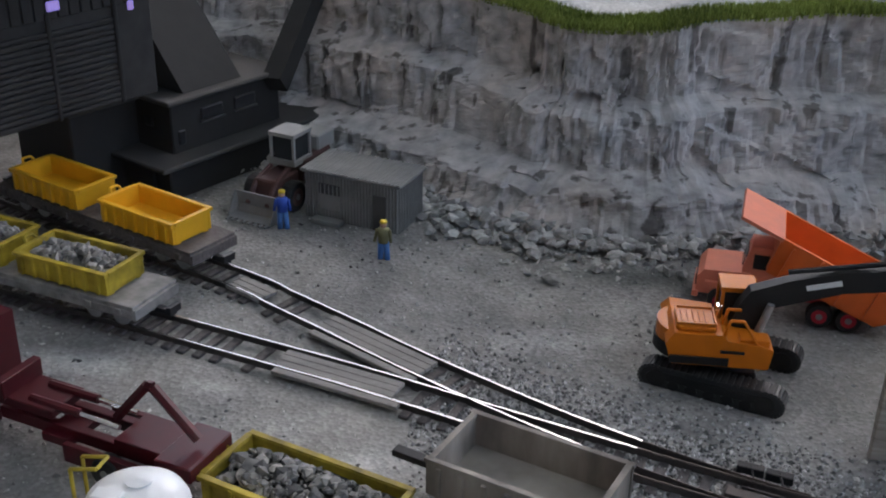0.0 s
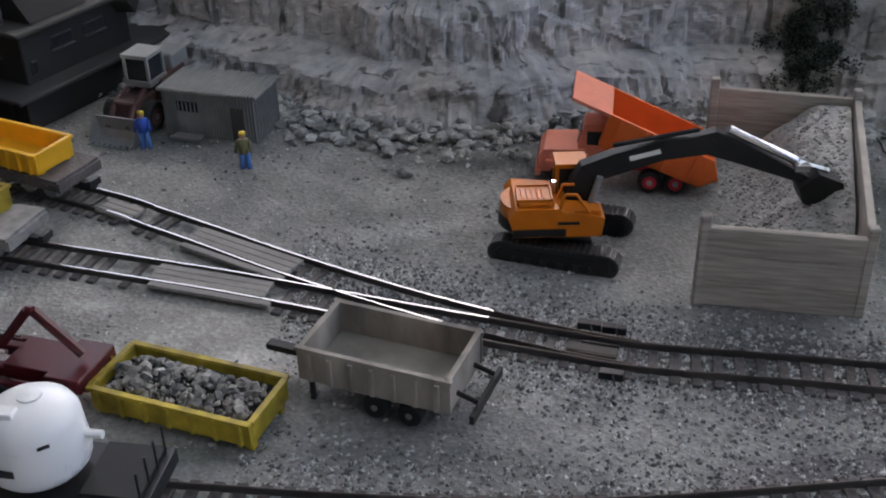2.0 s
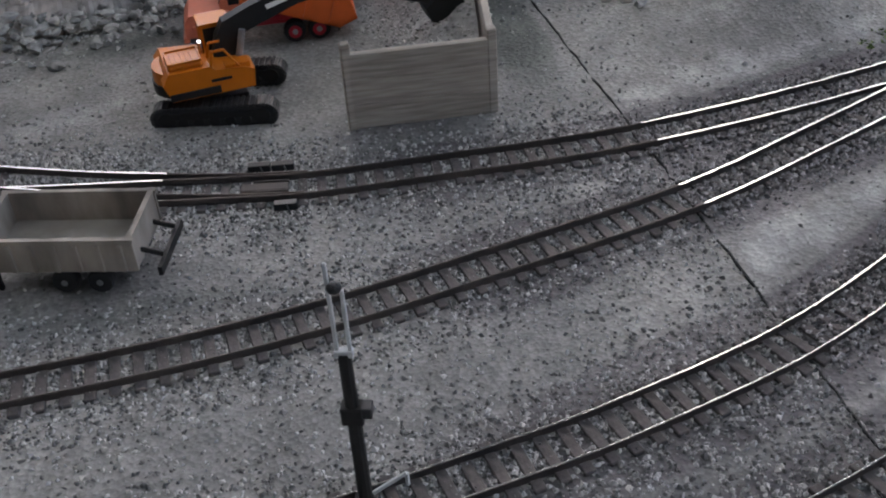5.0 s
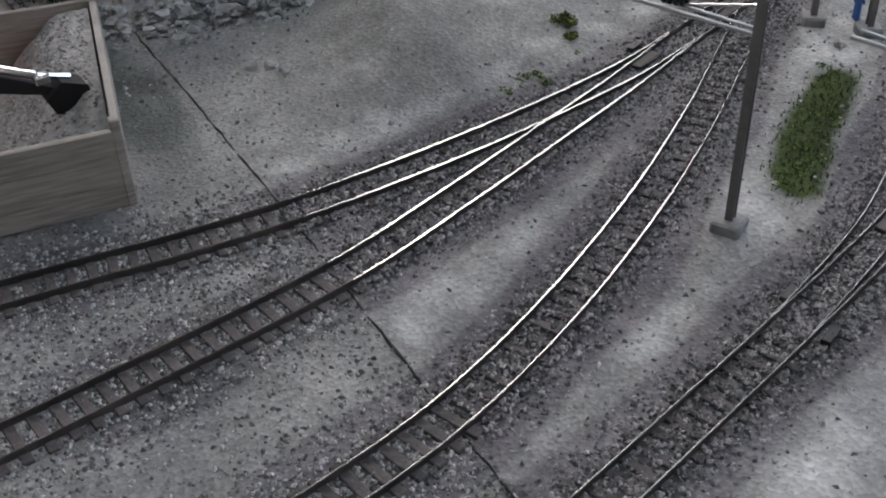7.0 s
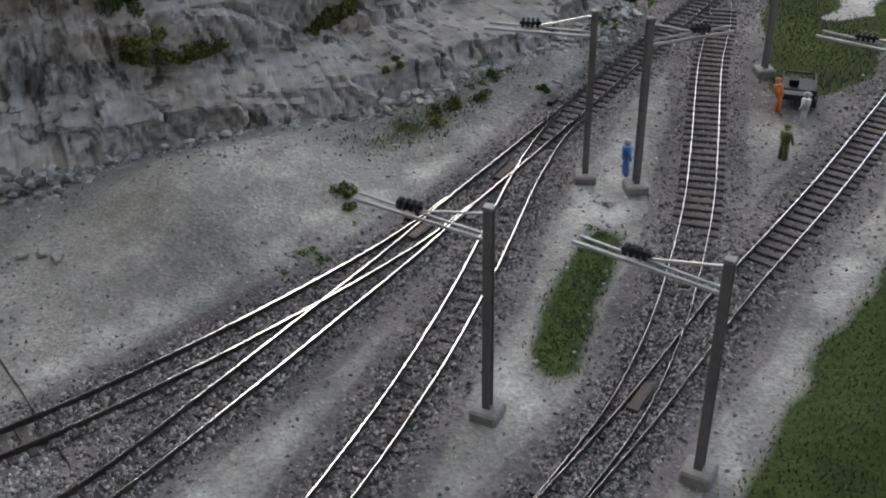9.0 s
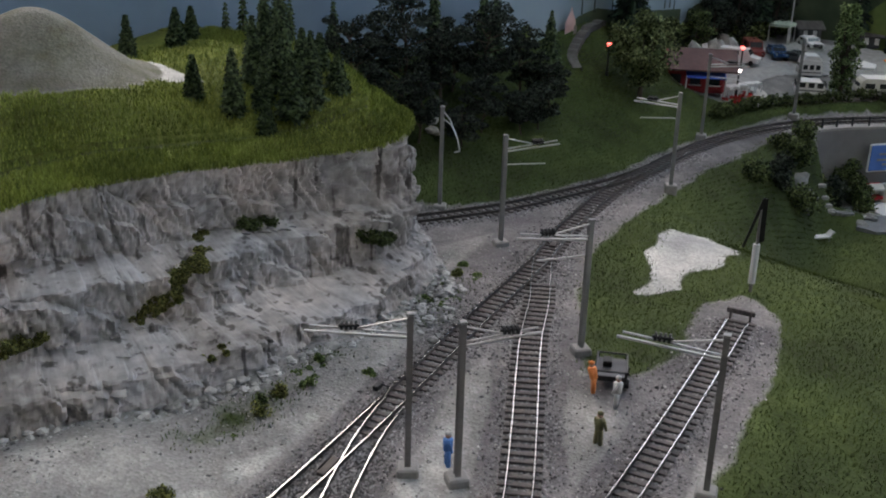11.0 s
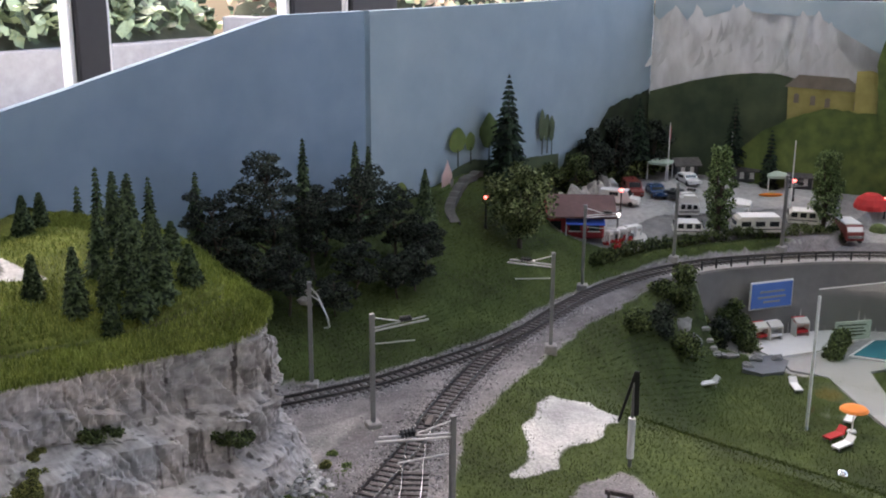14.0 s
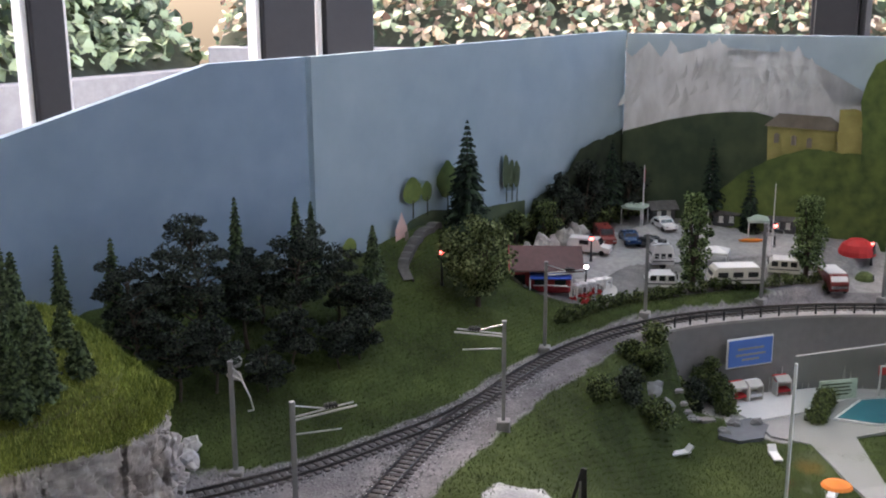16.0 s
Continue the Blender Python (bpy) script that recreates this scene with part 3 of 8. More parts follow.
def plateau():
    """Ground above the cliff, from its lip to the backdrop."""
    me = Mesh()
    rows = 48
    mask = []
    lip = [p for p in CLIFF_TOP if p[1] < 6.5]
    for p in lip:
        yb = 7.15
        for r in range(rows):
            t = (r / (rows - 1)) ** 1.5
            back_x = p[0] * (1 - t) + t * (p[0] if p[0] < 5.4 else 5.4)
            x, y = back_x, p[1] + (yb - p[1]) * t
            d = (y - p[1])
            rise = 0.24 * float(smooth(0.0, 0.9, np.array(d))) * float(smooth(0.4, 2.4, np.array(x))) + 0.07 * float(smooth(0.0, 0.3, np.array(d))) * float(smooth(4.6, 5.3, np.array(x)))
            road = math.exp(-((d - 0.34) / 0.05) ** 2) * 0.035
            z = p[2] + rise + 0.012 * noise.noise((x * 3, y * 3, 2)) - road + (0.012 if 0 < r < 4 else 0)
            heap = math.exp(-((x - 3.9) ** 2 * 3.5 + (y - 6.35) ** 2 * 5)) * 0.44
            me.v.append((x, y, z + heap))
            gravel = float(heap > 0.05) or float(abs(y - 6.05 + 0.25 * math.sin(x * 1.3)) < 0.28 and x < 4.75) or float(x < 1.6 and d > 0.32 + 0.1 * noise.noise((x * 3, 0, 0)))
            rut = 0.75 * math.exp(-((d - 0.34 - 0.03 * noise.noise((x * 2, 1, 0))) / 0.035) ** 2) * (x > 1.6)
            mask.append((1.0 - gravel, 0.0, (0.0 if heap > 0.05 else 0.7) * gravel, 0.55 if heap > 0.05 else rut))
    n = len(lip)
    me.f = [(a * rows + b, (a + 1) * rows + b, (a + 1) * rows + b + 1, a * rows + b + 1) for a in range(n - 1) for b in range(rows - 1)]
    ob = solo("plateau", me, HILLTOP, "grassy plateau with a gravel track above the quarry", "ground", True, "structure")
    col = ob.data.color_attributes.new("mask", "FLOAT_COLOR", "POINT")
    col.data.foreach_set("color", np.array(mask, np.float32).ravel())
    ob.data.color_attributes.active_color = col
    return me.v, mask


PLATEAU_V, PLATEAU_MASK = plateau()
_pv = np.array(PLATEAU_V)


def plateau_z(x, y):
    return float(_pv[np.argmin((_pv[:, 0] - x) ** 2 + (_pv[:, 1] - y) ** 2), 2])


# ---------------------------------------------------------------- tracks
def rail_strip(pts, heads, off, lo, hi, half):
    me = Mesh()
    for p, d in zip(pts, heads):
        s = Vector((d.y, -d.x, 0))
        c = Vector((p.x, p.y, 0)) + s * off
        for w, z in ((-half, lo), (half, lo), (half, hi), (-half, hi)):
            me.v.append((c.x + s.x * w, c.y + s.y * w, z))
    n = len(pts)
    for k in range(n - 1):
        for e in range(4):
            me.f.append((4 * k + e, 4 * k + (e + 1) % 4, 4 * k + 4 + (e + 1) % 4, 4 * k + 4 + e))
    me.f += [(0, 3, 2, 1), (4 * n - 4, 4 * n - 3, 4 * n - 2, 4 * n - 1)]
    return me


SLEEPER_ME = Mesh().box((0, 0, 0), (0.033, 0.2, 0.022), ch=0.003).data("sleeper", SLEEPER)
CHAIR_W = 0.062
JOINT_X = 1.31     # the layout boards meet here


def railway(line, label, keep=None, others=(), dull=()):
    tr = thing("railway_track", Matrix.Identity(4), label, "railway track", "tracks of the layout")
    pts = curve_points(line, 0.05)
    heads = headings(pts)
    marks = [0] + [k for k in range(1, len(pts)) if any(pts[k - 1].x <= c < pts[k].x for c in dull)] + [len(pts) - 1]
    for off in (-CHAIR_W, CHAIR_W):
        for lo, hi in zip(marks, marks[1:]):
            a, b = pts[lo:hi + 1], heads[lo:hi + 1]
            if len(a) < 2:
                continue
            web = part("rail", rail_strip(a, b, off, -0.026, -0.0045, 0.0026), RAIL_SIDE, tr, "dark rail web with worn head")
            worn = bool(dull) and dull[0] < a[len(a) // 2].x < dull[1]
            part("rail_head", rail_strip(a, b, off, -0.0048, 0.0, 0.0015), OLD_RAIL if worn else RAIL, web, "dull brown rail head" if worn else "shiny nickel rail head")
    ties = curve_points(line, 0.066)
    hd = headings(ties)
    for p, d in zip(ties, hd):
        if keep and not keep(p):
            continue
        if any(line_distance(o, np.array(p.x), np.array(p.y))[0] < 0.13 for o in others):
            continue
        ob = new("sleeper", SLEEPER_ME)
        ob.parent = tr
        ob.matrix_basis = at(p.x, p.y, -0.034, math.degrees(math.atan2(d.y, d.x)) + random.uniform(-1.5, 1.5))
    return tr


buried = lambda p: not (-1.52 < p.x < -1.02 and p.y > 3.2) and not (-1.7 < p.x < -1.62)
railway(LINE_A, "weathered narrow gauge siding track in grey gravel", buried, (), (-0.35, JOINT_X))
railway(LINE_B, "weathered siding track joining at a turnout", buried, [LINE_A], (-0.35, JOINT_X))
railway(LINE_2, "narrow gauge main track curving past the quarry", None, [LINE_A[-4:]], (-9, JOINT_X))
railway(LINE_3, "narrow gauge track with shiny rails on dark ballast", None, [LINE_2])
railway(LINE_4, "narrow gauge stub track ending at a buffer stop")
railway(LINE_5, "narrow gauge track leading up the valley", None, [LINE_4, LINE_2])
railway(LINE_6, "narrow gauge track running behind the rock", None, [LINE_2])


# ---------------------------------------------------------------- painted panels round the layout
# One sky blue in three tones: each board's share of light is painted in.
PANEL = material("sky_panel_darkened", (0.21, 0.3, 0.4), 0.75, vary=0.06, size=12, tint=(0.245, 0.335, 0.43), spec=0.25)
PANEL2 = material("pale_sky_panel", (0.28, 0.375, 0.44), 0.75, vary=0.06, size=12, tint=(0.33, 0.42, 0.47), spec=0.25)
PANEL3 = material("sky_panel_brightened", (0.48, 0.6, 0.66), 0.75, vary=0.06, size=12, tint=(0.56, 0.66, 0.7), spec=0.25)
EDGE = material("white_board_edge", (0.75, 0.75, 0.73), 0.6, vary=0.06, size=40)


def panel(name, outline, mat, label):
    """A board on edge: (x, y, z) corners of its face, with thickness behind it."""
    a, b = Vector(outline[0]), Vector(outline[1])
    d = (b - a).normalized()
    back = Vector((-d.y, d.x, 0)) * 0.08
    n = len(outline)
    me = Mesh().add([Vector(p) for p in outline] + [Vector(p) + back for p in outline],
                    [tuple(range(n)), tuple(range(n, 2 * n))[::-1]] + [(i, n + i, n + (i + 1) % n, (i + 1) % n) for i in range(n)])
    return solo(name, me, mat, label, "backdrop panel", kind="structure")


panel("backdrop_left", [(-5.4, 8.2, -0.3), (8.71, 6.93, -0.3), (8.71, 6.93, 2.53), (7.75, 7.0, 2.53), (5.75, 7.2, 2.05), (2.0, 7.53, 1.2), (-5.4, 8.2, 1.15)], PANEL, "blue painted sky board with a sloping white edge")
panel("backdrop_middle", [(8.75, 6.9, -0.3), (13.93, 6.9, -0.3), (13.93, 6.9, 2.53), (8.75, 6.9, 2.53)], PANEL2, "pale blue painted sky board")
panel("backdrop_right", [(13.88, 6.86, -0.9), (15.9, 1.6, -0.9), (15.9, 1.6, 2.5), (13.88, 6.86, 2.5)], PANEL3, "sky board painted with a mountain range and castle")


# ---------------------------------------------------------------- the hall round the layout
ROOM_WALL = material("hall_wall_paint", (0.62, 0.61, 0.58), 0.85, vary=0.06, size=4, bump=0.1)
CEILING = material("hall_ceiling_paint", (0.7, 0.7, 0.68), 0.9, vary=0.05, size=4)
FLOOR = material("hall_floor_lino", (0.2, 0.19, 0.18), 0.45, vary=0.15, size=6)
FRAME = material("dark_window_frame", (0.02, 0.02, 0.022), 0.45, vary=0.2, size=30)
PAVING = material("pale_court_paving", (0.9, 0.89, 0.87), 0.85, vary=0.08, size=10)
PLANTER = material("planter_concrete", (0.3, 0.295, 0.28), 0.85, vary=0.2, size=12, bump=0.3)
IVY = material("ivy_leaf", (0.08, 0.12, 0.04), 0.5, vary=0.5, size=30, tint=(0.3, 0.36, 0.2), island=0.9)
AUTUMN = material("autumn_leaf", (0.36, 0.2, 0.11), 0.6, vary=0.5, size=30, tint=(0.55, 0.44, 0.28), island=0.9)


def slab(name, c, s, mat, label, category):
    return solo(name, Mesh().box(c, s, ch=0.02), mat, label, category, kind="structure")


slab("floor", (-4, -8, -10.2), (51, 50, 0.4), FLOOR, "dark lino floor of the hall", "floor")
slab("ceiling", (-4, -8, 17.8), (51.6, 50.6, 0.4), CEILING, "white painted ceiling of the hall", "ceiling")
slab("wall_south", (-4, -32.6, 3.8), (50, 0.6, 28), ROOM_WALL, "plain light wall of the hall", "wall")
slab("wall_west", (-29.6, -8, 3.8), (0.6, 50, 28), ROOM_WALL, "plain light wall of the hall", "wall")
slab("wall_north", (-4, 16.9, -8.6), (50, 0.8, 3.2), ROOM_WALL, "low wall under the hall windows", "wall")
slab("wall_lintel_north", (-4, 16.9, 16.9), (50, 0.8, 1.8), ROOM_WALL, "plain wall above the hall windows", "wall")
slab("wall_east", (21.4, -8, -8.6), (0.8, 49, 3.2), ROOM_WALL, "low wall under the hall windows", "wall")
slab("wall_lintel_east", (21.4, -8, 15.2), (0.8, 49, 5.2), ROOM_WALL, "plain wall above the hall windows", "wall")
# Out of view: these three are added to shape what the rails mirror.
slab("wall_band_north", (-4.1, 16.9, 14.25), (11.4, 0.7, 3.5), ROOM_WALL, "plain wall band above the lower hall window", "wall")
slab("wall_pier_north", (4.9, 16.9, 4.5), (6.4, 0.8, 23.0), ROOM_WALL, "plain pier between the hall windows", "wall")
# The opening left beside it brightens the siding rails.
slab("wall_west_north", (-19.2, 16.9, 4.5), (19.6, 0.8, 23.0), ROOM_WALL, "plain wall beside the hall windows", "wall")


def mullion(name, x, y, w, along_y=False, strip=0.0):
    win = thing(name, Matrix.Identity(4), "dark metal window post of the hall glazing", "window", kind="structure")
    s = (0.5, w, 19.6) if along_y else (w, 0.5, 23.0)
    part("window_frame", Mesh().box((x, y, 2.8 if along_y else 4.5), s, ch=0.03), FRAME, win)
    for k in (-1, 1):
        c = (x, y + k * (w / 2 + 0.05), 2.8) if along_y else (x + k * (w / 2 + 0.05), y, 2.8)
        part("seal", Mesh().box(c, (0.3, 0.1, 19.6) if along_y else (0.1, 0.3, 19.6), ch=0.02), EDGE if strip else FRAME, win, "pale window seal")


for k, (x, w, st) in enumerate(((12.15, 0.62, 1), (17.45, 1.4, 1), (19.15, 1.45, 1))):
    mullion("window_%d" % (k + 1), x, 16.9, w, False, st)
for k, (y, w) in enumerate(((7.1, 0.75), (-3, 0.75), (-13, 0.75))):
    mullion("window_%d" % (k + 7), 21.4, y, w, True, 0)

slab("court_paving", (10, 40.4, -3.8), (150, 46, 0.4), PAVING, "pale paved courtyard outside the windows", "paving")
slab("court_paving_east", (52, -10, -10.3), (60, 60, 0.4), PAVING, "pale paved courtyard outside the windows", "paving")


def bank(name, a, b, base, deep, high, leaf, mats, n, seed, label):
    """A planter wall with a slope of leaves behind it."""
    a, b = Vector((*a, 0)), Vector((*b, 0))
    d = (b - a).normalized()
    out = Vector((-d.y, d.x, 0))
    bed = thing(name, Matrix.Identity(4), label, "planter", kind="structure")
    rot = Matrix.Rotation(math.atan2(d.y, d.x), 3, "Z")
    mid = (a + b) / 2
    part("planter_wall", Mesh().box((mid.x, mid.y, (base - 10) / 2), ((b - a).length, 1.0, base + 10), rot, 0.05), PLANTER, bed, "grey concrete planter wall")
    me = Mesh().add([a + out * 0.5 + Vector((0, 0, base - 0.4)), b + out * 0.5 + Vector((0, 0, base - 0.4)), b + out * deep + Vector((0, 0, high)), a + out * deep + Vector((0, 0, high))], [(0, 1, 2, 3)])
    soil = material(name + "_soil", (0.1, 0.11, 0.07), 0.95, vary=0.4, size=10)
    part("soil", me, soil, bed, "dark planted slope")
    rng = random.Random(seed)
    for mat in mats:
        me = Mesh()
        for _ in range(n):
            u, v = rng.random(), rng.random()
            c = a.lerp(b, u) + out * (0.4 + v * (deep - 0.4)) + Vector((0, 0, base + v * (high - base) + rng.uniform(0, 0.9)))
            r = leaf * rng.uniform(0.5, 1.2)
            m = Euler((rng.uniform(-0.9, 0.9) + 0.7, rng.uniform(-0.8, 0.8), math.atan2(d.y, d.x) + rng.uniform(-1.2, 1.2))).to_matrix()
            pts = [(0, -r, 0), (r * 0.75, -r * 0.3, 0.1 * r), (r * 0.45, r * 0.5, 0), (0, r, -0.15 * r), (-r * 0.45, r * 0.5, 0), (-r * 0.75, -r * 0.3, 0.1 * r)]
            me.add([m @ Vector(p) + c for p in pts], [(0, 1, 2, 3, 4, 5)])
        tagged(part("leaves", me, mat, bed), kind="stuff")


bank("ivy_bank", (2, 40), (34, 40), -0.9, 16, 14, 0.38, [IVY], 9000, 4, "ivy growing over a concrete planter in the courtyard")
bank("autumn_bank", (34, 40), (62, -10), 0.0, 16, 14, 0.28, [IVY, AUTUMN], 9000, 5, "green and russet leaves in a courtyard planter")


# ---------------------------------------------------------------- catenary masts
def mast(m, label, arm=True, flip=1, reach=0.46, tall=0.8, droop=False, tone=None):
    """H-section pole in a concrete foot, with a cantilever of wires and insulators along +x."""
    t = thing("catenary_mast", m, label, "catenary mast", "catenary masts")
    tone = tone or STEEL
    part("foot", Mesh().box((0, 0, 0.0), (0.1, 0.1, 0.09), ch=0.008), CONCRETE, t, "grey concrete foot")
    me = Mesh()
    me.box((0, -0.0135, tall / 2), (0.028, 0.005, tall), ch=0.001).box((0, 0.0135, tall / 2), (0.028, 0.005, tall), ch=0.001).box((0, 0, tall / 2), (0.005, 0.023, tall), ch=0.001)
    part("pole", me, tone, t)
    part("cap", Mesh().box((0, 0, tall + 0.006), (0.034, 0.034, 0.012), ch=0.003), STEEL, t, "grey pole cap")
    if arm:
        f = flip
        z = tall - 0.11
        if droop:
            me = Mesh().tube([(0, 0, z + 0.09), (f * 0.06, 0, z + 0.02), (f * 0.12, 0, z - 0.13), (f * 0.14, 0, z - 0.22), (f * 0.1, 0, z - 0.23)], 0.0055)
            me.tube([(0, 0, z + 0.03), (f * 0.07, 0, z - 0.02), (f * 0.12, 0, z - 0.13)], 0.0055)
            part("cantilever", me, WIRE, t, "bent silver cantilever wire")
        else:
            me = Mesh().tube([(0, 0, z), (f * reach, 0, z + 0.035)], 0.007)
            me.tube([(0, 0, z + 0.02), (f * reach * 0.95, 0, z + 0.06)], 0.0055)
            me.tube([(0, 0, tall - 0.015), (f * reach * 0.52, 0, z + 0.045)], 0.0045)
            me.tube([(f * 0.02, 0, z - 0.09), (f * 0.3, 0, z - 0.1)], 0.0045) if not tone == DARKSTEEL else None
            part("cantilever", me, WIRE, t, "silver cantilever wires")
            me = Mesh()
            for k in range(4):
                me.cyl((f * (reach * 0.5 + k * 0.02), 0, z + 0.06), (f * (reach * 0.5 + k * 0.02 + 0.011), 0, z + 0.061), 0.021, 0.021, 10)
            me.box((f * (reach * 0.5 + 0.035), 0, z + 0.06), (0.09, 0.012, 0.012))
            part("insulator", me, BLACK, t, "black ribbed insulator")
    return t


dark = "dark brown H-section mast with silver cantilever"
grey = "grey steel mast with silver cantilever wires"
mast(at(2.505, 1.99, -0.04, 116), dark, tone=DARKSTEEL)
mast(at(2.83, 1.365, -0.04, 112), dark, tone=DARKSTEEL)
mast(at(3.87, 2.94, -0.04, 138), grey + " over two tracks", tone=DARKSTEEL)
mast(at(3.98, 2.73, -0.04, -30), dark + " beside a worker", reach=0.36, tone=DARKSTEEL)
mast(at(4.725, 1.9, -0.04, 118), dark + " beside the stub track", tone=DARKSTEEL)
mast(at(5.43, 3.17, -0.04, 150), "grey steel mast with cantilever at the grass edge", reach=0.42)
mast(at(6.33, 4.6, -0.04, -28), grey, reach=0.4)
mast(at(6.55, 5.43, -0.04, -50), "grey steel mast with a bent hanging wire", droop=True)
mast(at(8.33, 4.53, -0.03, 128), grey + " on the grassy bank", reach=0.36)
mast(at(9.86, 5.22, -0.02, -60), grey + " beside the curve", reach=0.34)
mast(at(11.25, 5.01, 0.0, -70), grey + " beside the curve", reach=0.2)
mast(at(12.36, 4.33, 0.0, -90), grey + " beside the curve", reach=0.2)
mast(at(13.17, 3.4, 0.0, -110), grey + " beside the curve", reach=0.2)


# ---------------------------------------------------------------- quarry vehicles and buildings
LOAD = material("dark_broken_stone", (0.12, 0.117, 0.115), 0.85, vary=0.45, size=150, bump=0.4, tint=(0.26, 0.25, 0.24), island=0.9, spec=0.3)
YELLOW = material("yellow_plastic", (0.78, 0.42, 0.015), 0.4, vary=0.12, size=60)
OLIVE_YELLOW = material("weathered_yellow_paint", (0.24, 0.17, 0.012), 0.55, vary=0.45, size=60, tint=(0.46, 0.35, 0.03))
ORANGE = material("excavator_orange", (0.56, 0.155, 0.006), 0.38, vary=0.1, size=60, spec=0.25)
DUMP_ORANGE = material("dumper_orange", (0.75, 0.15, 0.025), 0.42, vary=0.1, size=60)
SALMON = material("pale_salmon_paint", (0.72, 0.22, 0.13), 0.55, vary=0.12, size=60)
CRIMSON = material("dark_red_paint", (0.07, 0.006, 0.01), 0.38, vary=0.25, size=80)
DUMP_RED = material("dumper_red_chassis", (0.4, 0.015, 0.03), 0.45, vary=0.2, size=80)
CHARCOAL = material("charcoal_boom", (0.017, 0.0165, 0.016), 0.55, vary=0.25, size=80, spec=0.25)
CHROME = material("chrome", (0.8, 0.8, 0.82), 0.12, 1.0, vary=0.05, size=60)
RUBBER = material("tyre_rubber", (0.018, 0.018, 0.018), 0.75, vary=0.3, size=150)
WOOD = material("grey_plank", (0.27, 0.24, 0.205), 0.8, vary=0.3, size=50, bump=0.3, stretch=(0.5, 0.5, 7), tint=(0.4, 0.365, 0.32), spec=0.25)
TRAILER = material("grey_brown_trailer", (0.17, 0.15, 0.13), 0.75, vary=0.4, size=45, tint=(0.33, 0.295, 0.255), stretch=(1, 1, 0.35), spec=0.25)
DUSTY = material("dusty_trailer_floor", (0.23, 0.21, 0.185), 0.9, vary=0.3, size=22, tint=(0.4, 0.375, 0.335))
TIN = material("corrugated_tin", (0.2, 0.203, 0.198), 0.6, 0.1, vary=0.25, size=60)
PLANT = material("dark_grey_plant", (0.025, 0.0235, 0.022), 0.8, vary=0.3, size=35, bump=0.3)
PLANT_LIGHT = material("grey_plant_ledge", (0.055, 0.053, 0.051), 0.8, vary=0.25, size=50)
PLANT_WOOD = material("dark_bunker_boards", (0.022, 0.021, 0.02), 0.8, vary=0.35, size=60, bump=0.3, tint=(0.035, 0.033, 0.032))
DECK = material("grey_wagon_deck", (0.13, 0.128, 0.125), 0.75, vary=0.4, size=90, tint=(0.24, 0.23, 0.22))
WHITE = material("white_gloss_plastic", (0.85, 0.85, 0.84), 0.3, vary=0.03, size=40)
TRACK_SHOE = material("worn_track_shoe", (0.05, 0.05, 0.05), 0.4, 0.4, vary=0.3, size=150)
GLASSY = material("dark_cab_glass", (0.03, 0.032, 0.035), 0.1, vary=0.1, size=50)
LIT = glow_material("violet_lamp", (0.55, 0.4, 1.0), 0.6)


# Near-black bed under a load: the shade in its gaps, put in as colour.
GAP_SHADE = material("dark_stone_gaps", (0.05, 0.048, 0.046), 0.95, vary=0.4, size=150, bump=0.4)
LOAD_STONE = material("grey_quarry_stone", (0.15, 0.147, 0.142), 0.85, vary=0.35, size=120, bump=0.4, tint=(0.3, 0.292, 0.28), spec=0.25)
_n, _l = LOAD_STONE.node_tree.nodes, LOAD_STONE.node_tree.links
_bsdf, _info, _mul = _n["Principled BSDF"], _n.new("ShaderNodeObjectInfo"), _n.new("ShaderNodeMix")
_mul.data_type, _mul.blend_type, _mul.inputs[0].default_value = "RGBA", "MULTIPLY", 1.0
_tone = _n.new("ShaderNodeValToRGB")
_tone.color_ramp.elements[0].color, _tone.color_ramp.elements[1].color = (0.45, 0.45, 0.46, 1), (1.5, 1.46, 1.4, 1)
_l.new(_info.outputs["Random"], _tone.inputs[0])
_l.new(_bsdf.inputs["Base Color"].links[0].from_socket, _mul.inputs[6])
_l.new(_tone.outputs[0], _mul.inputs[7])
_l.new(_mul.outputs[2], _bsdf.inputs["Base Color"])
STONES = [Mesh().rock((0, 0, 0), 0.02, random.Random(900 + k), 0.8).data("stone", LOAD_STONE) for k in range(14)]


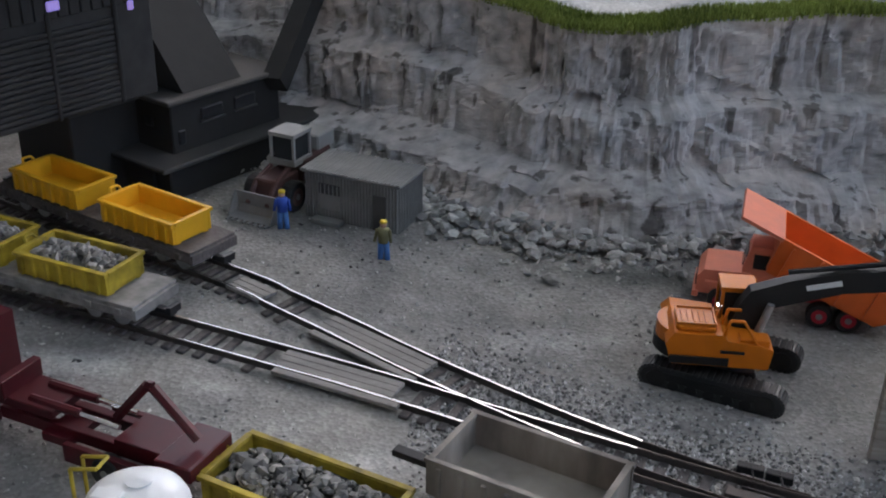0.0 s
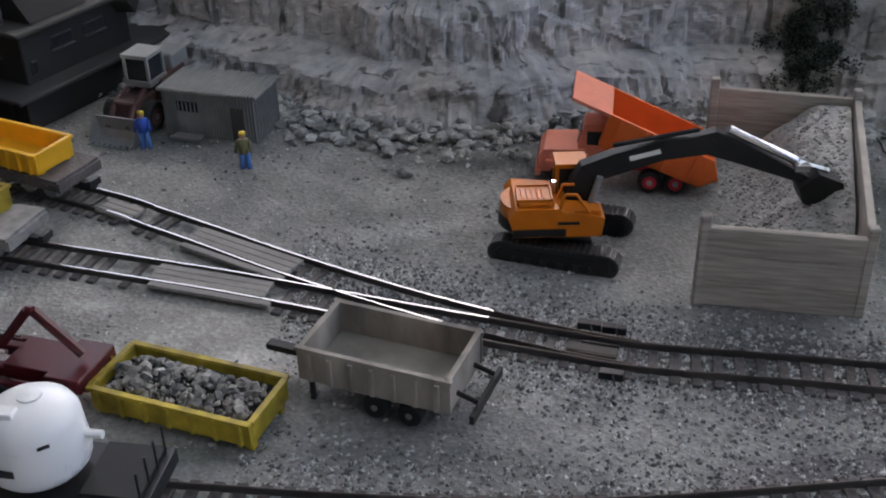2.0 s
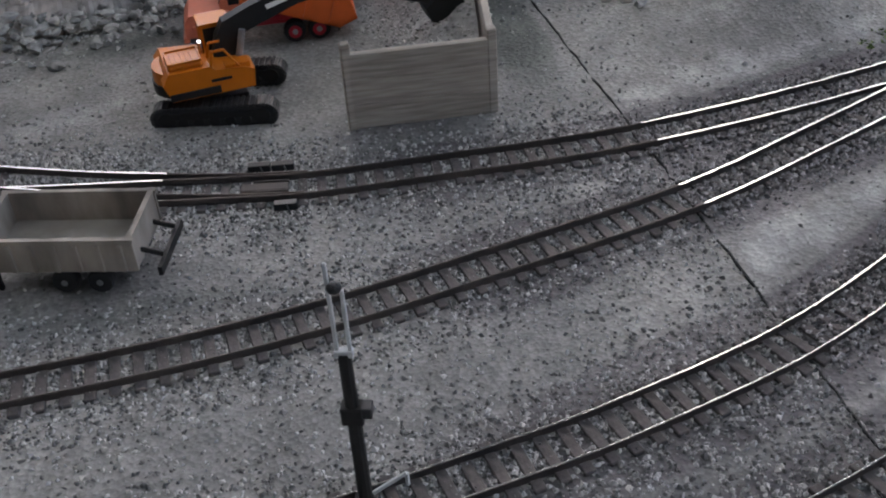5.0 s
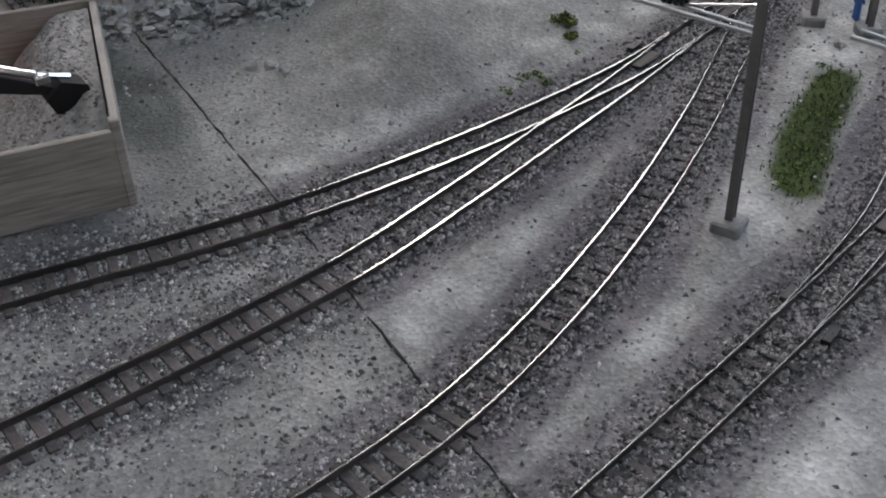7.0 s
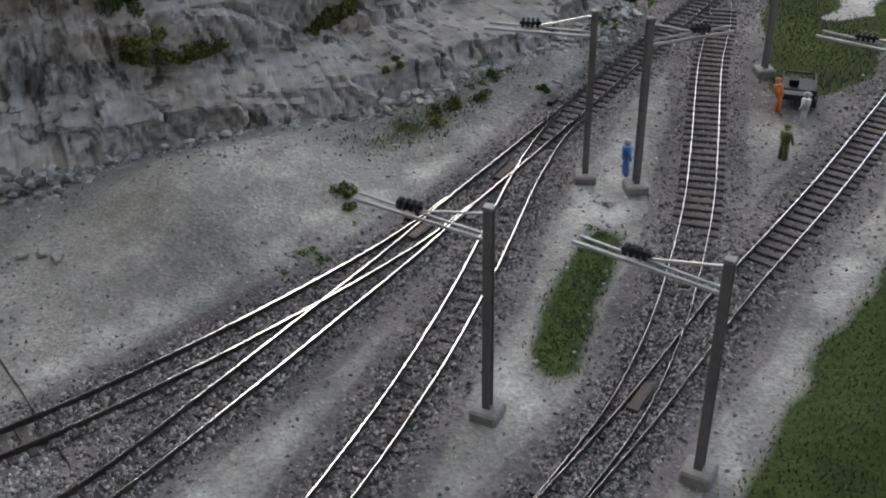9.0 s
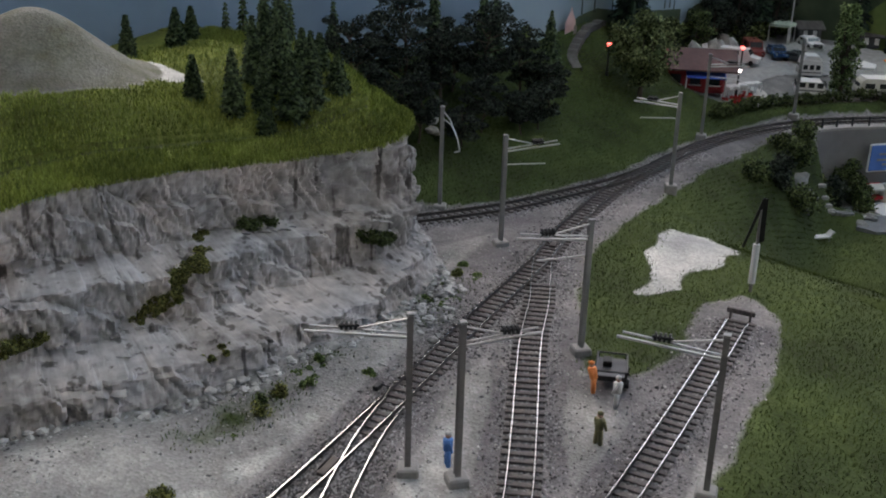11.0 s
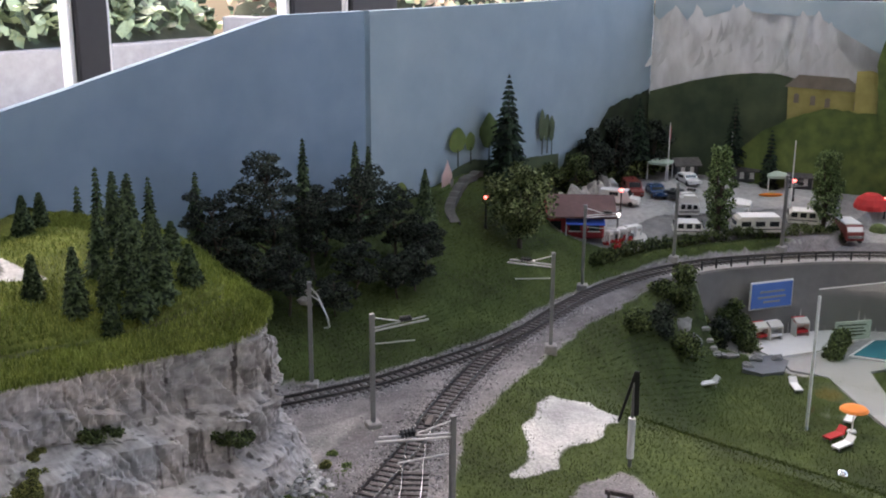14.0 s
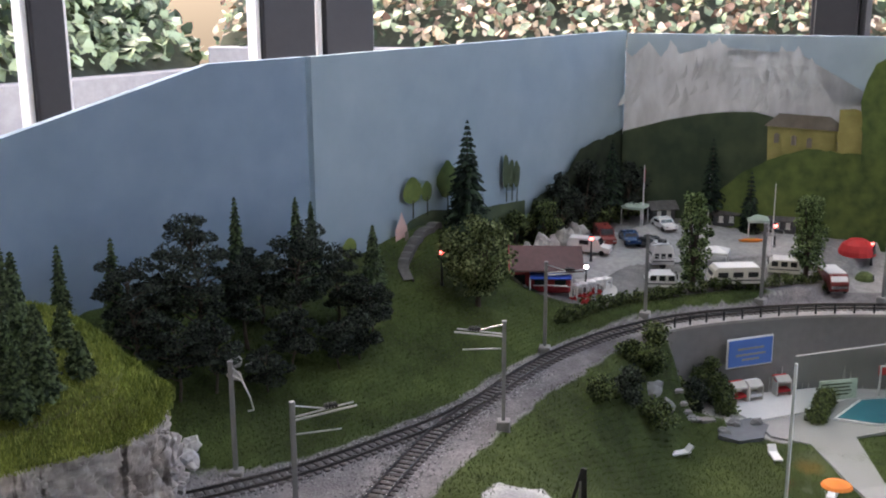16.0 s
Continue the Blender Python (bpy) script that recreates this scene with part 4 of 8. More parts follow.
def container(m, mat, label, load=None, long=0.4, wide=0.2, tall=0.075, cat="container"):
    """An open roll-off bin with ribs, floor, hook and end post."""
    t = thing("rolloff_container", m, label, cat, "roll-off containers")
    w = 0.012
    part("floor_plate", Mesh().box((0, 0, 0.02), (long, wide, w)), mat, t)
    for s in (-1, 1):
        part("side_wall", Mesh().box((0, s * (wide / 2 - w / 2), tall / 2 + 0.02), (long, w, tall)), mat, t)
        part("end_wall", Mesh().box((s * (long / 2 - w / 2), 0, tall / 2 + 0.02), (w, wide - 2 * w, tall)), mat, t)
        part("side_rim", Mesh().box((0, s * wide / 2, tall + 0.018), (long + 0.012, 0.02, 0.014)), mat, t)
        part("end_rim", Mesh().box((s * long / 2, 0, tall + 0.0185), (0.02, wide - 0.02, 0.014)), mat, t)
    for s in (-1, 1):
        for k in range(7):
            part("rib", Mesh().box((-long / 2 + 0.03 + k * (long - 0.06) / 6, s * (wide / 2 + 0.006), tall / 2 + 0.018), (0.012, 0.014, tall)), mat, t)
        for e in (-1, 1):
            part("skid", Mesh().box((e * long * 0.46, s * wide * 0.36, 0.0), (0.03, 0.024, 0.045)), mat, t)
    part("hook_bar", Mesh().tube([(-long / 2, -0.035, tall), (-long / 2 - 0.03, -0.02, tall + 0.035), (-long / 2 - 0.03, 0.02, tall + 0.035), (-long / 2, 0.035, tall)], 0.006), mat, t, "lifting eye on the end wall")
    if load:
        rng = random.Random(load)
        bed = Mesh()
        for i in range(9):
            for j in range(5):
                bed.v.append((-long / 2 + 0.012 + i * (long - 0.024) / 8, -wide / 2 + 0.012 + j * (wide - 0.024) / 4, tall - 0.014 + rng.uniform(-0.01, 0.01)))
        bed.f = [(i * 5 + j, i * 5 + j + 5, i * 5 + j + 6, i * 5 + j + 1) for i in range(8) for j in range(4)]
        part("rubble_bed", bed, GAP_SHADE, t, "near-black sheet painting the shade between the stones")
        for k in range(int(1500 * long * wide / 0.08 * 0.16)):
            r = 0.009 + 0.026 * rng.random() ** 3
            f, g = rng.uniform(-0.5, 0.5), rng.uniform(-0.5, 0.5)
            hill = 0.03 * (1 - 3 * g * g) * (1 - 2 * f * f)
            ob = new("stone", rng.choice(STONES))
            ob.parent = t
            ob.matrix_basis = at(f * (long - 0.04 - r), g * (wide - 0.04 - r), tall - 0.01 + hill + rng.uniform(-0.004, 0.008), rng.uniform(0, 360), rng.uniform(-50, 50), rng.uniform(-50, 50)) @ Matrix.Scale(r / 0.02, 4)
    return t


def flat_wagon(m, mat, label, long=1.15):
    t = thing("flat_wagon", m, label, "railway wagon", "flat wagons")
    part("deck", Mesh().box((0, 0, 0.105), (long, 0.24, 0.022)), mat, t)
    for s in (-1, 1):
        part("side_sill", Mesh().box((0, s * 0.115, 0.085), (long, 0.014, 0.03)), mat, t)
        part("buffer_beam", Mesh().box((s * long / 2, 0, 0.085), (0.02, 0.24, 0.04)), mat, t)
        part("coupler", Mesh().box((s * (long / 2 + 0.04), 0, 0.06), (0.08, 0.025, 0.02)).box((s * (long / 2 + 0.075), 0, 0.075), (0.02, 0.06, 0.03)), BLACK, t, "black loop coupler")
        for k in range(9):
            part("stake_pocket", Mesh().box((-long / 2 + 0.06 + k * (long - 0.12) / 8, s * 0.124, 0.09), (0.022, 0.012, 0.022)), mat, t)
        bogie = part("bogie", Mesh().box((s * long * 0.36, 0, 0.05), (0.2, 0.15, 0.035)), BLACK, t, "black four-wheel bogie")
        for a in (-0.06, 0.06):
            for b in (-1, 1):
                part("wheel", Mesh().cyl((s * long * 0.36 + a, b * 0.056, 0.036), (s * long * 0.36 + a, b * 0.068, 0.036), 0.036, 0.036, 14), STEEL, bogie, "steel wheel")
    return t


HA = math.degrees(math.atan2(3.51 - 3.84, -1.88 + 3.2))
HB = math.degrees(math.atan2(3.93 - 4.42, -1.86 + 3.0))
flat_wagon(at(-2.545, 3.67, 0, HA), DECK, "grey flat wagon carrying two yellow bins of stone")
container(at(-2.3, 3.61, 0.107, HA), OLIVE_YELLOW, "yellow steel bin full of grey rubble on a wagon", 11)
container(at(-2.77, 3.73, 0.107, HA), OLIVE_YELLOW, "yellow steel bin full of grey rubble on a wagon", 12)
flat_wagon(at(-2.47, 4.185, 0, HB), SLEEPER, "dark flat wagon carrying yellow bins")
container(at(-2.215, 4.06, 0.107, HB), YELLOW, "bright yellow empty bin on a dark wagon", tall=0.078)
container(at(-2.715, 4.275, 0.107, HB), YELLOW, "bright yellow empty bin on a dark wagon", tall=0.078)
container(at(-1.185, 2.685, -0.02, -17.5), OLIVE_YELLOW, "weathered yellow bin heaped with grey rock standing on gravel", 13, long=0.53, wide=0.23, tall=0.075)


def wheel(parent, c, r, w, axis, rim=None):
    rim = rim or CHARCOAL
    a = Vector(c) - Vector(axis) * w / 2
    b = Vector(c) + Vector(axis) * w / 2
    ob = part("wheel", Mesh().cyl(a, b, r * 0.6, r * 0.6, 14), rim, parent)
    me = Mesh()
    n = 18
    d = Vector(axis)
    u = d.orthogonal().normalized()
    v = d.cross(u)
    prof = ((0.58, -0.5), (0.9, -0.5), (1.0, -0.3), (1.0, 0.3), (0.9, 0.5), (0.58, 0.5))
    for i in range(n):
        e = u * math.cos(2 * math.pi * i / n) + v * math.sin(2 * math.pi * i / n)
        for q, k in prof:
            me.v.append(tuple(Vector(c) + e * r * q + d * w * k))
    for i in range(n):
        for k in range(5):
            me.f.append((i * 6 + k, i * 6 + k + 1, ((i + 1) % n) * 6 + k + 1, ((i + 1) % n) * 6 + k))
    part("tyre", me, RUBBER, ob, "black rubber tyre")
    part("hub", Mesh().cyl(Vector(c) - d * w * 0.56, Vector(c) + d * w * 0.56, r * 0.26, r * 0.2, 10), STEEL, ob, "grey hub")
    return ob


def tipper_trailer(m):
    t = thing("tipping_trailer", m, "grey-brown empty tipping trailer with dusty floor on gravel", "trailer")
    L, W, H = 0.465, 0.255, 0.11
    z0 = 0.085
    part("floor_plate", Mesh().box((0, 0, z0), (L, W, 0.014)), DUSTY, t, "dusty pale floor")
    for s, nm in ((-1, "near"), (1, "far")):
        side = part("side_board", Mesh().box((0, s * W / 2, z0 + H / 2), (L + 0.02, 0.012, H)).box((0, s * W / 2, z0 + H), (L + 0.03, 0.018, 0.012)), TRAILER, t)
        for k in range(7):
            part("rib", Mesh().box((-L / 2 + 0.03 + k * (L - 0.06) / 6, s * (W / 2 + 0.008), z0 + H / 2 - 0.005), (0.014, 0.014, H * 0.86)), TRAILER, side)
    for s in (-1, 1):
        part("end_board", Mesh().box((s * L / 2, 0, z0 + H / 2), (0.012, W, H)).box((s * L / 2, 0, z0 + H), (0.018, W, 0.012)), TRAILER, t)
    part("chassis", Mesh().box((0, -0.05, 0.06), (L * 0.95, 0.025, 0.03)).box((0, 0.05, 0.06), (L * 0.95, 0.025, 0.03)).box((0.08, 0, 0.05), (0.16, 0.16, 0.02)), BLACK, t, "dark chassis frame")
    part("drawbar", Mesh().box((-L / 2 - 0.09, 0, 0.075), (0.2, 0.035, 0.022)), CHARCOAL, t)
    part("support_leg", Mesh().box((-L / 2 + 0.02, -0.11, 0.07), (0.014, 0.014, 0.14)), CHARCOAL, t)
    part("tail_bar", Mesh().box((L / 2 + 0.07, 0, 0.075), (0.014, 0.25, 0.03)).tube([(L / 2, -0.07, 0.12), (L / 2 + 0.07, -0.07, 0.1)], 0.008).tube([(L / 2, 0.07, 0.12), (L / 2 + 0.07, 0.07, 0.1)], 0.008), CHARCOAL, t, "dark rear underrun bar")
    for x in (0.0, 0.11):
        for s in (-1, 1):
            wheel(t, (x, s * 0.108, 0.039), 0.04, 0.045, (0, 1, 0))
    return t


tipper_trailer(at(-0.595, 2.79, -0.035, -19))


def excavator(m):
    t = thing("crawler_excavator", m, "orange tracked excavator with black boom reaching into the bay", "excavator")
    TY = {-1: -0.13, 1: 0.18}
    for s in (-1, 1):
        n = 12
        out = [(0.19 + 0.05 * math.cos(a), 0.05 + 0.05 * math.sin(a)) for a in [math.pi / 2 - math.pi * i / n for i in range(n + 1)]]
        out += [(-0.19 + 0.05 * math.cos(a), 0.05 + 0.05 * math.sin(a)) for a in [-math.pi / 2 - math.pi * i / n for i in range(n + 1)]]
        crawler = part("crawler_track", Mesh().prism(out, TY[s] - 0.034, TY[s] + 0.034), BLACK, t, "black rubber-look crawler track", m=pose(0, 0, 0, 0, 0, -19))
        run = [Vector((p[0], TY[s], p[1])) for p in out] + [Vector((out[0][0], TY[s], out[0][1]))]
        for a, b in zip(run, run[1:]):
            k = max(1, int((b - a).length / 0.022))
            for i in range(k):
                c = a.lerp(b, (i + 0.5) / k)
                ang = math.atan2(b.z - a.z, b.x - a.x)
                part("track_shoe", Mesh().box((0, 0, 0), (0.011, 0.072, 0.011)), TRACK_SHOE, crawler, m=pose(c.x * U, c.y * U, c.z * U, 0, -math.degrees(ang), 0))
        part("track_frame", Mesh().box((0, TY[s] - 0.036, 0.062), (0.32, 0.008, 0.03)), CHARCOAL, t, "dark grey track frame", m=pose(0, 0, 0, 0, 0, -19))
        for k in range(7):
            part("road_wheel", Mesh().cyl((-0.18 + k * 0.06, TY[s] - 0.041, 0.034 if 0 < k < 6 else 0.05), (-0.18 + k * 0.06, TY[s] + 0.03, 0.034 if 0 < k < 6 else 0.05), 0.02 if 0 < k < 6 else 0.034, None, 12), CHARCOAL, crawler, "dark track wheel")
    part("undercarriage", Mesh().box((0, 0, 0.075), (0.2, 0.2, 0.05)).cyl((0, 0, 0.1), (0, 0, 0.125), 0.09, 0.09, 18), BLACK, t, "black slewing ring")
    up = part("upper_body", Mesh().prism([(-0.2, 0.125), (0.16, 0.125), (0.17, 0.2), (0.12, 0.215), (0.0, 0.225), (-0.02, 0.245), (-0.2, 0.245), (-0.23, 0.2)], -0.14, -0.03).prism([(-0.2, 0.125), (0.1, 0.125), (0.1, 0.2), (-0.04, 0.24), (-0.2, 0.24), (-0.23, 0.2)], -0.03, 0.05).prism([(-0.2, 0.125), (-0.03, 0.125), (-0.03, 0.215), (-0.2, 0.23), (-0.23, 0.2)], 0.05, 0.14), ORANGE, t)
    part("engine_cover", Mesh().box((-0.12, -0.06, 0.255), (0.15, 0.13, 0.03), ch=0.01), ORANGE, up, "orange engine cover")
    cw = part("counterweight", Mesh().prism([(-0.05 - 0.205 * math.cos(a), 0.14 * math.sin(a)) for a in [-0.85 + 0.17 * k for k in range(11)]], 0.165, 0.222, "z"), ORANGE, t, "rounded orange counterweight")
    part("weight_band", Mesh().prism([(-0.05 - 0.212 * math.cos(a), 0.145 * math.sin(a)) for a in [-0.85 + 0.17 * k for k in range(11)]], 0.122, 0.167, "z"), CHARCOAL, cw, "black band under the counterweight")
    for a, b, w, d in ((-0.12, -0.118, 0.14, 0.008), (-0.12, -0.002, 0.14, 0.008), (-0.19, -0.06, 0.008, 0.12), (-0.05, -0.06, 0.008, 0.12)):
        part("hood_trim", Mesh().box((a, b, 0.273), (w, d, 0.01)), ORANGE, up, "raised orange hood trim")
    for k in range(5):
        part("hood_slat", Mesh().box((-0.17 + k * 0.022, -0.06, 0.272), (0.01, 0.09, 0.006)), ORANGE, up)
    part("step_box", Mesh().box((0.1, -0.1, 0.215), (0.11, 0.06, 0.03)), ORANGE, up, "orange tool box")
    part("side_band", Mesh().box((-0.1, -0.142, 0.145), (0.22, 0.008, 0.03)), CHARCOAL, up, "black stripe with pale marks")
    part("side_mark", Mesh().box((0.02, -0.143, 0.185), (0.09, 0.006, 0.01)), CHARCOAL, up, "small dark plain mark")
    cab = part("cab", Mesh().box((0.06, 0.09, 0.15), (0.16, 0.11, 0.06)), ORANGE, t)
    part("cab_roof", Mesh().box((0.05, 0.09, 0.33), (0.14, 0.11, 0.018)), ORANGE, cab)
    for a, b in ((-0.01, 0.04), (-0.01, 0.14), (0.125, 0.04), (0.125, 0.14)):
        part("cab_pillar", Mesh().box((a, b, 0.245), (0.014, 0.012, 0.16)), ORANGE, cab)
    part("window_pane", Mesh().box((0.055, 0.09, 0.25), (0.13, 0.1, 0.14), ch=0.004), GLASSY, cab, "dark cab glass")
    part("hand_rail", Mesh().tube([(-0.02, -0.13, 0.22), (0.0, -0.13, 0.3), (0.05, -0.13, 0.3), (0.12, -0.13, 0.2)], 0.006).tube([(-0.02, -0.05, 0.22), (0.0, -0.05, 0.3), (0.05, -0.05, 0.3)], 0.006), ORANGE, up, "orange hand rail")
    part("exhaust", Mesh().cyl((-0.03, -0.02, 0.25), (-0.03, -0.02, 0.3), 0.012, 0.012), CHROME, up)
    # boom, dipper and bucket in the x-z plane
    boom = [(0.04, 0.17), (0.1, 0.16), (0.165, 0.3), (0.36, 0.375), (0.5, 0.395), (0.53, 0.44), (0.5, 0.465), (0.36, 0.455), (0.2, 0.405), (0.1, 0.36), (0.07, 0.3)]
    bm = part("boom", Mesh().prism(boom, -0.025, 0.025), CHARCOAL, t, "charcoal angled boom")
    part("boom_mark", Mesh().box((0.3, -0.0265, 0.4), (0.1, 0.004, 0.018), Matrix.Rotation(radians(-16), 3, "Y")), EDGE, bm, "plain pale maker's bar")
    for s in (-1, 1):
        part("boom_ram", Mesh().tube([(0.12, s * 0.035, 0.15), (0.16, s * 0.035, 0.32)], 0.012, 8), STEEL, t, "grey hydraulic ram")
    part("arm_ram", Mesh().tube([(0.2, 0, 0.43), (0.47, 0, 0.485)], 0.009, 8), CHARCOAL, t, "grey hydraulic ram")
    st = part("stick", Mesh().prism([(0.44, 0.46), (0.52, 0.485), (0.6, 0.44), (0.85, 0.275), (0.84, 0.25), (0.58, 0.36), (0.49, 0.395)], -0.022, 0.022), CHARCOAL, t, "charcoal dipper arm")
    part("bucket_ram", Mesh().tube([(0.56, 0, 0.485), (0.79, 0, 0.345)], 0.016, 10), CHROME, st, "shiny chrome ram")
    part("bucket_link", Mesh().box((0.81, 0, 0.325), (0.05, 0.06, 0.03)).tube([(0.8, 0, 0.34), (0.9, 0, 0.3)], 0.012), CHROME, st, "chrome bucket link")
    bucket = [(0.8, 0.25), (0.86, 0.31), (0.94, 0.27), (0.96, 0.19), (0.94, 0.07), (0.925, 0.08), (0.9, 0.15), (0.82, 0.19)]
    bk = part("bucket", Mesh().prism(bucket, -0.05, 0.05), CHARCOAL, t, "black digging bucket")
    for k in range(4):
        part("tooth", Mesh().box((0.933, -0.04 + k * 0.027, 0.065), (0.01, 0.012, 0.03)), CHARCOAL, bk)
    reach = ("boom", "boom_ram", "arm_ram", "stick", "bucket")
    for ob in t.children:
        kind = ob.name.split(".")[0]
        if kind in reach:
            fit = Matrix.Translation((-0.055 * U, 0, 0.008 * U)) @ Matrix.Diagonal((1.1, 0.97, 0.94, 1))
        elif kind in ("crawler_track", "track_frame", "undercarriage"):
            fit = Matrix.Diagonal((0.97, 0.97, 0.87, 1))
        else:
            fit = Matrix.Translation((-0.012 * U, 0, 0.01 * U)) @ Matrix.Diagonal((0.84, 0.95, 0.93, 1))
        ob.matrix_basis = fit @ ob.matrix_basis
    return t


excavator(at(-0.05, 3.64, -0.035, 4))


def dumper(m):
    """Faces -x; the bed is tipped over the rear axle."""
    t = thing("dump_truck", m, "orange dump truck with raised bed and salmon cab", "dump truck")
    part("chassis", Mesh().box((0.1, 0, 0.1), (0.6, 0.11, 0.05)).box((0.32, 0, 0.13), (0.24, 0.18, 0.04)), DUMP_RED, t, "red chassis")
    bonnet = part("bonnet", Mesh().prism([(-0.3, 0.08), (-0.06, 0.08), (-0.06, 0.21), (-0.27, 0.2), (-0.3, 0.16)], -0.11, 0.11), SALMON, t, "salmon bonnet")
    part("grille", Mesh().box((-0.302, 0, 0.12), (0.008, 0.12, 0.06)), BLACK, bonnet)
    part("bumper", Mesh().box((-0.3, 0, 0.075), (0.03, 0.24, 0.03)), SALMON, t)
    cab = part("cab", Mesh().prism([(-0.1, 0.15), (0.06, 0.15), (0.06, 0.34), (-0.07, 0.34), (-0.1, 0.24)], -0.1, 0.04), SALMON, t, "salmon cab")
    part("windscreen", Mesh().box((-0.092, -0.03, 0.27), (0.006, 0.11, 0.07), Matrix.Rotation(radians(17), 3, "Y")), GLASSY, cab, "dark glass")
    part("side_window", Mesh().box((-0.01, -0.103, 0.27), (0.09, 0.006, 0.07)), GLASSY, cab, "dark glass")
    part("wing", Mesh().box((-0.19, -0.115, 0.135), (0.14, 0.03, 0.03)), SALMON, t)
    R = Matrix.Rotation(radians(19), 3, "Y")
    piv = Vector((0.47, 0, 0.075))

    def bed_pts(pts):
        return [tuple(R @ Vector(p) + piv) for p in pts]
    w = 0.16
    L = 0.5
    bed = Mesh()
    for s in (-1, 1):
        side = [(-L, 0.02), (0.04, 0.0), (0.12, 0.07), (0.06, 0.16), (-L, 0.2)]
        v = [(x, s * w, z) for x, z in side] + [(x, s * (w - 0.014), z) for x, z in side]
        n = len(side)
        bed.add(bed_pts(v), [tuple(range(n)), tuple(range(n, 2 * n))[::-1]] + [(i, (i + 1) % n, n + (i + 1) % n, n + i) for i in range(n)])
    for a, b, c, d in (((-L, 0.02), (0.04, 0.0), (0.04, 0.014), (-L, 0.034)), ((0.04, 0.0), (0.12, 0.07), (0.112, 0.08), (0.032, 0.014)), ((-L, 0.02), (-L - 0.01, 0.2), (-L + 0.004, 0.2), (-L + 0.014, 0.03))):
        v = [(p[0], s * w, p[1]) for s in (-1, 1) for p in (a, b, c, d)]
        bed.add(bed_pts(v), [(0, 1, 2, 3), (7, 6, 5, 4), (0, 4, 5, 1), (1, 5, 6, 2), (2, 6, 7, 3), (3, 7, 4, 0)])
    tub = part("dump_bed", bed, DUMP_ORANGE, t, "glossy orange open dump bed")
    can = Mesh()
    v = [(x, s * w * 1.02, z) for s in (-1, 1) for x, z in ((-L, 0.2), (-L - 0.21, 0.215), (-L - 0.212, 0.2), (-L, 0.182))]
    can.add(bed_pts(v), [(0, 1, 2, 3), (7, 6, 5, 4), (0, 4, 5, 1), (1, 5, 6, 2), (2, 6, 7, 3), (3, 7, 4, 0)])
    # The guard's pale pink is light off its top, put into the colour.
    part("cab_guard", can, SALMON, tub, "cab guard plate with reflected light painted in as salmon")
    for k in range(4):
        a, b = bed_pts([(-L + 0.06 + k * 0.14, -w - 0.008, 0.02), (-L + 0.06 + k * 0.14, -w - 0.008, 0.18)])
        part("rib", Mesh().tube([a, b], 0.008, 4), DUMP_ORANGE, tub)
    part("lift_ram", Mesh().tube([(0.12, 0, 0.12), (0.16, 0, 0.26)], 0.018, 10), CHROME, t)
    for x in (-0.18, 0.27, 0.4):
        for s in (-1, 1):
            wheel(t, (x, s * 0.115, 0.06), 0.06, 0.05, (0, 1, 0), DUMP_RED)
    return t


dumper(at(0.115, 4.2, -0.035, -6) @ Matrix.Diagonal((0.78, 0.85, 0.8, 1)))


def gravel_bay():
    t = thing("gravel_bay", Matrix.Identity(4), "three-sided grey plank storage bay with corner posts", "storage bay")
    A, B, C, D = Vector((0.39, 3.29, 0)), Vector((0.9, 3.215, 0)), Vector((1.14, 4.3, 0)), Vector((0.6, 4.42, 0))
    for p, q, nm in ((A, B, "front"), (B, C, "side"), (C, D, "back")):
        d = q - p
        rot = Matrix.Rotation(math.atan2(d.y, d.x), 3, "Z")
        mid = (p + q) / 2
        wall = part("plank_wall", Mesh().box((mid.x, mid.y, 0.12), (d.length, 0.022, 0.3), rot, 0.003), WOOD, t)
        for k in range(3):
            nrm = Vector((d.y, -d.x, 0)).normalized() * 0.012
            part("plank", Mesh().box((mid.x + nrm.x, mid.y + nrm.y, 0.02 + k * 0.1), (d.length * 0.995, 0.008, 0.097), rot, 0.002), WOOD, wall)
    for p in (A, B, C, D):
        part("post", Mesh().box((p.x, p.y, 0.13), (0.034, 0.034, 0.36), ch=0.004), WOOD, t)


gravel_bay()


PALE_GRAVEL = material("pale_gravel", (0.27, 0.266, 0.256), 0.95, vary=0.3, size=150, bump=0.6, tint=(0.4, 0.39, 0.375), island=0.3)


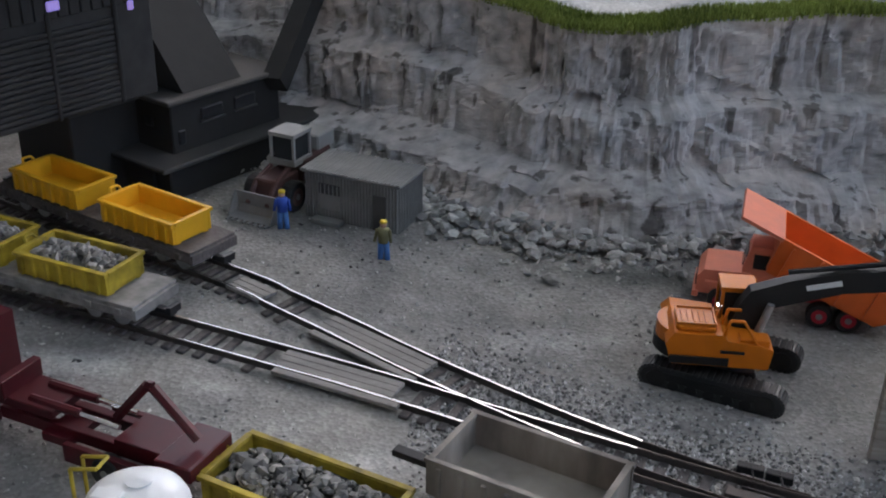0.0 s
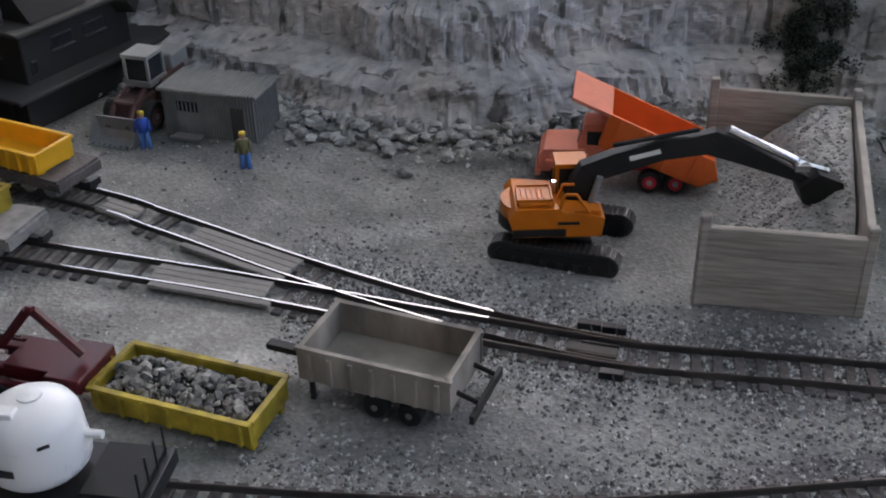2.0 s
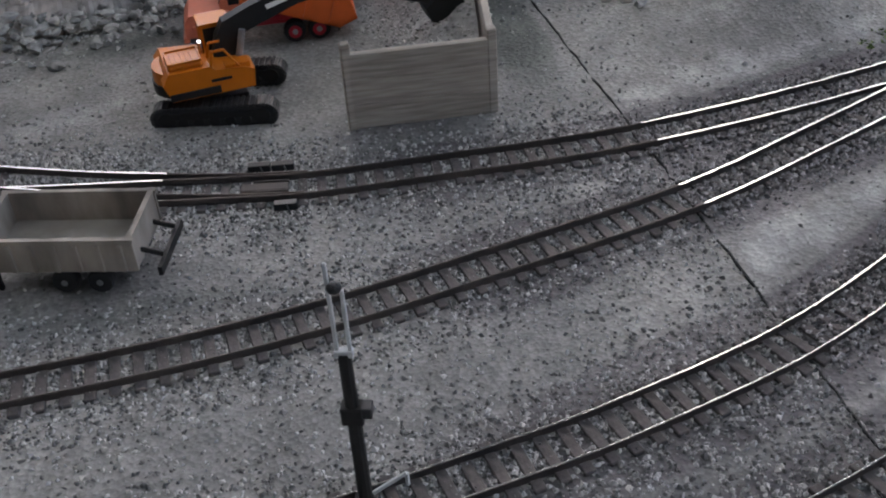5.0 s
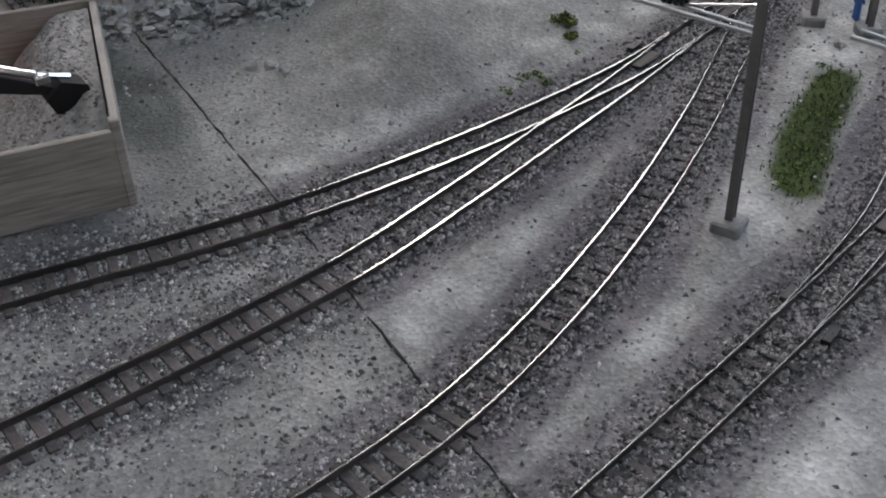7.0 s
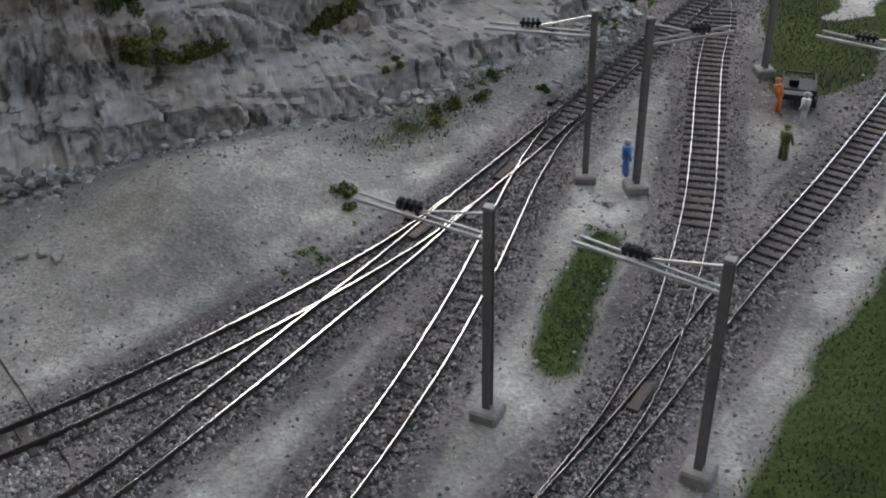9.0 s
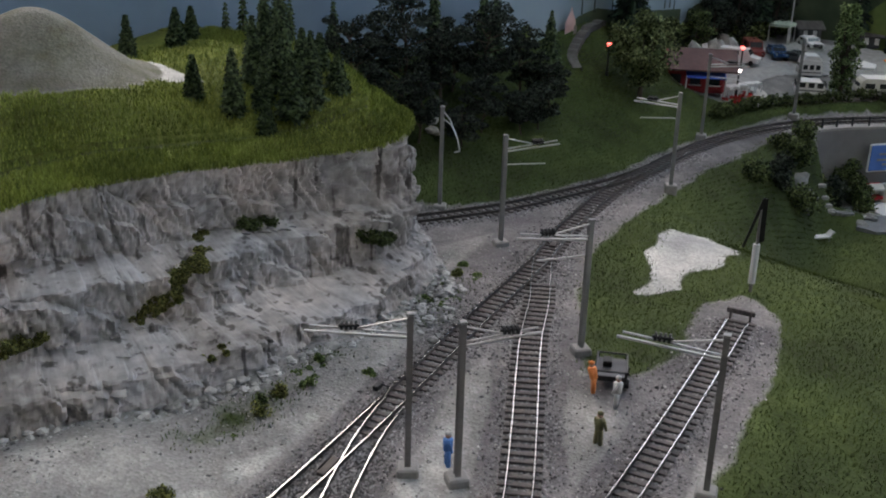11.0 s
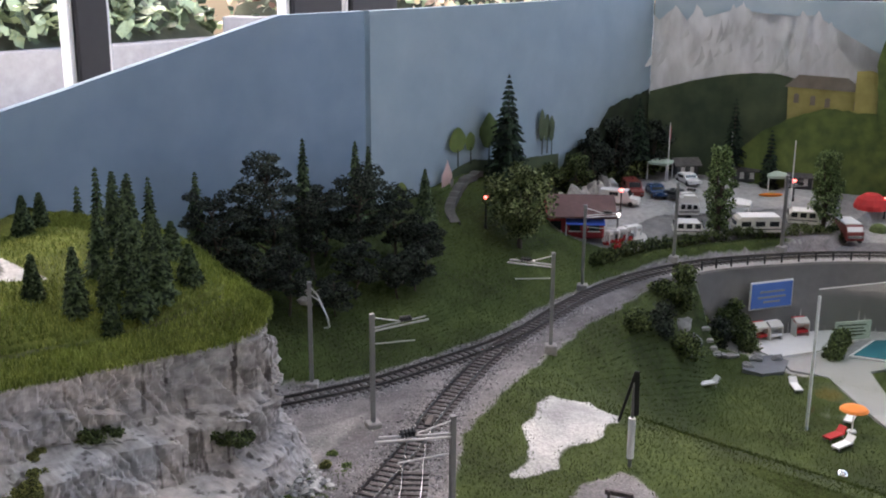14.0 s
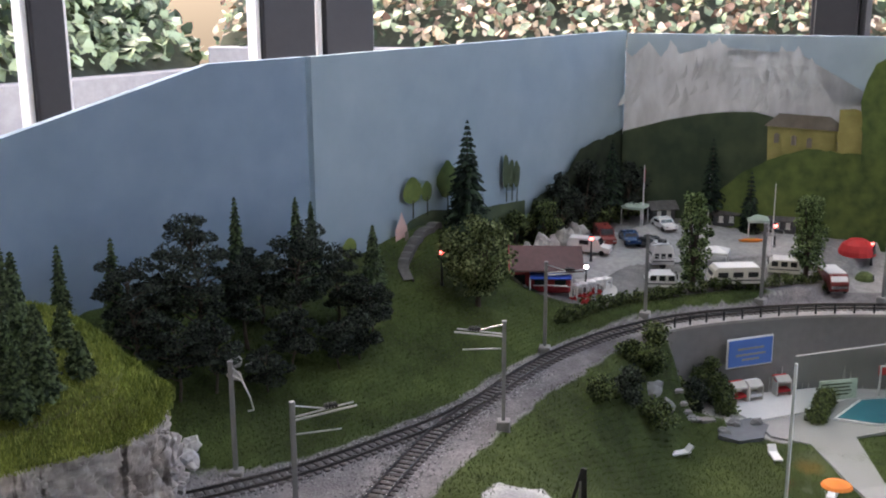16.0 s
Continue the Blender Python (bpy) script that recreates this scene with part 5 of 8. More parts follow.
def bay_gravel():
    """Crushed stone banked against the side and back walls of the bay."""
    rng = random.Random(3)
    A, B, C, D = Vector((0.42, 3.31, 0)), Vector((0.88, 3.24, 0)), Vector((1.115, 4.28, 0)), Vector((0.61, 4.39, 0))
    me = Mesh()
    n, m = 30, 44

    def top(u, v):
        rise = 0.29 * float(smooth(0.12, 0.95, np.array(u + 0.2 * (v - 0.5)))) * (0.72 + 0.28 * v) * float(smooth(-0.35, 0.35, np.array(v)))
        return -0.05 + rise + 0.02 * noise.noise((u * 6, v * 9, 3))
    for j in range(m + 1):
        for i in range(n + 1):
            u, v = i / n, j / m
            q = A.lerp(B, u).lerp(D.lerp(C, u), v)
            me.v.append((q.x, q.y, top(u, v) + 0.006 * rng.random()))
    me.f = [(j * (n + 1) + i, j * (n + 1) + i + 1, (j + 1) * (n + 1) + i + 1, (j + 1) * (n + 1) + i) for j in range(m) for i in range(n)]
    for _ in range(1500):
        u, v = rng.uniform(0.08, 0.96), rng.uniform(0.03, 0.97)
        q = A.lerp(B, u).lerp(D.lerp(C, u), v)
        me.rock((q.x, q.y, top(u, v) + 0.004), 0.012 * rng.uniform(0.4, 1.1), rng)
    solo("gravel_heap", me, PALE_GRAVEL, "pale crushed stone heaped in the storage bay", "gravel heap", kind="stuff")


bay_gravel()


def shed(m):
    t = thing("site_hut", m, "grey corrugated site hut with door and barred window", "hut")
    L, W, H = 0.45, 0.23, 0.215
    part("body", Mesh().box((0, 0, H / 2), (L, W, H), ch=0.003), TIN, t)
    for k in range(30):
        x = -L / 2 + 0.008 + k * (L - 0.016) / 29
        part("corrugation", Mesh().box((x, -W / 2 - 0.002, H / 2), (0.007, 0.008, H * 0.97), ch=0.002), TIN, t)
    for k in range(15):
        y = -W / 2 + 0.008 + k * (W - 0.016) / 14
        part("corrugation", Mesh().box((L / 2 + 0.002, y, H / 2), (0.008, 0.007, H * 0.97), ch=0.002), TIN, t)
    roof = part("roof", Mesh().box((0, 0, H + 0.006), (L + 0.03, W + 0.03, 0.016), ch=0.004), TIN, t, "pale flat ribbed roof")
    for k in range(26):
        part("roof_rib", Mesh().box((-L / 2 + k * L / 25, 0, H + 0.015), (0.006, W + 0.03, 0.006), ch=0.001), TIN, roof)
    win = part("window", Mesh().box((-0.1, -W / 2 - 0.007, 0.15), (0.1, 0.008, 0.045)), GLASSY, t, "dark barred window")
    for k in range(5):
        part("bar", Mesh().box((-0.14 + k * 0.02, -W / 2 - 0.012, 0.15), (0.004, 0.004, 0.045)), STEEL, win)
    part("shutter", Mesh().box((-0.1, -W / 2 - 0.007, 0.09), (0.1, 0.006, 0.07)), TIN, t, "grey panel below the window")
    part("door", Mesh().box((0.14, -W / 2 - 0.008, 0.085), (0.06, 0.008, 0.16)), PLANT_LIGHT, t, "grey door")
    part("step", Mesh().box((-0.1, -W / 2 - 0.03, 0.012), (0.14, 0.05, 0.02)), TIN, t)
    return t


shed(at(-1.53, 4.655, -0.035, -13.5))


def loader(m):
    """Wheel loader, bucket towards -y."""
    t = thing("wheel_loader", m, "brown wheel loader with pale cab and lowered bucket", "wheel loader")
    BROWN = material("rust_brown_paint", (0.09, 0.045, 0.04), 0.6, vary=0.35, size=70)
    CREAM = material("pale_cab_paint", (0.28, 0.28, 0.27), 0.6, vary=0.15, size=70)
    part("rear_body", Mesh().box((0, 0.2, 0.15), (0.16, 0.26, 0.12)), BROWN, t)
    part("front_frame", Mesh().box((0, -0.05, 0.12), (0.13, 0.2, 0.09)), BROWN, t)
    cab = part("cab", Mesh().box((0, 0.08, 0.205), (0.15, 0.16, 0.03)), CREAM, t, "pale cab base")
    part("cab_roof", Mesh().box((0, 0.08, 0.345), (0.15, 0.16, 0.02)), CREAM, cab)
    for a in (-0.065, 0.065):
        for b in (0.01, 0.15):
            part("cab_pillar", Mesh().box((a, b, 0.27), (0.014, 0.014, 0.15)), CREAM, cab)
    part("cab_glass", Mesh().box((0, 0.08, 0.275), (0.125, 0.135, 0.12), ch=0.003), GLASSY, cab, "dark cab glass")
    part("engine_hood", Mesh().box((0, 0.3, 0.24), (0.14, 0.16, 0.09)), CREAM, t, "pale engine hood")
    for s in (-1, 1):
        part("lift_arm", Mesh().tube([(s * 0.05, -0.02, 0.19), (s * 0.055, -0.14, 0.15), (s * 0.055, -0.22, 0.06)], 0.014, 6), BROWN, t)
        for y in (-0.07, 0.24):
            wheel(t, (s * 0.105, y, 0.075), 0.078, 0.06, (1, 0, 0), BROWN)
    bucket = [(-0.3, 0.0), (-0.22, 0.0), (-0.2, 0.05), (-0.215, 0.12), (-0.225, 0.12), (-0.215, 0.05), (-0.23, 0.014), (-0.3, 0.01)]
    bk = part("bucket", Mesh().prism(bucket, -0.12, 0.12, "x"), STEEL, t, "worn grey bucket")
    for s in (-1, 1):
        part("bucket_cheek", Mesh().prism([(-0.3, 0.0), (-0.22, 0.0), (-0.2, 0.05), (-0.22, 0.12), (-0.26, 0.08)], s * 0.12 - 0.005, s * 0.12 + 0.005, "x"), STEEL, bk)
    for k in range(8):
        part("tooth", Mesh().box((-0.11 + k * 0.0315, -0.31, 0.006), (0.012, 0.03, 0.008)), STEEL, bk)
    return t


loader(at(-1.92, 4.73, -0.035, -16) @ Matrix.Scale(0.9, 4))


def figure(m, hi, legs, hat, label, bend=0.0):
    """A plain painted model worker, one mesh with coloured zones."""
    me = Mesh()
    faces = []
    for mat_i, f in enumerate((lambda: me.cyl((-0.016, 0, 0), (-0.012, 0, 0.1), 0.014, 0.016, 8).cyl((0.02, 0, 0), (0.012, 0, 0.1), 0.014, 0.016, 8),
                               lambda: me.cyl((0, 0, 0.095), (0, bend, 0.165), 0.026, 0.03, 10).cyl((-0.03, bend, 0.16), (-0.042, bend - 0.012, 0.1), 0.01, 0.008, 6).cyl((0.03, bend, 0.16), (0.042, bend - 0.02, 0.105), 0.01, 0.008, 6),
                               lambda: me.ball((0, bend * 1.2, 0.187), 0.02, 1),
                               lambda: me.ball((0, bend * 1.2, 0.2), 0.022, 1, (1, 1, 0.6)))):
        a = len(me.f)
        f()
        faces += [mat_i] * (len(me.f) - a)
    me.v = [(x * 0.82, y * 0.82, z * 0.85) for x, y, z in me.v]
    ob = solo("figurine", me, legs, label, "figurine", True, m=m, group="model workers")
    for x in (hi, SKIN, hat):
        ob.data.materials.append(x)
    ob.data.polygons.foreach_set("material_index", faces)
    return ob


SKIN = material("painted_flesh", (0.5, 0.3, 0.22), 0.6, vary=0.1, size=100)
BLUE = material("blue_work_cloth", (0.03, 0.08, 0.4), 0.7, vary=0.2, size=100)
LIGHT_BLUE = material("light_blue_cloth", (0.08, 0.2, 0.5), 0.7, vary=0.2, size=100)
HAT = material("yellow_helmet", (0.7, 0.5, 0.03), 0.4, vary=0.1, size=100)
OLIVE = material("olive_jacket", (0.16, 0.15, 0.07), 0.7, vary=0.2, size=100)
HIVIS = material("orange_work_cloth", (0.65, 0.22, 0.06), 0.7, vary=0.15, size=100)
OFFWHITE = material("pale_grey_cloth", (0.55, 0.54, 0.52), 0.7, vary=0.15, size=100)
figure(at(-1.83, 4.45, -0.035, 10), BLUE, LIGHT_BLUE, HAT, "small painted worker in blue with yellow helmet")
figure(at(-1.345, 4.25, -0.035, 0), OLIVE, LIGHT_BLUE, HAT, "small painted worker in olive jacket and jeans")
figure(at(4.05, 2.86, -0.035, 60), LIGHT_BLUE, LIGHT_BLUE, OFFWHITE, "small painted worker in light blue overalls")
figure(at(5.12, 2.84, -0.035, 40), HIVIS, HIVIS, HIVIS, "small painted worker in orange leaning on a bench", 0.02)
figure(at(5.08, 2.66, -0.035, 200), OFFWHITE, OFFWHITE, OFFWHITE, "small painted worker in pale grey")
figure(at(4.72, 2.5, -0.035, 90), OLIVE, OLIVE, OLIVE, "small painted worker in drab green beside the track")


def tank_wagon(m):
    t = thing("silo_wagon", m, "dark wagon carrying an upright white silo tank", "railway wagon")
    part("deck", Mesh().box((0, 0, 0.09), (0.62, 0.24, 0.025)), BLACK, t)
    for s in (-1, 1):
        part("buffer_beam", Mesh().box((s * 0.31, 0, 0.085), (0.02, 0.23, 0.05)), BLACK, t)
        for a in (-0.17, 0.17):
            part("wheel", Mesh().cyl((a, s * 0.056, 0.036), (a, s * 0.068, 0.036), 0.036, 0.036, 14), STEEL, t)
    part("end_platform", Mesh().box((0.22, 0, 0.115), (0.16, 0.2, 0.02)), CHARCOAL, t)
    for k in range(4):
        part("railing_post", Mesh().tube([(0.3, -0.09 + k * 0.06, 0.1), (0.3, -0.09 + k * 0.06, 0.2)], 0.004, 5), BLACK, t)
    tank = part("tank", Mesh().lathe((0, 0, 0.13), [(0.118, 0), (0.13, 0.015), (0.134, 0.04), (0.125, 0.15), (0.114, 0.172), (0.09, 0.19), (0.045, 0.199), (0.0, 0.201)], 32), WHITE, t, "glossy white tank", smooth=True)
    part("manhole", Mesh().lathe((0.0, 0.02, 0.324), [(0.03, 0), (0.032, 0.012), (0.0, 0.016)], 16), WHITE, tank, "white lid")
    part("top_box", Mesh().box((-0.04, -0.05, 0.324), (0.07, 0.04, 0.03)), WHITE, tank)
    part("outlet", Mesh().cyl((0.12, 0.02, 0.22), (0.175, 0.02, 0.22), 0.012, 0.012, 10), WHITE, tank)
    part("dark_mark", Mesh().box((-0.02, -0.13, 0.2), (0.045, 0.006, 0.022)), BLACK, tank, "plain dark mark")
    part("small_mark", Mesh().box((0.08, -0.099, 0.27), (0.03, 0.006, 0.008), Matrix.Rotation(radians(38), 3, "Z")), CHARCOAL, tank, "plain small grey mark")
    part("ladder", Mesh().tube([(-0.15, -0.02, 0.1), (-0.15, -0.02, 0.36)], 0.005).tube([(-0.15, 0.03, 0.1), (-0.15, 0.03, 0.36)], 0.005).tube([(-0.15, -0.02, 0.36), (-0.08, -0.02, 0.375), (-0.08, 0.03, 0.375), (-0.15, 0.03, 0.36)], 0.005), OLIVE_YELLOW, t, "yellow ladder")
    return t


tank_wagon(at(-1.46, 2.28, 0.0, -5))


def hook_truck(m):
    """Cab towards -x, hook arm at the rear."""
    t = thing("hook_lift_truck", m, "dark red hook-lift truck without its container", "truck")
    part("chassis", Mesh().box((0.05, -0.05, 0.1), (0.86, 0.03, 0.04)).box((0.05, 0.05, 0.1), (0.86, 0.03, 0.04)).box((0.0, 0, 0.085), (0.1, 0.18, 0.03)), CRIMSON, t)
    part("side_skirt", Mesh().box((0.2, -0.105, 0.075), (0.3, 0.02, 0.06)).box((0.2, 0.105, 0.075), (0.3, 0.02, 0.06)), CRIMSON, t)
    part("rear_frame", Mesh().box((0.42, 0, 0.12), (0.12, 0.2, 0.05)).box((0.3, 0, 0.13), (0.2, 0.14, 0.02)), CRIMSON, t)
    cab = part("cab", Mesh().prism([(-0.5, 0.05), (-0.32, 0.05), (-0.32, 0.33), (-0.46, 0.33), (-0.5, 0.2)], -0.125, 0.125), CRIMSON, t)
    part("windscreen", Mesh().box((-0.487, 0, 0.265), (0.008, 0.2, 0.09), Matrix.Rotation(radians(17), 3, "Y")), GLASSY, cab, "dark glass")
    part("step_plate", Mesh().box((-0.27, -0.08, 0.115), (0.09, 0.1, 0.015)), STEEL, t, "grey tread plate")
    part("tilt_frame", Mesh().box((-0.12, 0, 0.15), (0.2, 0.14, 0.03)).box((-0.2, 0, 0.19), (0.03, 0.16, 0.06)), CRIMSON, t)
    arm = part("hook_arm", Mesh().tube([(0.16, 0, 0.16), (0.28, 0, 0.3), (0.3, 0, 0.3), (0.44, 0, 0.17)], 0.016, 6), CRIMSON, t, "raised dark red hook arm")
    for s in (-1, 1):
        part("ram", Mesh().tube([(-0.12, s * 0.04, 0.165), (0.06, s * 0.04, 0.165)], 0.014, 8), CRIMSON, t)
        part("ram_rod", Mesh().tube([(0.05, s * 0.04, 0.165), (0.2, s * 0.04, 0.16)], 0.008, 8), CHROME, t, "chrome piston rod")
    for x in (-0.4, 0.2, 0.33):
        for s in (-1, 1):
            wheel(t, (x, s * 0.1, 0.052), 0.052, 0.045, (0, 1, 0))
    part("mudguard", Mesh().box((-0.26, -0.1, 0.1), (0.1, 0.05, 0.03)), CRIMSON, t)
    return t


hook_truck(at(-1.93, 2.84, -0.035, -14))


def crusher():
    t = thing("crushing_plant", Matrix.Identity(4), "dark grey stone crushing plant with bunker, chute and concrete base", "building")
    rot = Matrix.Rotation(radians(63), 3, "Z")       # along the long flank
    def bx(c, s, mat, nm, lab="", ch=0.006, tilt=0.0, parent=None):
        return part(nm, Mesh().box(c, s, rot @ Matrix.Rotation(radians(tilt), 3, "X") if tilt else rot, ch), mat, parent or t, lab)
    corner = Vector((-2.4, 4.62, 0))
    u, v = rot @ Vector((1, 0, 0)), rot @ Vector((0, 1, 0))   # u: back along the flank, v: to the left

    def P(a, b, z):
        return tuple(corner + u * a + v * b + Vector((0, 0, z)))
    base = bx(P(0.5, 0.2, 0.045), (1.0, 0.4, 0.17), PLANT, "base", "dark concrete base")
    bx(P(0.0, 0.2, 0.03), (0.03, 0.2, 0.13), BLACK, "gateway", "black gateway", parent=base)
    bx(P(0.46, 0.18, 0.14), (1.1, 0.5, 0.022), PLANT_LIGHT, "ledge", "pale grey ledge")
    house = bx(P(0.4, 0.22, 0.265), (0.66, 0.34, 0.24), PLANT, "machine_house")
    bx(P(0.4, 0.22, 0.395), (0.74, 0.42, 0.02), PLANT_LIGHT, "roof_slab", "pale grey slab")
    for a in (0.3, 0.5):
        w = bx(P(a, 0.045, 0.3), (0.13, 0.016, 0.06), BLACK, "window", "dark window", parent=house)
        bx(P(a, 0.04, 0.265), (0.15, 0.02, 0.01), PLANT_LIGHT, "sill", parent=w)
    bx(P(0.12, 0.045, 0.22), (0.04, 0.014, 0.07), BLACK, "hatch", "black hatch", parent=house)
    bx(P(0.065, 0.2, 0.28), (0.012, 0.06, 0.05), BLACK, "hatch", "black hatch", parent=house)
    chute = Mesh()
    chute.add([P(0.16, 0.06, 0.41), P(0.5, 0.06, 0.41), P(0.5, 0.6, 1.05), P(0.16, 0.6, 1.05), P(0.16, 0.3, 0.41), P(0.5, 0.3, 0.41), P(0.5, 0.84, 1.05), P(0.16, 0.84, 1.05)],
              [(0, 1, 2, 3), (7, 6, 5, 4), (0, 4, 5, 1), (2, 6, 7, 3), (1, 5, 6, 2), (0, 3, 7, 4)])
    part("chute", chute, PLANT, t, "sloping dark chute")
    tower = bx(P(-0.1, 0.5, 0.2), (0.36, 0.42, 0.48), PLANT, "tower", "dark tapering pier")
    bx(P(-0.1, 0.46, 0.4), (0.46, 0.5, 0.03), PLANT_LIGHT, "tower_ledge", "grey ledge")
    bunker = bx(P(-0.5, 0.45, 0.74), (1.1, 0.72, 0.6), PLANT_WOOD, "bunker", "dark boarded bunker")
    for k in range(15):
        bx(P(-0.55, 0.085, 0.46 + k * 0.024), (0.8, 0.016, 0.018), PLANT_WOOD, "board", parent=bunker, ch=0.003)
    for b in (-0.14, -0.45, -0.9):
        bx(P(b, 0.08, 0.66), (0.02, 0.02, 0.44), PLANT, "post", parent=bunker)
    for k in range(20):
        bx(P(-1.0 + k * 0.052, 0.087, 0.94), (0.04, 0.012, 0.18), PLANT_WOOD, "upright_board", parent=bunker, ch=0.003)
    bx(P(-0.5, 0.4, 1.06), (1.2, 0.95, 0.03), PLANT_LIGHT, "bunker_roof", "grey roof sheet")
    for b, z, s in ((-0.42, 0.9, 0.06), (-0.06, 0.84, 0.03)):
        bx(P(b, 0.078, z), (s, 0.012, 0.04), LIT, "lit_window", "violet lit window", parent=bunker)
    conv = Mesh()
    q0, q1 = Vector((-2.1, 5.2, 0.35)), Vector((-2.0, 5.9, 0.9))
    conv.tube([q0, q1], 0.07, 4)
    part("conveyor", conv, PLANT, t, "dark sloping conveyor")


crusher()


# turnout boards in the gravel crossing and a signal by the track
def boards(a, b, n, wide, label):
    t = thing("crossing_board", Matrix.Identity(4), label, "crossing boards")
    a, b = Vector((*a, -0.012)), Vector((*b, -0.012))
    d = b - a
    rot = Matrix.Rotation(math.atan2(d.y, d.x), 3, "Z")
    s = Vector((-d.y, d.x, 0)).normalized()
    for k in range(n):
        c = (a + b) / 2 + s * (k - (n - 1) / 2) * wide / n
        part("plank", Mesh().box(c, (d.length, wide / n * 0.94, 0.016), rot, 0.002), TIMBER, t)


boards((-1.5, 3.415), (-1.07, 3.3), 3, 0.1, "grey boards between the rails of a gravel crossing")
boards((-1.42, 3.68), (-1.0, 3.45), 3, 0.1, "grey boards between the rails of a gravel crossing")
boards((-1.5, 3.335), (-1.05, 3.215), 1, 0.03, "narrow grey board outside the rail")
boards((-1.45, 3.6), (-1.03, 3.37), 1, 0.03, "narrow grey board outside the rail")
boards((-1.84, 3.9), (-1.68, 3.815), 3, 0.1, "grey boards between the rails of a gravel crossing")


def signal(m):
    t = thing("railway_signal", m, "slim dark signal post with clear rod heads", "signal")
    CLEAR = material("frosted_clear_rod", (0.5, 0.52, 0.53), 0.3, vary=0.1, size=60)
    part("pole", Mesh().cyl((0, 0, 0), (0, 0, 0.5), 0.018, 0.015, 10).box((0, 0, 0.32), (0.05, 0.04, 0.05)), CHARCOAL, t)
    part("motor", Mesh().box((0.03, 0, 0.33), (0.03, 0.035, 0.03)), BLACK, t, "small black motor on the pole")
    for x, top in ((-0.014, 0.74), (0.014, 0.67)):
        part("rod", Mesh().box((x, 0, (0.49 + top) / 2), (0.009, 0.009, top - 0.49), ch=0.002), CLEAR, t, "clear rod at the head")
    part("head", Mesh().ball((0.0, -0.004, 0.68), 0.017, 2, (1, 1, 0.8)), BLACK, t, "small black signal head")
    part("clip", Mesh().box((0, 0, 0.5), (0.04, 0.02, 0.018)), CLEAR, t, "clear clip")
    part("foot", Mesh().box((0, 0, 0.01), (0.06, 0.06, 0.03)), CHARCOAL, t)
    part("bracket", Mesh().tube([(0.02, 0, 0.05), (0.1, 0.02, 0.1), (0.1, 0.02, 0.06)], 0.006, 5), CLEAR, t, "clear bracket at the foot")


signal(at(0.05, 1.57, -0.03, -20))


# ---------------------------------------------------------------- plants
def leaf_material(name, lo, hi):
    return material(name, lo, 0.8, vary=0.3, size=120, tint=hi, island=1.0, spec=0.2)


SPRUCE = leaf_material("dark_spruce", (0.012, 0.022, 0.014), (0.03, 0.05, 0.028))
FIR = leaf_material("green_fir", (0.032, 0.052, 0.024), (0.085, 0.12, 0.055))
PINE = leaf_material("dark_pine", (0.015, 0.021, 0.015), (0.05, 0.062, 0.046))
BROADLEAF = leaf_material("chestnut_leaf", (0.05, 0.07, 0.022), (0.17, 0.2, 0.085))
POPLAR = leaf_material("poplar_leaf", (0.05, 0.085, 0.028), (0.15, 0.21, 0.08))
SHRUB = leaf_material("shrub_leaf", (0.035, 0.052, 0.018), (0.11, 0.14, 0.05))
MOSS = leaf_material("yellow_green_foam", (0.085, 0.095, 0.026), (0.2, 0.21, 0.065))
GRASS = material("static_grass", (0.04, 0.06, 0.014), 0.8, vary=0.45, size=10, tint=(0.084, 0.11, 0.028), island=0.2, spec=0.1)
# Its own yellow-green, brightened in the colour for the daylight up there.
HILLGRASS = material("daylit_yellow_green_grass", (0.125, 0.165, 0.032), 0.8, vary=0.4, size=10, tint=(0.26, 0.31, 0.08), island=0.25, spec=0.1)
MEADOW = leaf_material("meadow_green_foam", (0.08, 0.12, 0.035), (0.16, 0.22, 0.07))
BARK = material("brown_bark", (0.08, 0.06, 0.045), 0.9, vary=0.35, size=150, bump=0.5)


def leaf(me, c, r, rng, up=0.0, long=1.0):
    m = Euler((rng.uniform(-1.2, 1.2) + up, rng.uniform(-1.2, 1.2), rng.uniform(0, 6.3))).to_matrix()
    me.add([m @ Vector(p) + Vector(c) for p in ((-r, -r * 0.6 * long, 0), (r, -r * 0.6 * long, 0), (r * 0.6, r * long, r * 0.3), (-r * 0.6, r * long, r * 0.3))], [(0, 1, 2, 3)])


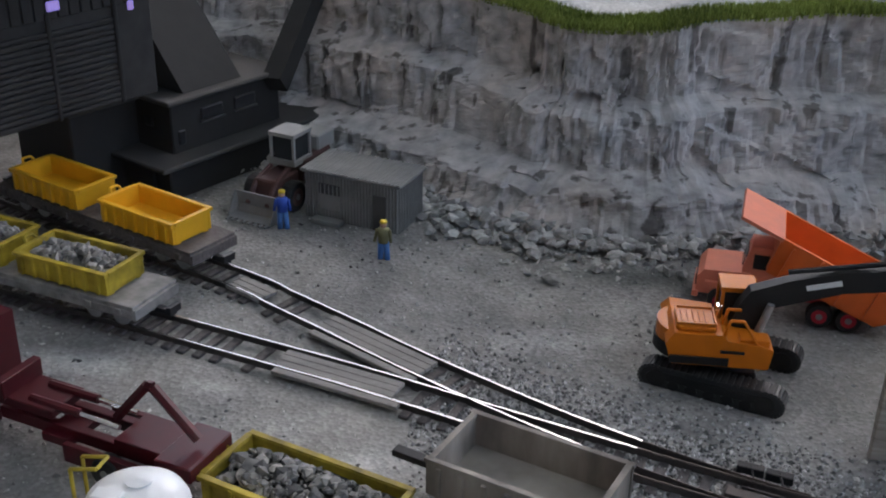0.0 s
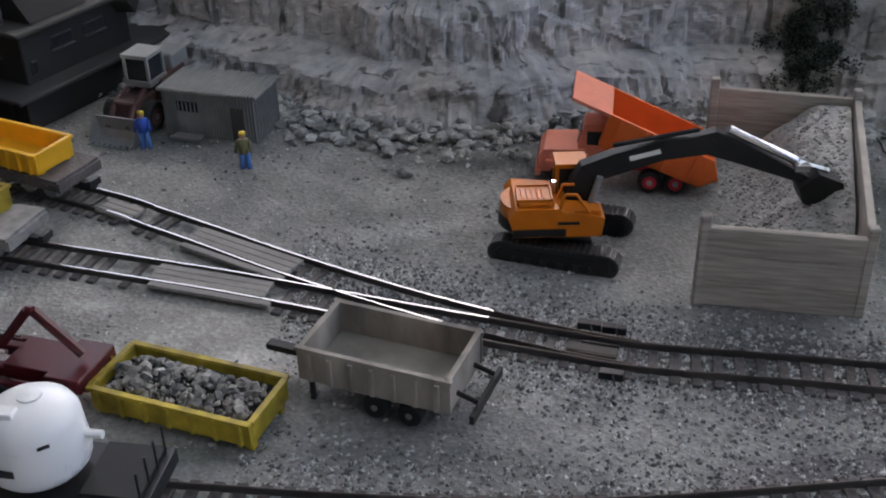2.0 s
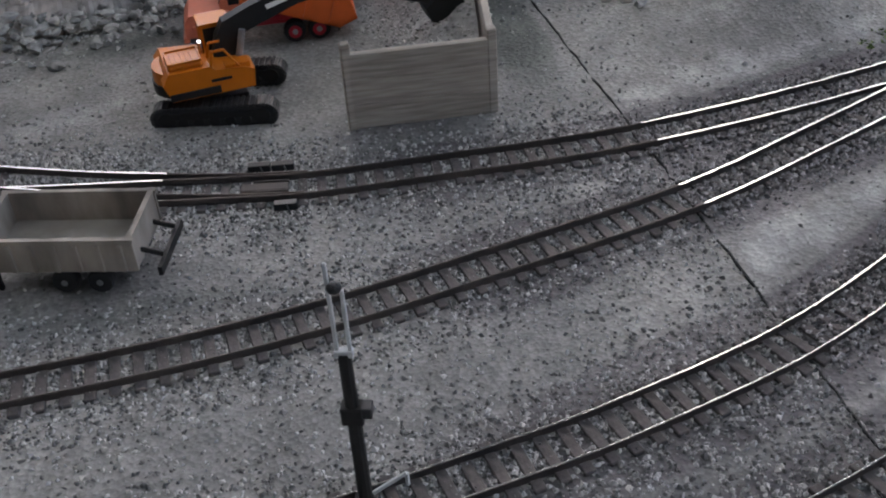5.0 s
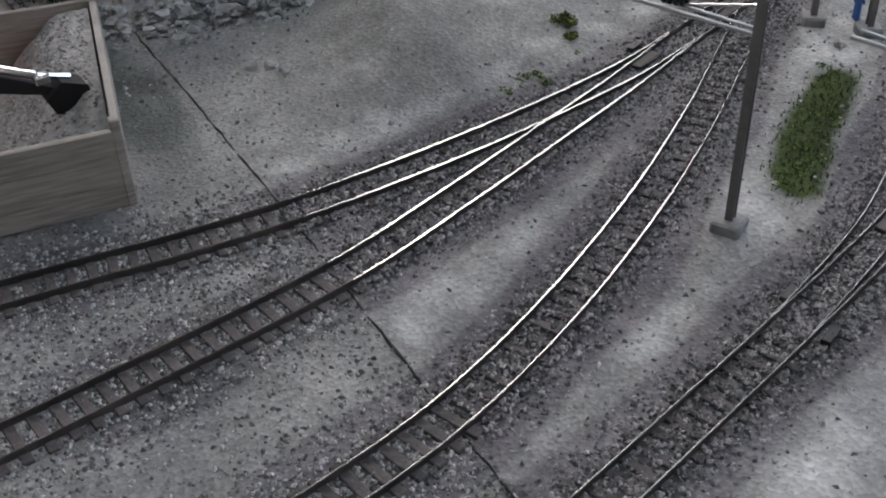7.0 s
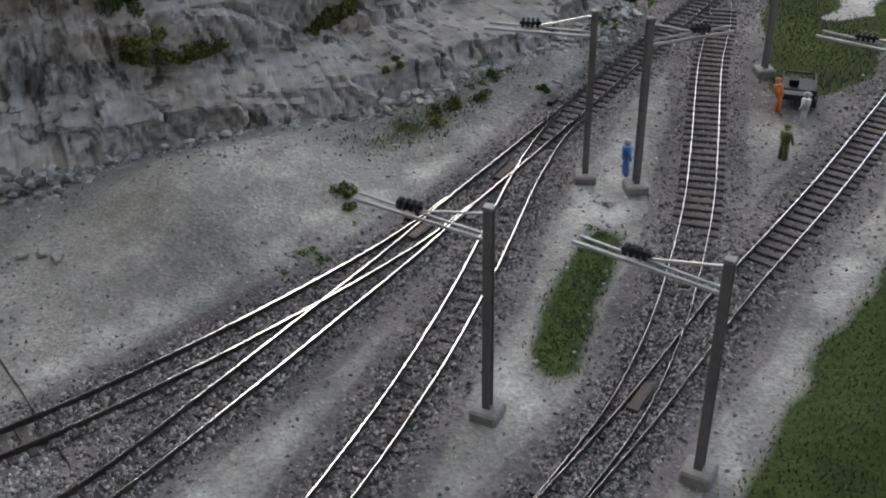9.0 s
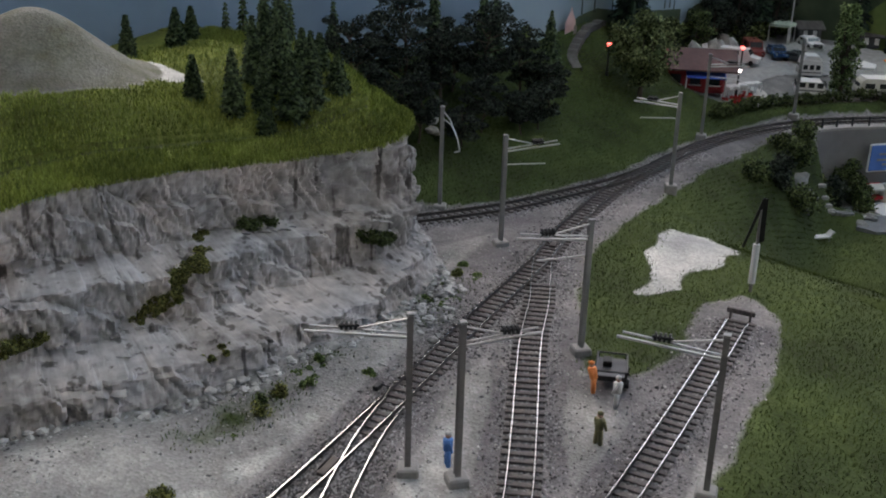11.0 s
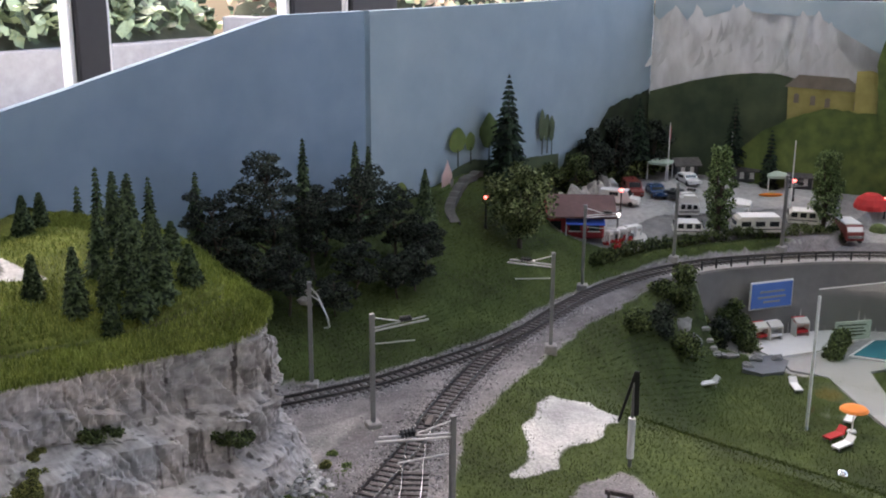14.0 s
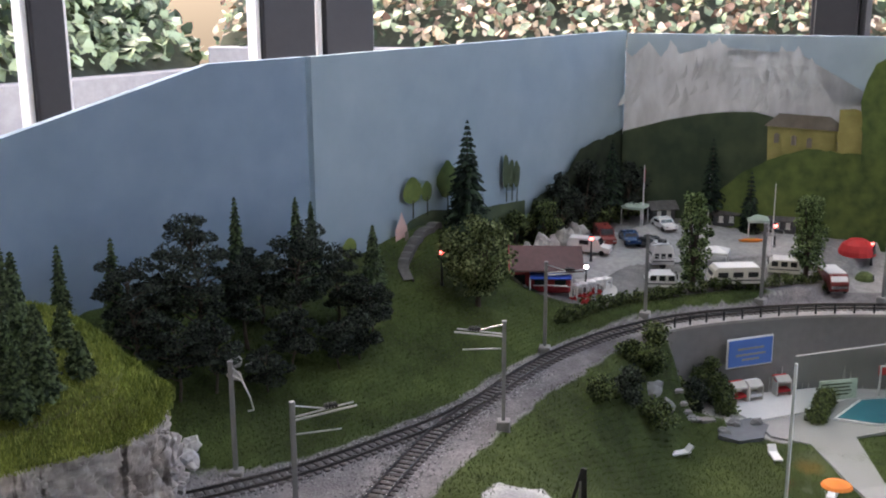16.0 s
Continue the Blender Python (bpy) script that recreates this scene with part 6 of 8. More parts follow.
def conifer(x, y, z, h, r, mat, label, seed, tiers=15, trunk=0.08, dense=10):
    rng = random.Random(seed)
    t = thing("conifer_tree", at(x, y, z - 0.02, rng.uniform(0, 360)), label, "tree", "conifers of the layout")
    part("trunk", Mesh().cyl((0, 0, 0), (0, 0, h * 0.95), 0.018 * h + 0.008, 0.004, 7), BARK, t, "brown trunk")
    me = Mesh()
    for k in range(tiers):
        f = k / (tiers - 1)
        zz = h * (trunk + (1 - trunk) * f)
        rad = r * (1 - f) ** 0.85 * rng.uniform(0.85, 1.1) + 0.012
        n = max(6, int(1.5 * dense * (1 - 0.55 * f)))
        for j in range(n):
            a = 2 * math.pi * (j + rng.random() * 0.7) / n
            rr = rad * rng.uniform(0.75, 1.12)
            d, s = Vector((math.cos(a), math.sin(a), 0)), Vector((-math.sin(a), math.cos(a), 0))
            w = 0.2 * rad + 0.008
            drop = rr * rng.uniform(0.12, 0.4)
            base = Vector((0, 0, zz + h * 0.02))
            mid = base + d * rr * 0.55 + Vector((0, 0, -drop * 0.3))
            tip = base + d * rr + Vector((0, 0, -drop))
            me.add([base, mid + s * w, tip, mid - s * w, mid + Vector((0, 0, h * 0.025))], [(0, 1, 4), (1, 2, 4), (2, 3, 4), (3, 0, 4), (0, 3, 2, 1)])
            for _ in range(5):
                q = base.lerp(tip, rng.uniform(0.4, 1)) + s * rng.uniform(-w, w)
                leaf(me, q, 0.007 + 0.03 * rad, rng)
    part("crown", me, mat, t, "layered needle branches")
    return t


def leafy(name, x, y, z, h, blobs, mat, label, seed, leaves=70, size=0.022, trunk=0.25, group="broadleaf trees", limbs=True):
    """blobs: (dx, dy, dz, radius) clumps that the leaves fill."""
    rng = random.Random(seed)
    t = thing(name, at(x, y, z - 0.015), label, "tree" if limbs else "shrub", group)
    if limbs:
        me = Mesh().cyl((0, 0, 0), (0.01, 0, h * 0.55), 0.028 * h + 0.004, 0.012 * h, 8)
        for bx_, by_, bz_, br in blobs[::2]:
            me.cyl((0.005, 0, h * trunk * rng.uniform(0.8, 1.5)), (bx_, by_, bz_), 0.01 * h + 0.002, 0.003, 5)
        part("trunk", me, BARK, t, "brown forked trunk")
    me = Mesh()
    for bx_, by_, bz_, br in blobs:
        for _ in range(leaves):
            a, b, q = rng.uniform(0, 6.3), rng.uniform(-1, 1), rng.random() ** 0.4
            s = math.sqrt(1 - b * b)
            leaf(me, (bx_ + br * q * s * math.cos(a), by_ + br * q * s * math.sin(a), bz_ + br * q * b * 0.9), size * rng.uniform(0.6, 1.2), rng)
    part("crown" if limbs else "foliage", me, mat, t)
    return t


def blob_set(seed, n, w, z0, z1, r0, r1, column=False):
    rng = random.Random(seed)
    out = []
    for k in range(n):
        f = (k + 0.5) / n
        a = k * 2.4
        zz = z0 + (z1 - z0) * (f if column else rng.random())
        e = math.sin(math.pi * min(1, max(0.08, (zz - z0) / (z1 - z0 + 1e-6)))) if not column else (0.5 + 0.5 * math.sin(math.pi * (0.15 + 0.8 * f)))
        rad = w * e * rng.uniform(0.35, 1.0)
        out.append((rad * math.cos(a), rad * math.sin(a), zz, rng.uniform(r0, r1)))
    return out


def pine(x, y, top, w, seed):
    """A shaggy pine: a crooked trunk, bare limbs and flat, uneven pads of fine needles."""
    rng = random.Random(seed)
    z0 = land_z(x, y)
    h = top - z0
    t = thing("pine_tree", at(x, y, z0 - 0.015, rng.uniform(0, 360)), "dark shaggy pine in the wood above the track", "tree", "pines of the wood")
    lean = [Vector((0.05 * w * math.sin(k * 1.3 + seed), 0.06 * w * math.cos(k * 1.7 + seed), h * 0.94 * k / 5)) for k in range(6)]
    me = Mesh()
    for k in range(5):
        me.cyl(lean[k], lean[k + 1], 0.022 * h * (1 - k * 0.17), 0.022 * h * (0.83 - k * 0.17), 7)
    pads = []
    n = 11 + int(34 * w)
    for k in range(n):
        f = (k + rng.random()) / n
        zz = h * (0.34 + 0.62 * f)
        spread = w * (0.45 + 0.55 * math.sin(math.pi * (0.2 + 0.62 * f)))
        a, rad = k * 2.4 + rng.uniform(-0.4, 0.4), spread * rng.uniform(0.25, 0.85)
        pads.append((rad * math.cos(a), rad * math.sin(a), zz, w * rng.uniform(0.2, 0.42)))
        c = lean[min(4, int(f * 5))]
        me.cyl((c.x, c.y, zz - 0.1 * h), pads[-1][:3], 0.006 * h + 0.002, 0.003, 4)
    part("trunk", me, BARK, t, "grey-brown crooked trunk and limbs")
    crown = Mesh()
    for bx_, by_, bz_, br in pads:
        for _ in range(int(330 * (br / 0.12) ** 1.5) + 70):
            a, q = rng.uniform(0, 6.3), rng.random() ** 0.5
            up = (1 - q * q) * 0.8 * br * rng.uniform(-0.6, 1.0)
            leaf(crown, (bx_ + br * q * math.cos(a), by_ + br * q * math.sin(a), bz_ + up), 0.006 * rng.uniform(0.5, 1.3), rng, 0.4, 2.2)
    part("crown", crown, PINE, t, "flat pads of dark needles")
    return t


# firs on the plateau, and the row before the backdrop
for k, (x, y, h, r) in enumerate(((4.53, 5.6, 0.27, .07), (4.65, 5.35, 0.4, .085), (4.74, 5.14, 0.2, .06), (4.94, 5.54, 0.42, .085), (5.2, 5.58, 0.54, .1), (4.93, 5.13, 0.37, .115), (5.08, 5.13, 0.44, .1), (5.3, 5.14, 0.23, .09), (5.3, 5.9, 0.48, .09), (5.37, 5.4, 0.24, .08), (5.0, 5.36, 0.4, .09), (5.16, 5.32, 0.34, .1), (5.27, 5.72, 0.46, .09), (4.84, 5.3, 0.3, .08))):
    conifer(x, y, plateau_z(x, y), h, r, FIR, "green model fir on the grassy hilltop", 100 + k, 24, 0.03, 14)
for k, (x, top, r) in enumerate(((3.3, 1.5, .07), (4.25, 1.47, .07), (4.7, 1.46, .07), (5.11, 1.47, .08), (5.26, 1.46, .08), (5.51, 1.45, .09), (5.69, 1.55, .11), (6.15, 1.41, .11), (6.53, 1.4, .12))):
    y = 6.7 + 0.04 * math.sin(k * 2.1)
    z = plateau_z(x, y) if x < 5.4 else max(0.62, land_z(x, y))
    conifer(x, y, z, top - z, r, FIR, "slim green fir before the blue backdrop", 130 + k, 26, 0.03, 12)

# the dark wood on the slope behind the tracks
for k, (x, y, top, r) in enumerate(((7.62, 6.62, 1.52, .13), (8.29, 6.66, 1.41, .12), (8.5, 6.7, 1.34, .1), (8.85, 6.32, 1.13, .15))):
    z = land_z(x, y)
    conifer(x, y, z, top - z, r, FIR, "tall green fir in the dark wood", 160 + k, 28, 0.06, 13)
for k, (x, y, top, w) in enumerate(((7.02, 6.36, 1.54, 0.36), (6.45, 6.34, 1.34, 0.27), (7.42, 6.32, 1.24, 0.28), (7.95, 6.28, 1.27, 0.34), (8.3, 6.2, 1.04, 0.22), (8.5, 6.02, 0.76, 0.24), (7.6, 5.98, 0.76, 0.24), (7.95, 5.86, 0.62, 0.22), (6.9, 6.02, 0.86, 0.24), (8.2, 5.86, 0.64, 0.2), (6.6, 6.06, 0.92, 0.24), (7.75, 6.5, 1.1, 0.24), (7.25, 5.9, 0.55, 0.2), (6.75, 6.5, 1.2, 0.24))):
    pine(x, y, top, w, 200 + k)

conifer(10.52, 6.62, land_z(10.52, 6.62) - 0.02, 1.2, 0.29, SPRUCE, "tall dark spruce with drooping tiers", 300, 22, 0.06, 16)
conifer(13.3, 6.66, land_z(13.3, 6.6), 0.98, 0.18, SPRUCE, "tall dark spruce behind the campsite", 301, 18, 0.3, 13)
conifer(14.05, 5.75, 0.35, 0.95, 0.17, SPRUCE, "dark spruce behind the campsite", 302, 16, 0.2, 12)
conifer(14.15, 5.3, 0.2, 0.75, 0.15, SPRUCE, "dark spruce behind the campsite", 303, 15, 0.1, 12)
leafy("chestnut_tree", 9.84, 5.95, land_z(9.84, 5.95), 0.82, blob_set(310, 56, 0.36, 0.2, 0.82, 0.085, 0.13), BROADLEAF, "round full chestnut tree with pale green leaves", 310, 150, 0.013)
for k, (x, y, h, w) in enumerate(((12.05, 4.93, 1.08, 0.15), (13.15, 4.2, 0.95, 0.15))):
    leafy("poplar_tree", x, y, land_z(x, y), h, blob_set(320 + k, 34, w, 0.12, h - 0.08, 0.05, 0.085, True), POPLAR, "tall slim poplar beside the caravans", 320 + k, 150, 0.011, 0.2)
for k, (x, y, h, w) in enumerate(((11.15, 6.72, 0.55, 0.22), (11.5, 6.75, 0.62, 0.2), (11.95, 6.7, 0.7, 0.2), (12.35, 6.72, 0.9, 0.22), (12.8, 6.7, 1.0, 0.28), (13.6, 6.6, 0.8, 0.3), (13.0, 6.75, 0.75, 0.26))):
    leafy("background_tree", x, y, land_z(x, y), h * 0.85, blob_set(340 + k, 22, w, h * 0.15, h * 0.85, 0.06, 0.1), SHRUB if k < 3 else PINE, "dark leafy tree before the painted hills", 340 + k, 140, 0.013)
for k, (x, y, w, h, mt) in enumerate(((9.86, 4.36, 0.13, 0.26, PINE), (10.07, 4.23, 0.2, 0.2, SHRUB), (9.55, 4.44, 0.1, 0.12, SHRUB), (11.05, 4.56, 0.16, 0.3, BROADLEAF), (11.3, 4.5, 0.17, 0.45, SHRUB), (11.45, 4.38, 0.13, 0.4, SHRUB), (11.4, 4.24, 0.1, 0.24, SHRUB), (11.27, 4.13, 0.08, 0.14, SHRUB), (10.75, 4.62, 0.14, 0.12, SHRUB), (10.35, 4.62, 0.14, 0.1, SHRUB), (11.15, 4.4, 0.12, 0.3, PINE), (10.5, 4.5, 0.12, 0.2, SHRUB), (11.62, 3.4, 0.07, 0.12, SHRUB), (11.78, 3.44, 0.07, 0.14, SHRUB), (11.95, 3.47, 0.07, 0.16, SHRUB), (12.1, 3.5, 0.06, 0.16, SHRUB), (12.1, 2.7, 0.2, 0.14, SHRUB))):
    leafy("shrub", x, y, land_z(x, y), h, blob_set(400 + k, 14, w, 0.02, h * 1.05, 0.06, 0.1), mt, "leafy green shrub on the bank above the pool", 400 + k, 120, 0.011, 0.2, "shrubs", False)
for k in range(26):
    f = k / 25
    x, y = 10.45 + 2.7 * f, 5.33 - 0.35 * f - 1.15 * f * f + 0.12
    leafy("hedge_bush", x, y, land_z(x, y), 0.14, blob_set(430 + k, 5, 0.07, 0.03, 0.12, 0.04, 0.06), SHRUB, "low green hedge bush along the railway", 430 + k, 80, 0.009, 0.2, "hedge bushes", False)
for k, (x, y, s, mt) in enumerate(((3.66, 3.78, 0.09, MOSS), (3.84, 3.85, 0.08, MOSS), (4.0, 3.82, 0.07, MEADOW), (3.72, 3.86, 0.07, SHRUB), (5.85, 4.5, 0.07, MEADOW), (5.7, 4.4, 0.06, MOSS), (2.9, 3.44, 0.07, MOSS), (2.86, 3.35, 0.05, MOSS), (4.2, 4.0, 0.05, MEADOW), (4.35, 3.75, 0.05, MEADOW), (5.2, 4.2, 0.08, MEADOW), (5.55, 4.38, 0.07, MEADOW))):
    leafy("tuft", x, y, land_z(x, y), s, blob_set(470 + k, 4, s * 0.6, 0.01, s * 0.7, s * 0.3, s * 0.5), mt, "small clump of green foam foliage on gravel", 470 + k, 190, 0.0048, 0.2, "tufts", False)


for k in range(26):
    f, r_ = k / 25, random.Random(800 + k)
    x, y = 2.85 + 0.78 * f + r_.uniform(-0.06, 0.06), 2.06 + 0.5 * f + r_.uniform(-0.06, 0.06)
    leafy("tuft", x, y, land_z(x, y), 0.03, blob_set(800 + k, 5, 0.05, 0.0, 0.008, 0.012, 0.022), MEADOW, "low green foam tuft between the tracks", 800 + k, 120, 0.004, 0.2, "tufts", False)
for k in range(30):
    r_ = random.Random(850 + k)
    f = r_.random()
    cx_, cy_ = ((2.2 + 0.75 * f, 3.08 + 0.22 * f), (3.3 + 0.9 * f, 3.75 + 0.2 * f), (5.2 + 0.7 * f, 4.15 + 0.2 * f))[k % 3]
    x, y = cx_ + r_.uniform(-0.06, 0.06), cy_ + r_.uniform(-0.06, 0.06)
    leafy("tuft", x, y, land_z(x, y), 0.03, blob_set(850 + k, 4, 0.035, 0.0, 0.012, 0.012, 0.024), MEADOW, "low green foam tuft on the gravel", 850 + k, 90, 0.0045, 0.2, "tufts", False)


_cv = np.array(CLIFF_V)


def cliff_bush(x, y, z, s, mat, seed, label):
    y = CLIFF_V[int(np.argmin((_cv[:, 0] - x) ** 2 + (_cv[:, 2] - z) ** 2))][1] + 0.01
    leafy("cliff_bush", x, y, z, s, blob_set(seed, 12, s, -0.03, s * 0.35, s * 0.25, s * 0.45), mat, label, seed, 220, 0.0058, 0.2, "bushes on the rock", False)


for k, (x, z, s, mt) in enumerate(((3.5, 0.3, .07, MOSS), (3.55, 0.33, .08, MOSS), (3.6, 0.37, .08, MOSS), (3.66, 0.4, .08, MOSS), (3.72, 0.44, .085, MOSS), (3.78, 0.47, .085, MOSS), (3.85, 0.5, .085, MOSS), (3.92, 0.52, .08, MOSS), (4.0, 0.54, .07, MOSS), (4.07, 0.56, .06, MOSS), (2.56, 0.34, .1, MOSS), (2.68, 0.34, .09, MOSS), (2.78, 0.34, .08, MOSS), (2.88, 0.33, .08, MOSS), (2.98, 0.34, .06, MOSS), (2.58, 0.45, .12, MOSS), (2.56, 0.58, .13, SHRUB), (2.62, 0.7, .12, SHRUB), (4.28, 0.57, .09, SHRUB), (4.35, 0.55, .11, SHRUB), (4.43, 0.55, .09, SHRUB), (4.98, 0.42, .09, SHRUB), (5.06, 0.39, .09, SHRUB), (5.14, 0.37, .07, SHRUB), (3.64, 0.17, .05, MOSS), (3.75, 0.18, .05, MOSS), (1.08, 0.1, .17, PINE), (1.12, 0.2, .17, PINE), (1.1, 0.3, .17, PINE), (1.14, 0.42, .17, PINE), (1.12, 0.54, .17, PINE), (1.15, 0.66, .17, PINE), (1.2, 0.16, .17, PINE), (1.22, 0.34, .17, PINE))):
    cliff_bush(x, 0, z, s, mt, 500 + k, "green and yellow foliage growing on the rock")


def grass_stuff():
    rng = random.Random(9)
    gx, gy, z, g = LAND[0], LAND[1], LAND[2], LAND[3]
    ny, nx = gx.shape
    me = Mesh()

    def blade(x, y, zz, h):
        a = rng.uniform(0, 6.3)
        w = 0.0034
        dx, dy = math.cos(a) * w, math.sin(a) * w
        lx, ly = rng.uniform(-1, 1) * h * 0.5, rng.uniform(-1, 1) * h * 0.5
        n = len(me.v)
        me.v += [(x - dx, y - dy, zz - 0.005), (x + dx, y + dy, zz - 0.005), (x + lx, y + ly, zz + h)]
        me.f.append((n, n + 1, n + 2))
    idx = np.argwhere(g > 0.3)
    for j, i in idx:
        x, y = gx[j, i], gy[j, i]
        if x > 12.5 or y > 7 or (y < 0.3 and x > 4):
            continue
        near = 7 if x < 8 else 5
        if x < 2.0 and y > 2.5:
            continue
        for _ in range(near if g[j, i] > 0.8 else int(2 + 5 * g[j, i])):
            blade(x + rng.uniform(-0.024, 0.024), y + rng.uniform(-0.024, 0.024), z[j, i], rng.uniform(0.008, 0.024))
    solo("grass", me, GRASS, "short static grass fibres on the slopes", "grass", kind="stuff")
    me.v, me.f = [], []
    for p, mk in zip(PLATEAU_V, PLATEAU_MASK):
        if mk[0] < 0.5 or p[1] > 6.8:
            continue
        lip = p[1] < 5.7
        for _ in range(9 if lip else 5):
            blade(p[0] + rng.uniform(-0.03, 0.03), p[1] + rng.uniform(-0.03, 0.03), p[2], rng.uniform(0.012, 0.034))
    solo("plateau_grass", me, HILLGRASS, "green grass fringe along the quarry rim", "grass", kind="stuff")


grass_stuff()


# ---------------------------------------------------------------- loose stone
def scatter(name, n, pick, size, mat, label, seed, flat=0.75, power=2.0):
    rng = random.Random(seed)
    me = Mesh()
    small = [(0, 0, 1), (1, 0, 0), (0, 1, 0), (-1, 0, 0), (0, -1, 0), (0, 0, -1)]
    tri = [(0, 1, 2), (0, 2, 3), (0, 3, 4), (0, 4, 1), (5, 2, 1), (5, 3, 2), (5, 4, 3), (5, 1, 4)]
    for _ in range(n):
        x, y, z = pick(rng)
        if x is None:
            continue
        r = size[0] + (size[1] - size[0]) * rng.random() ** power
        if r > 0.034:
            me.rock((x, y, z + r * 0.3), r, rng, flat)
        else:
            k = [rng.uniform(0.6, 1.3) * r for _ in range(3)]
            a = rng.uniform(0, 6.3)
            c, s = math.cos(a), math.sin(a)
            pts = []
            for p in small:
                px, py, pz = p[0] * k[0] + rng.uniform(-.3, .3) * r, p[1] * k[1] + rng.uniform(-.3, .3) * r, p[2] * k[2] * flat + rng.uniform(-.2, .2) * r
                pts.append((x + px * c - py * s, y + px * s + py * c, z + r * 0.2 + pz))
            me.add(pts, tri)
    return solo(name, me, mat, label, "loose stone", kind="stuff")


def on_yard(rng):
    x, y = rng.uniform(-3, 6.4), rng.uniform(0.9, 4.75)
    j = int((y - LAND[1][0, 0]) / 0.045)
    i = int((x - LAND[0][0, 0]) / 0.045)
    if LAND[3][j, i] > 0.7 or LAND[4][j, i] < 0.11 or noise.noise((x * 1.7, y * 1.7, 4)) < rng.uniform(-0.6, 0.25):
        return None, None, None
    return x, y, LAND[2][j, i]


def track_ballast(name, x_lo, x_hi, n, sit, spread, mat, label, seed):
    """Stone chips between the rails and down the shoulders of the tracks, as one sheet of small stones."""
    rs = np.random.default_rng(seed)
    ends = [(a, b) for line in LINES for a, b in zip(line, line[1:])]
    ends = [e for e in ends if e[1][0] > x_lo and e[0][0] < x_hi]
    size = np.array([math.hypot(b[0] - a[0], b[1] - a[1]) for a, b in ends])
    pick = rs.choice(len(ends), n, p=size / size.sum())
    A, B = np.array([e[0] for e in ends])[pick], np.array([e[1] for e in ends])[pick]
    D = (B - A) / size[pick][:, None]
    f = rs.random(n)[:, None]
    off = np.where(rs.random(n) < 0.38, rs.uniform(-0.055, 0.055, n), rs.choice((-1, 1), n) * (0.068 + np.abs(rs.normal(0, spread, n))))
    P = A + (B - A) * f + np.stack([D[:, 1], -D[:, 0]], 1) * off[:, None]
    dist = np.min([line_distance(k, P[:, 0], P[:, 1])[0] for k in LINES], axis=0)
    i = np.clip(np.rint((P[:, 0] - LAND[0][0, 0]) / (LAND[0][0, 1] - LAND[0][0, 0])).astype(int), 0, LAND[0].shape[1] - 1)
    j = np.clip(np.rint((P[:, 1] - LAND[1][0, 0]) / (LAND[1][1, 0] - LAND[1][0, 0])).astype(int), 0, LAND[0].shape[0] - 1)
    keep = (P[:, 0] > x_lo) & (P[:, 0] < x_hi) & ((dist < 0.056) | (dist > 0.069)) & (LAND[3][j, i] < 0.6)
    P, dist, i, j = P[keep], dist[keep], i[keep], j[keep]
    m = len(P)
    r = 0.004 + 0.006 * rs.random(m) ** 1.5
    z = np.where(dist < 0.11, sit, LAND[2][j, i]) + 0.2 * r
    base = np.array([(0, 0, 1), (1, 0, 0), (0, 1, 0), (-1, 0, 0), (0, -1, 0), (0, 0, -1)], float)
    v = (base[None] * rs.uniform(0.6, 1.3, (m, 1, 3)) + rs.uniform(-0.3, 0.3, (m, 6, 3))) * r[:, None, None]
    a = rs.uniform(0, 6.3, m)[:, None]
    v = np.stack([v[..., 0] * np.cos(a) - v[..., 1] * np.sin(a), v[..., 0] * np.sin(a) + v[..., 1] * np.cos(a), v[..., 2] * 0.85], -1)
    v += np.concatenate([P, z[:, None]], 1)[:, None]
    tri = np.array([(0, 1, 2), (0, 2, 3), (0, 3, 4), (0, 4, 1), (5, 2, 1), (5, 3, 2), (5, 4, 3), (5, 1, 4)])
    me = Mesh()
    me.v, me.f = v.reshape(-1, 3).tolist(), (tri[None] + 6 * np.arange(m)[:, None, None]).reshape(-1, 3).tolist()
    return solo(name, me, mat, label, "loose stone", kind="stuff")


_foot = curve_points(CLIFF_FOOT, 0.05)


def at_foot(rng):
    p = _foot[rng.randrange(40, len(_foot) - 30)]
    off = abs(rng.gauss(0, 0.13))
    x, y = p.x + rng.uniform(-0.05, 0.05), p.y - off - 0.05
    if x > 5.6:
        return None, None, None
    return x, y, -0.03 + max(0, 0.14 - off) * 0.7 * (0.6 + 0.4 * noise.noise((x * 2, 0, 0)))


ROCK_CHIPS = material("broken_cliff_stone", (0.27, 0.267, 0.26), 0.92, vary=0.3, size=120, bump=0.5, tint=(0.42, 0.415, 0.4), island=0.3, spec=0.15)
scatter("gravel", 26000, on_yard, (0.003, 0.012), RUBBLE, "loose grey gravel over the quarry floor", 21, 0.8, 3.0)
scatter("dark_pebbles", 1300, on_yard, (0.004, 0.013), LOAD, "dark stone chips strewn over the quarry floor", 27, 0.7, 2.5)
track_ballast("ballast", 1.31, 3.9, 40000, -0.0255, 0.055, BALLAST, "dark purple-grey ballast chips along the tracks", 22)
track_ballast("valley_ballast", 3.9, 9.5, 30000, -0.036, 0.07, BALLAST, "grey ballast chips along the valley tracks", 26)
track_ballast("pale_ballast", -1.0, 1.31, 46000, -0.032, 0.13, PALE_BALLAST, "pale grey ballast chips along the tracks", 24)
scatter("rubble", 6000, at_foot, (0.007, 0.05), ROCK_CHIPS, "broken rock piled along the quarry face", 23, 0.6, 4.0)
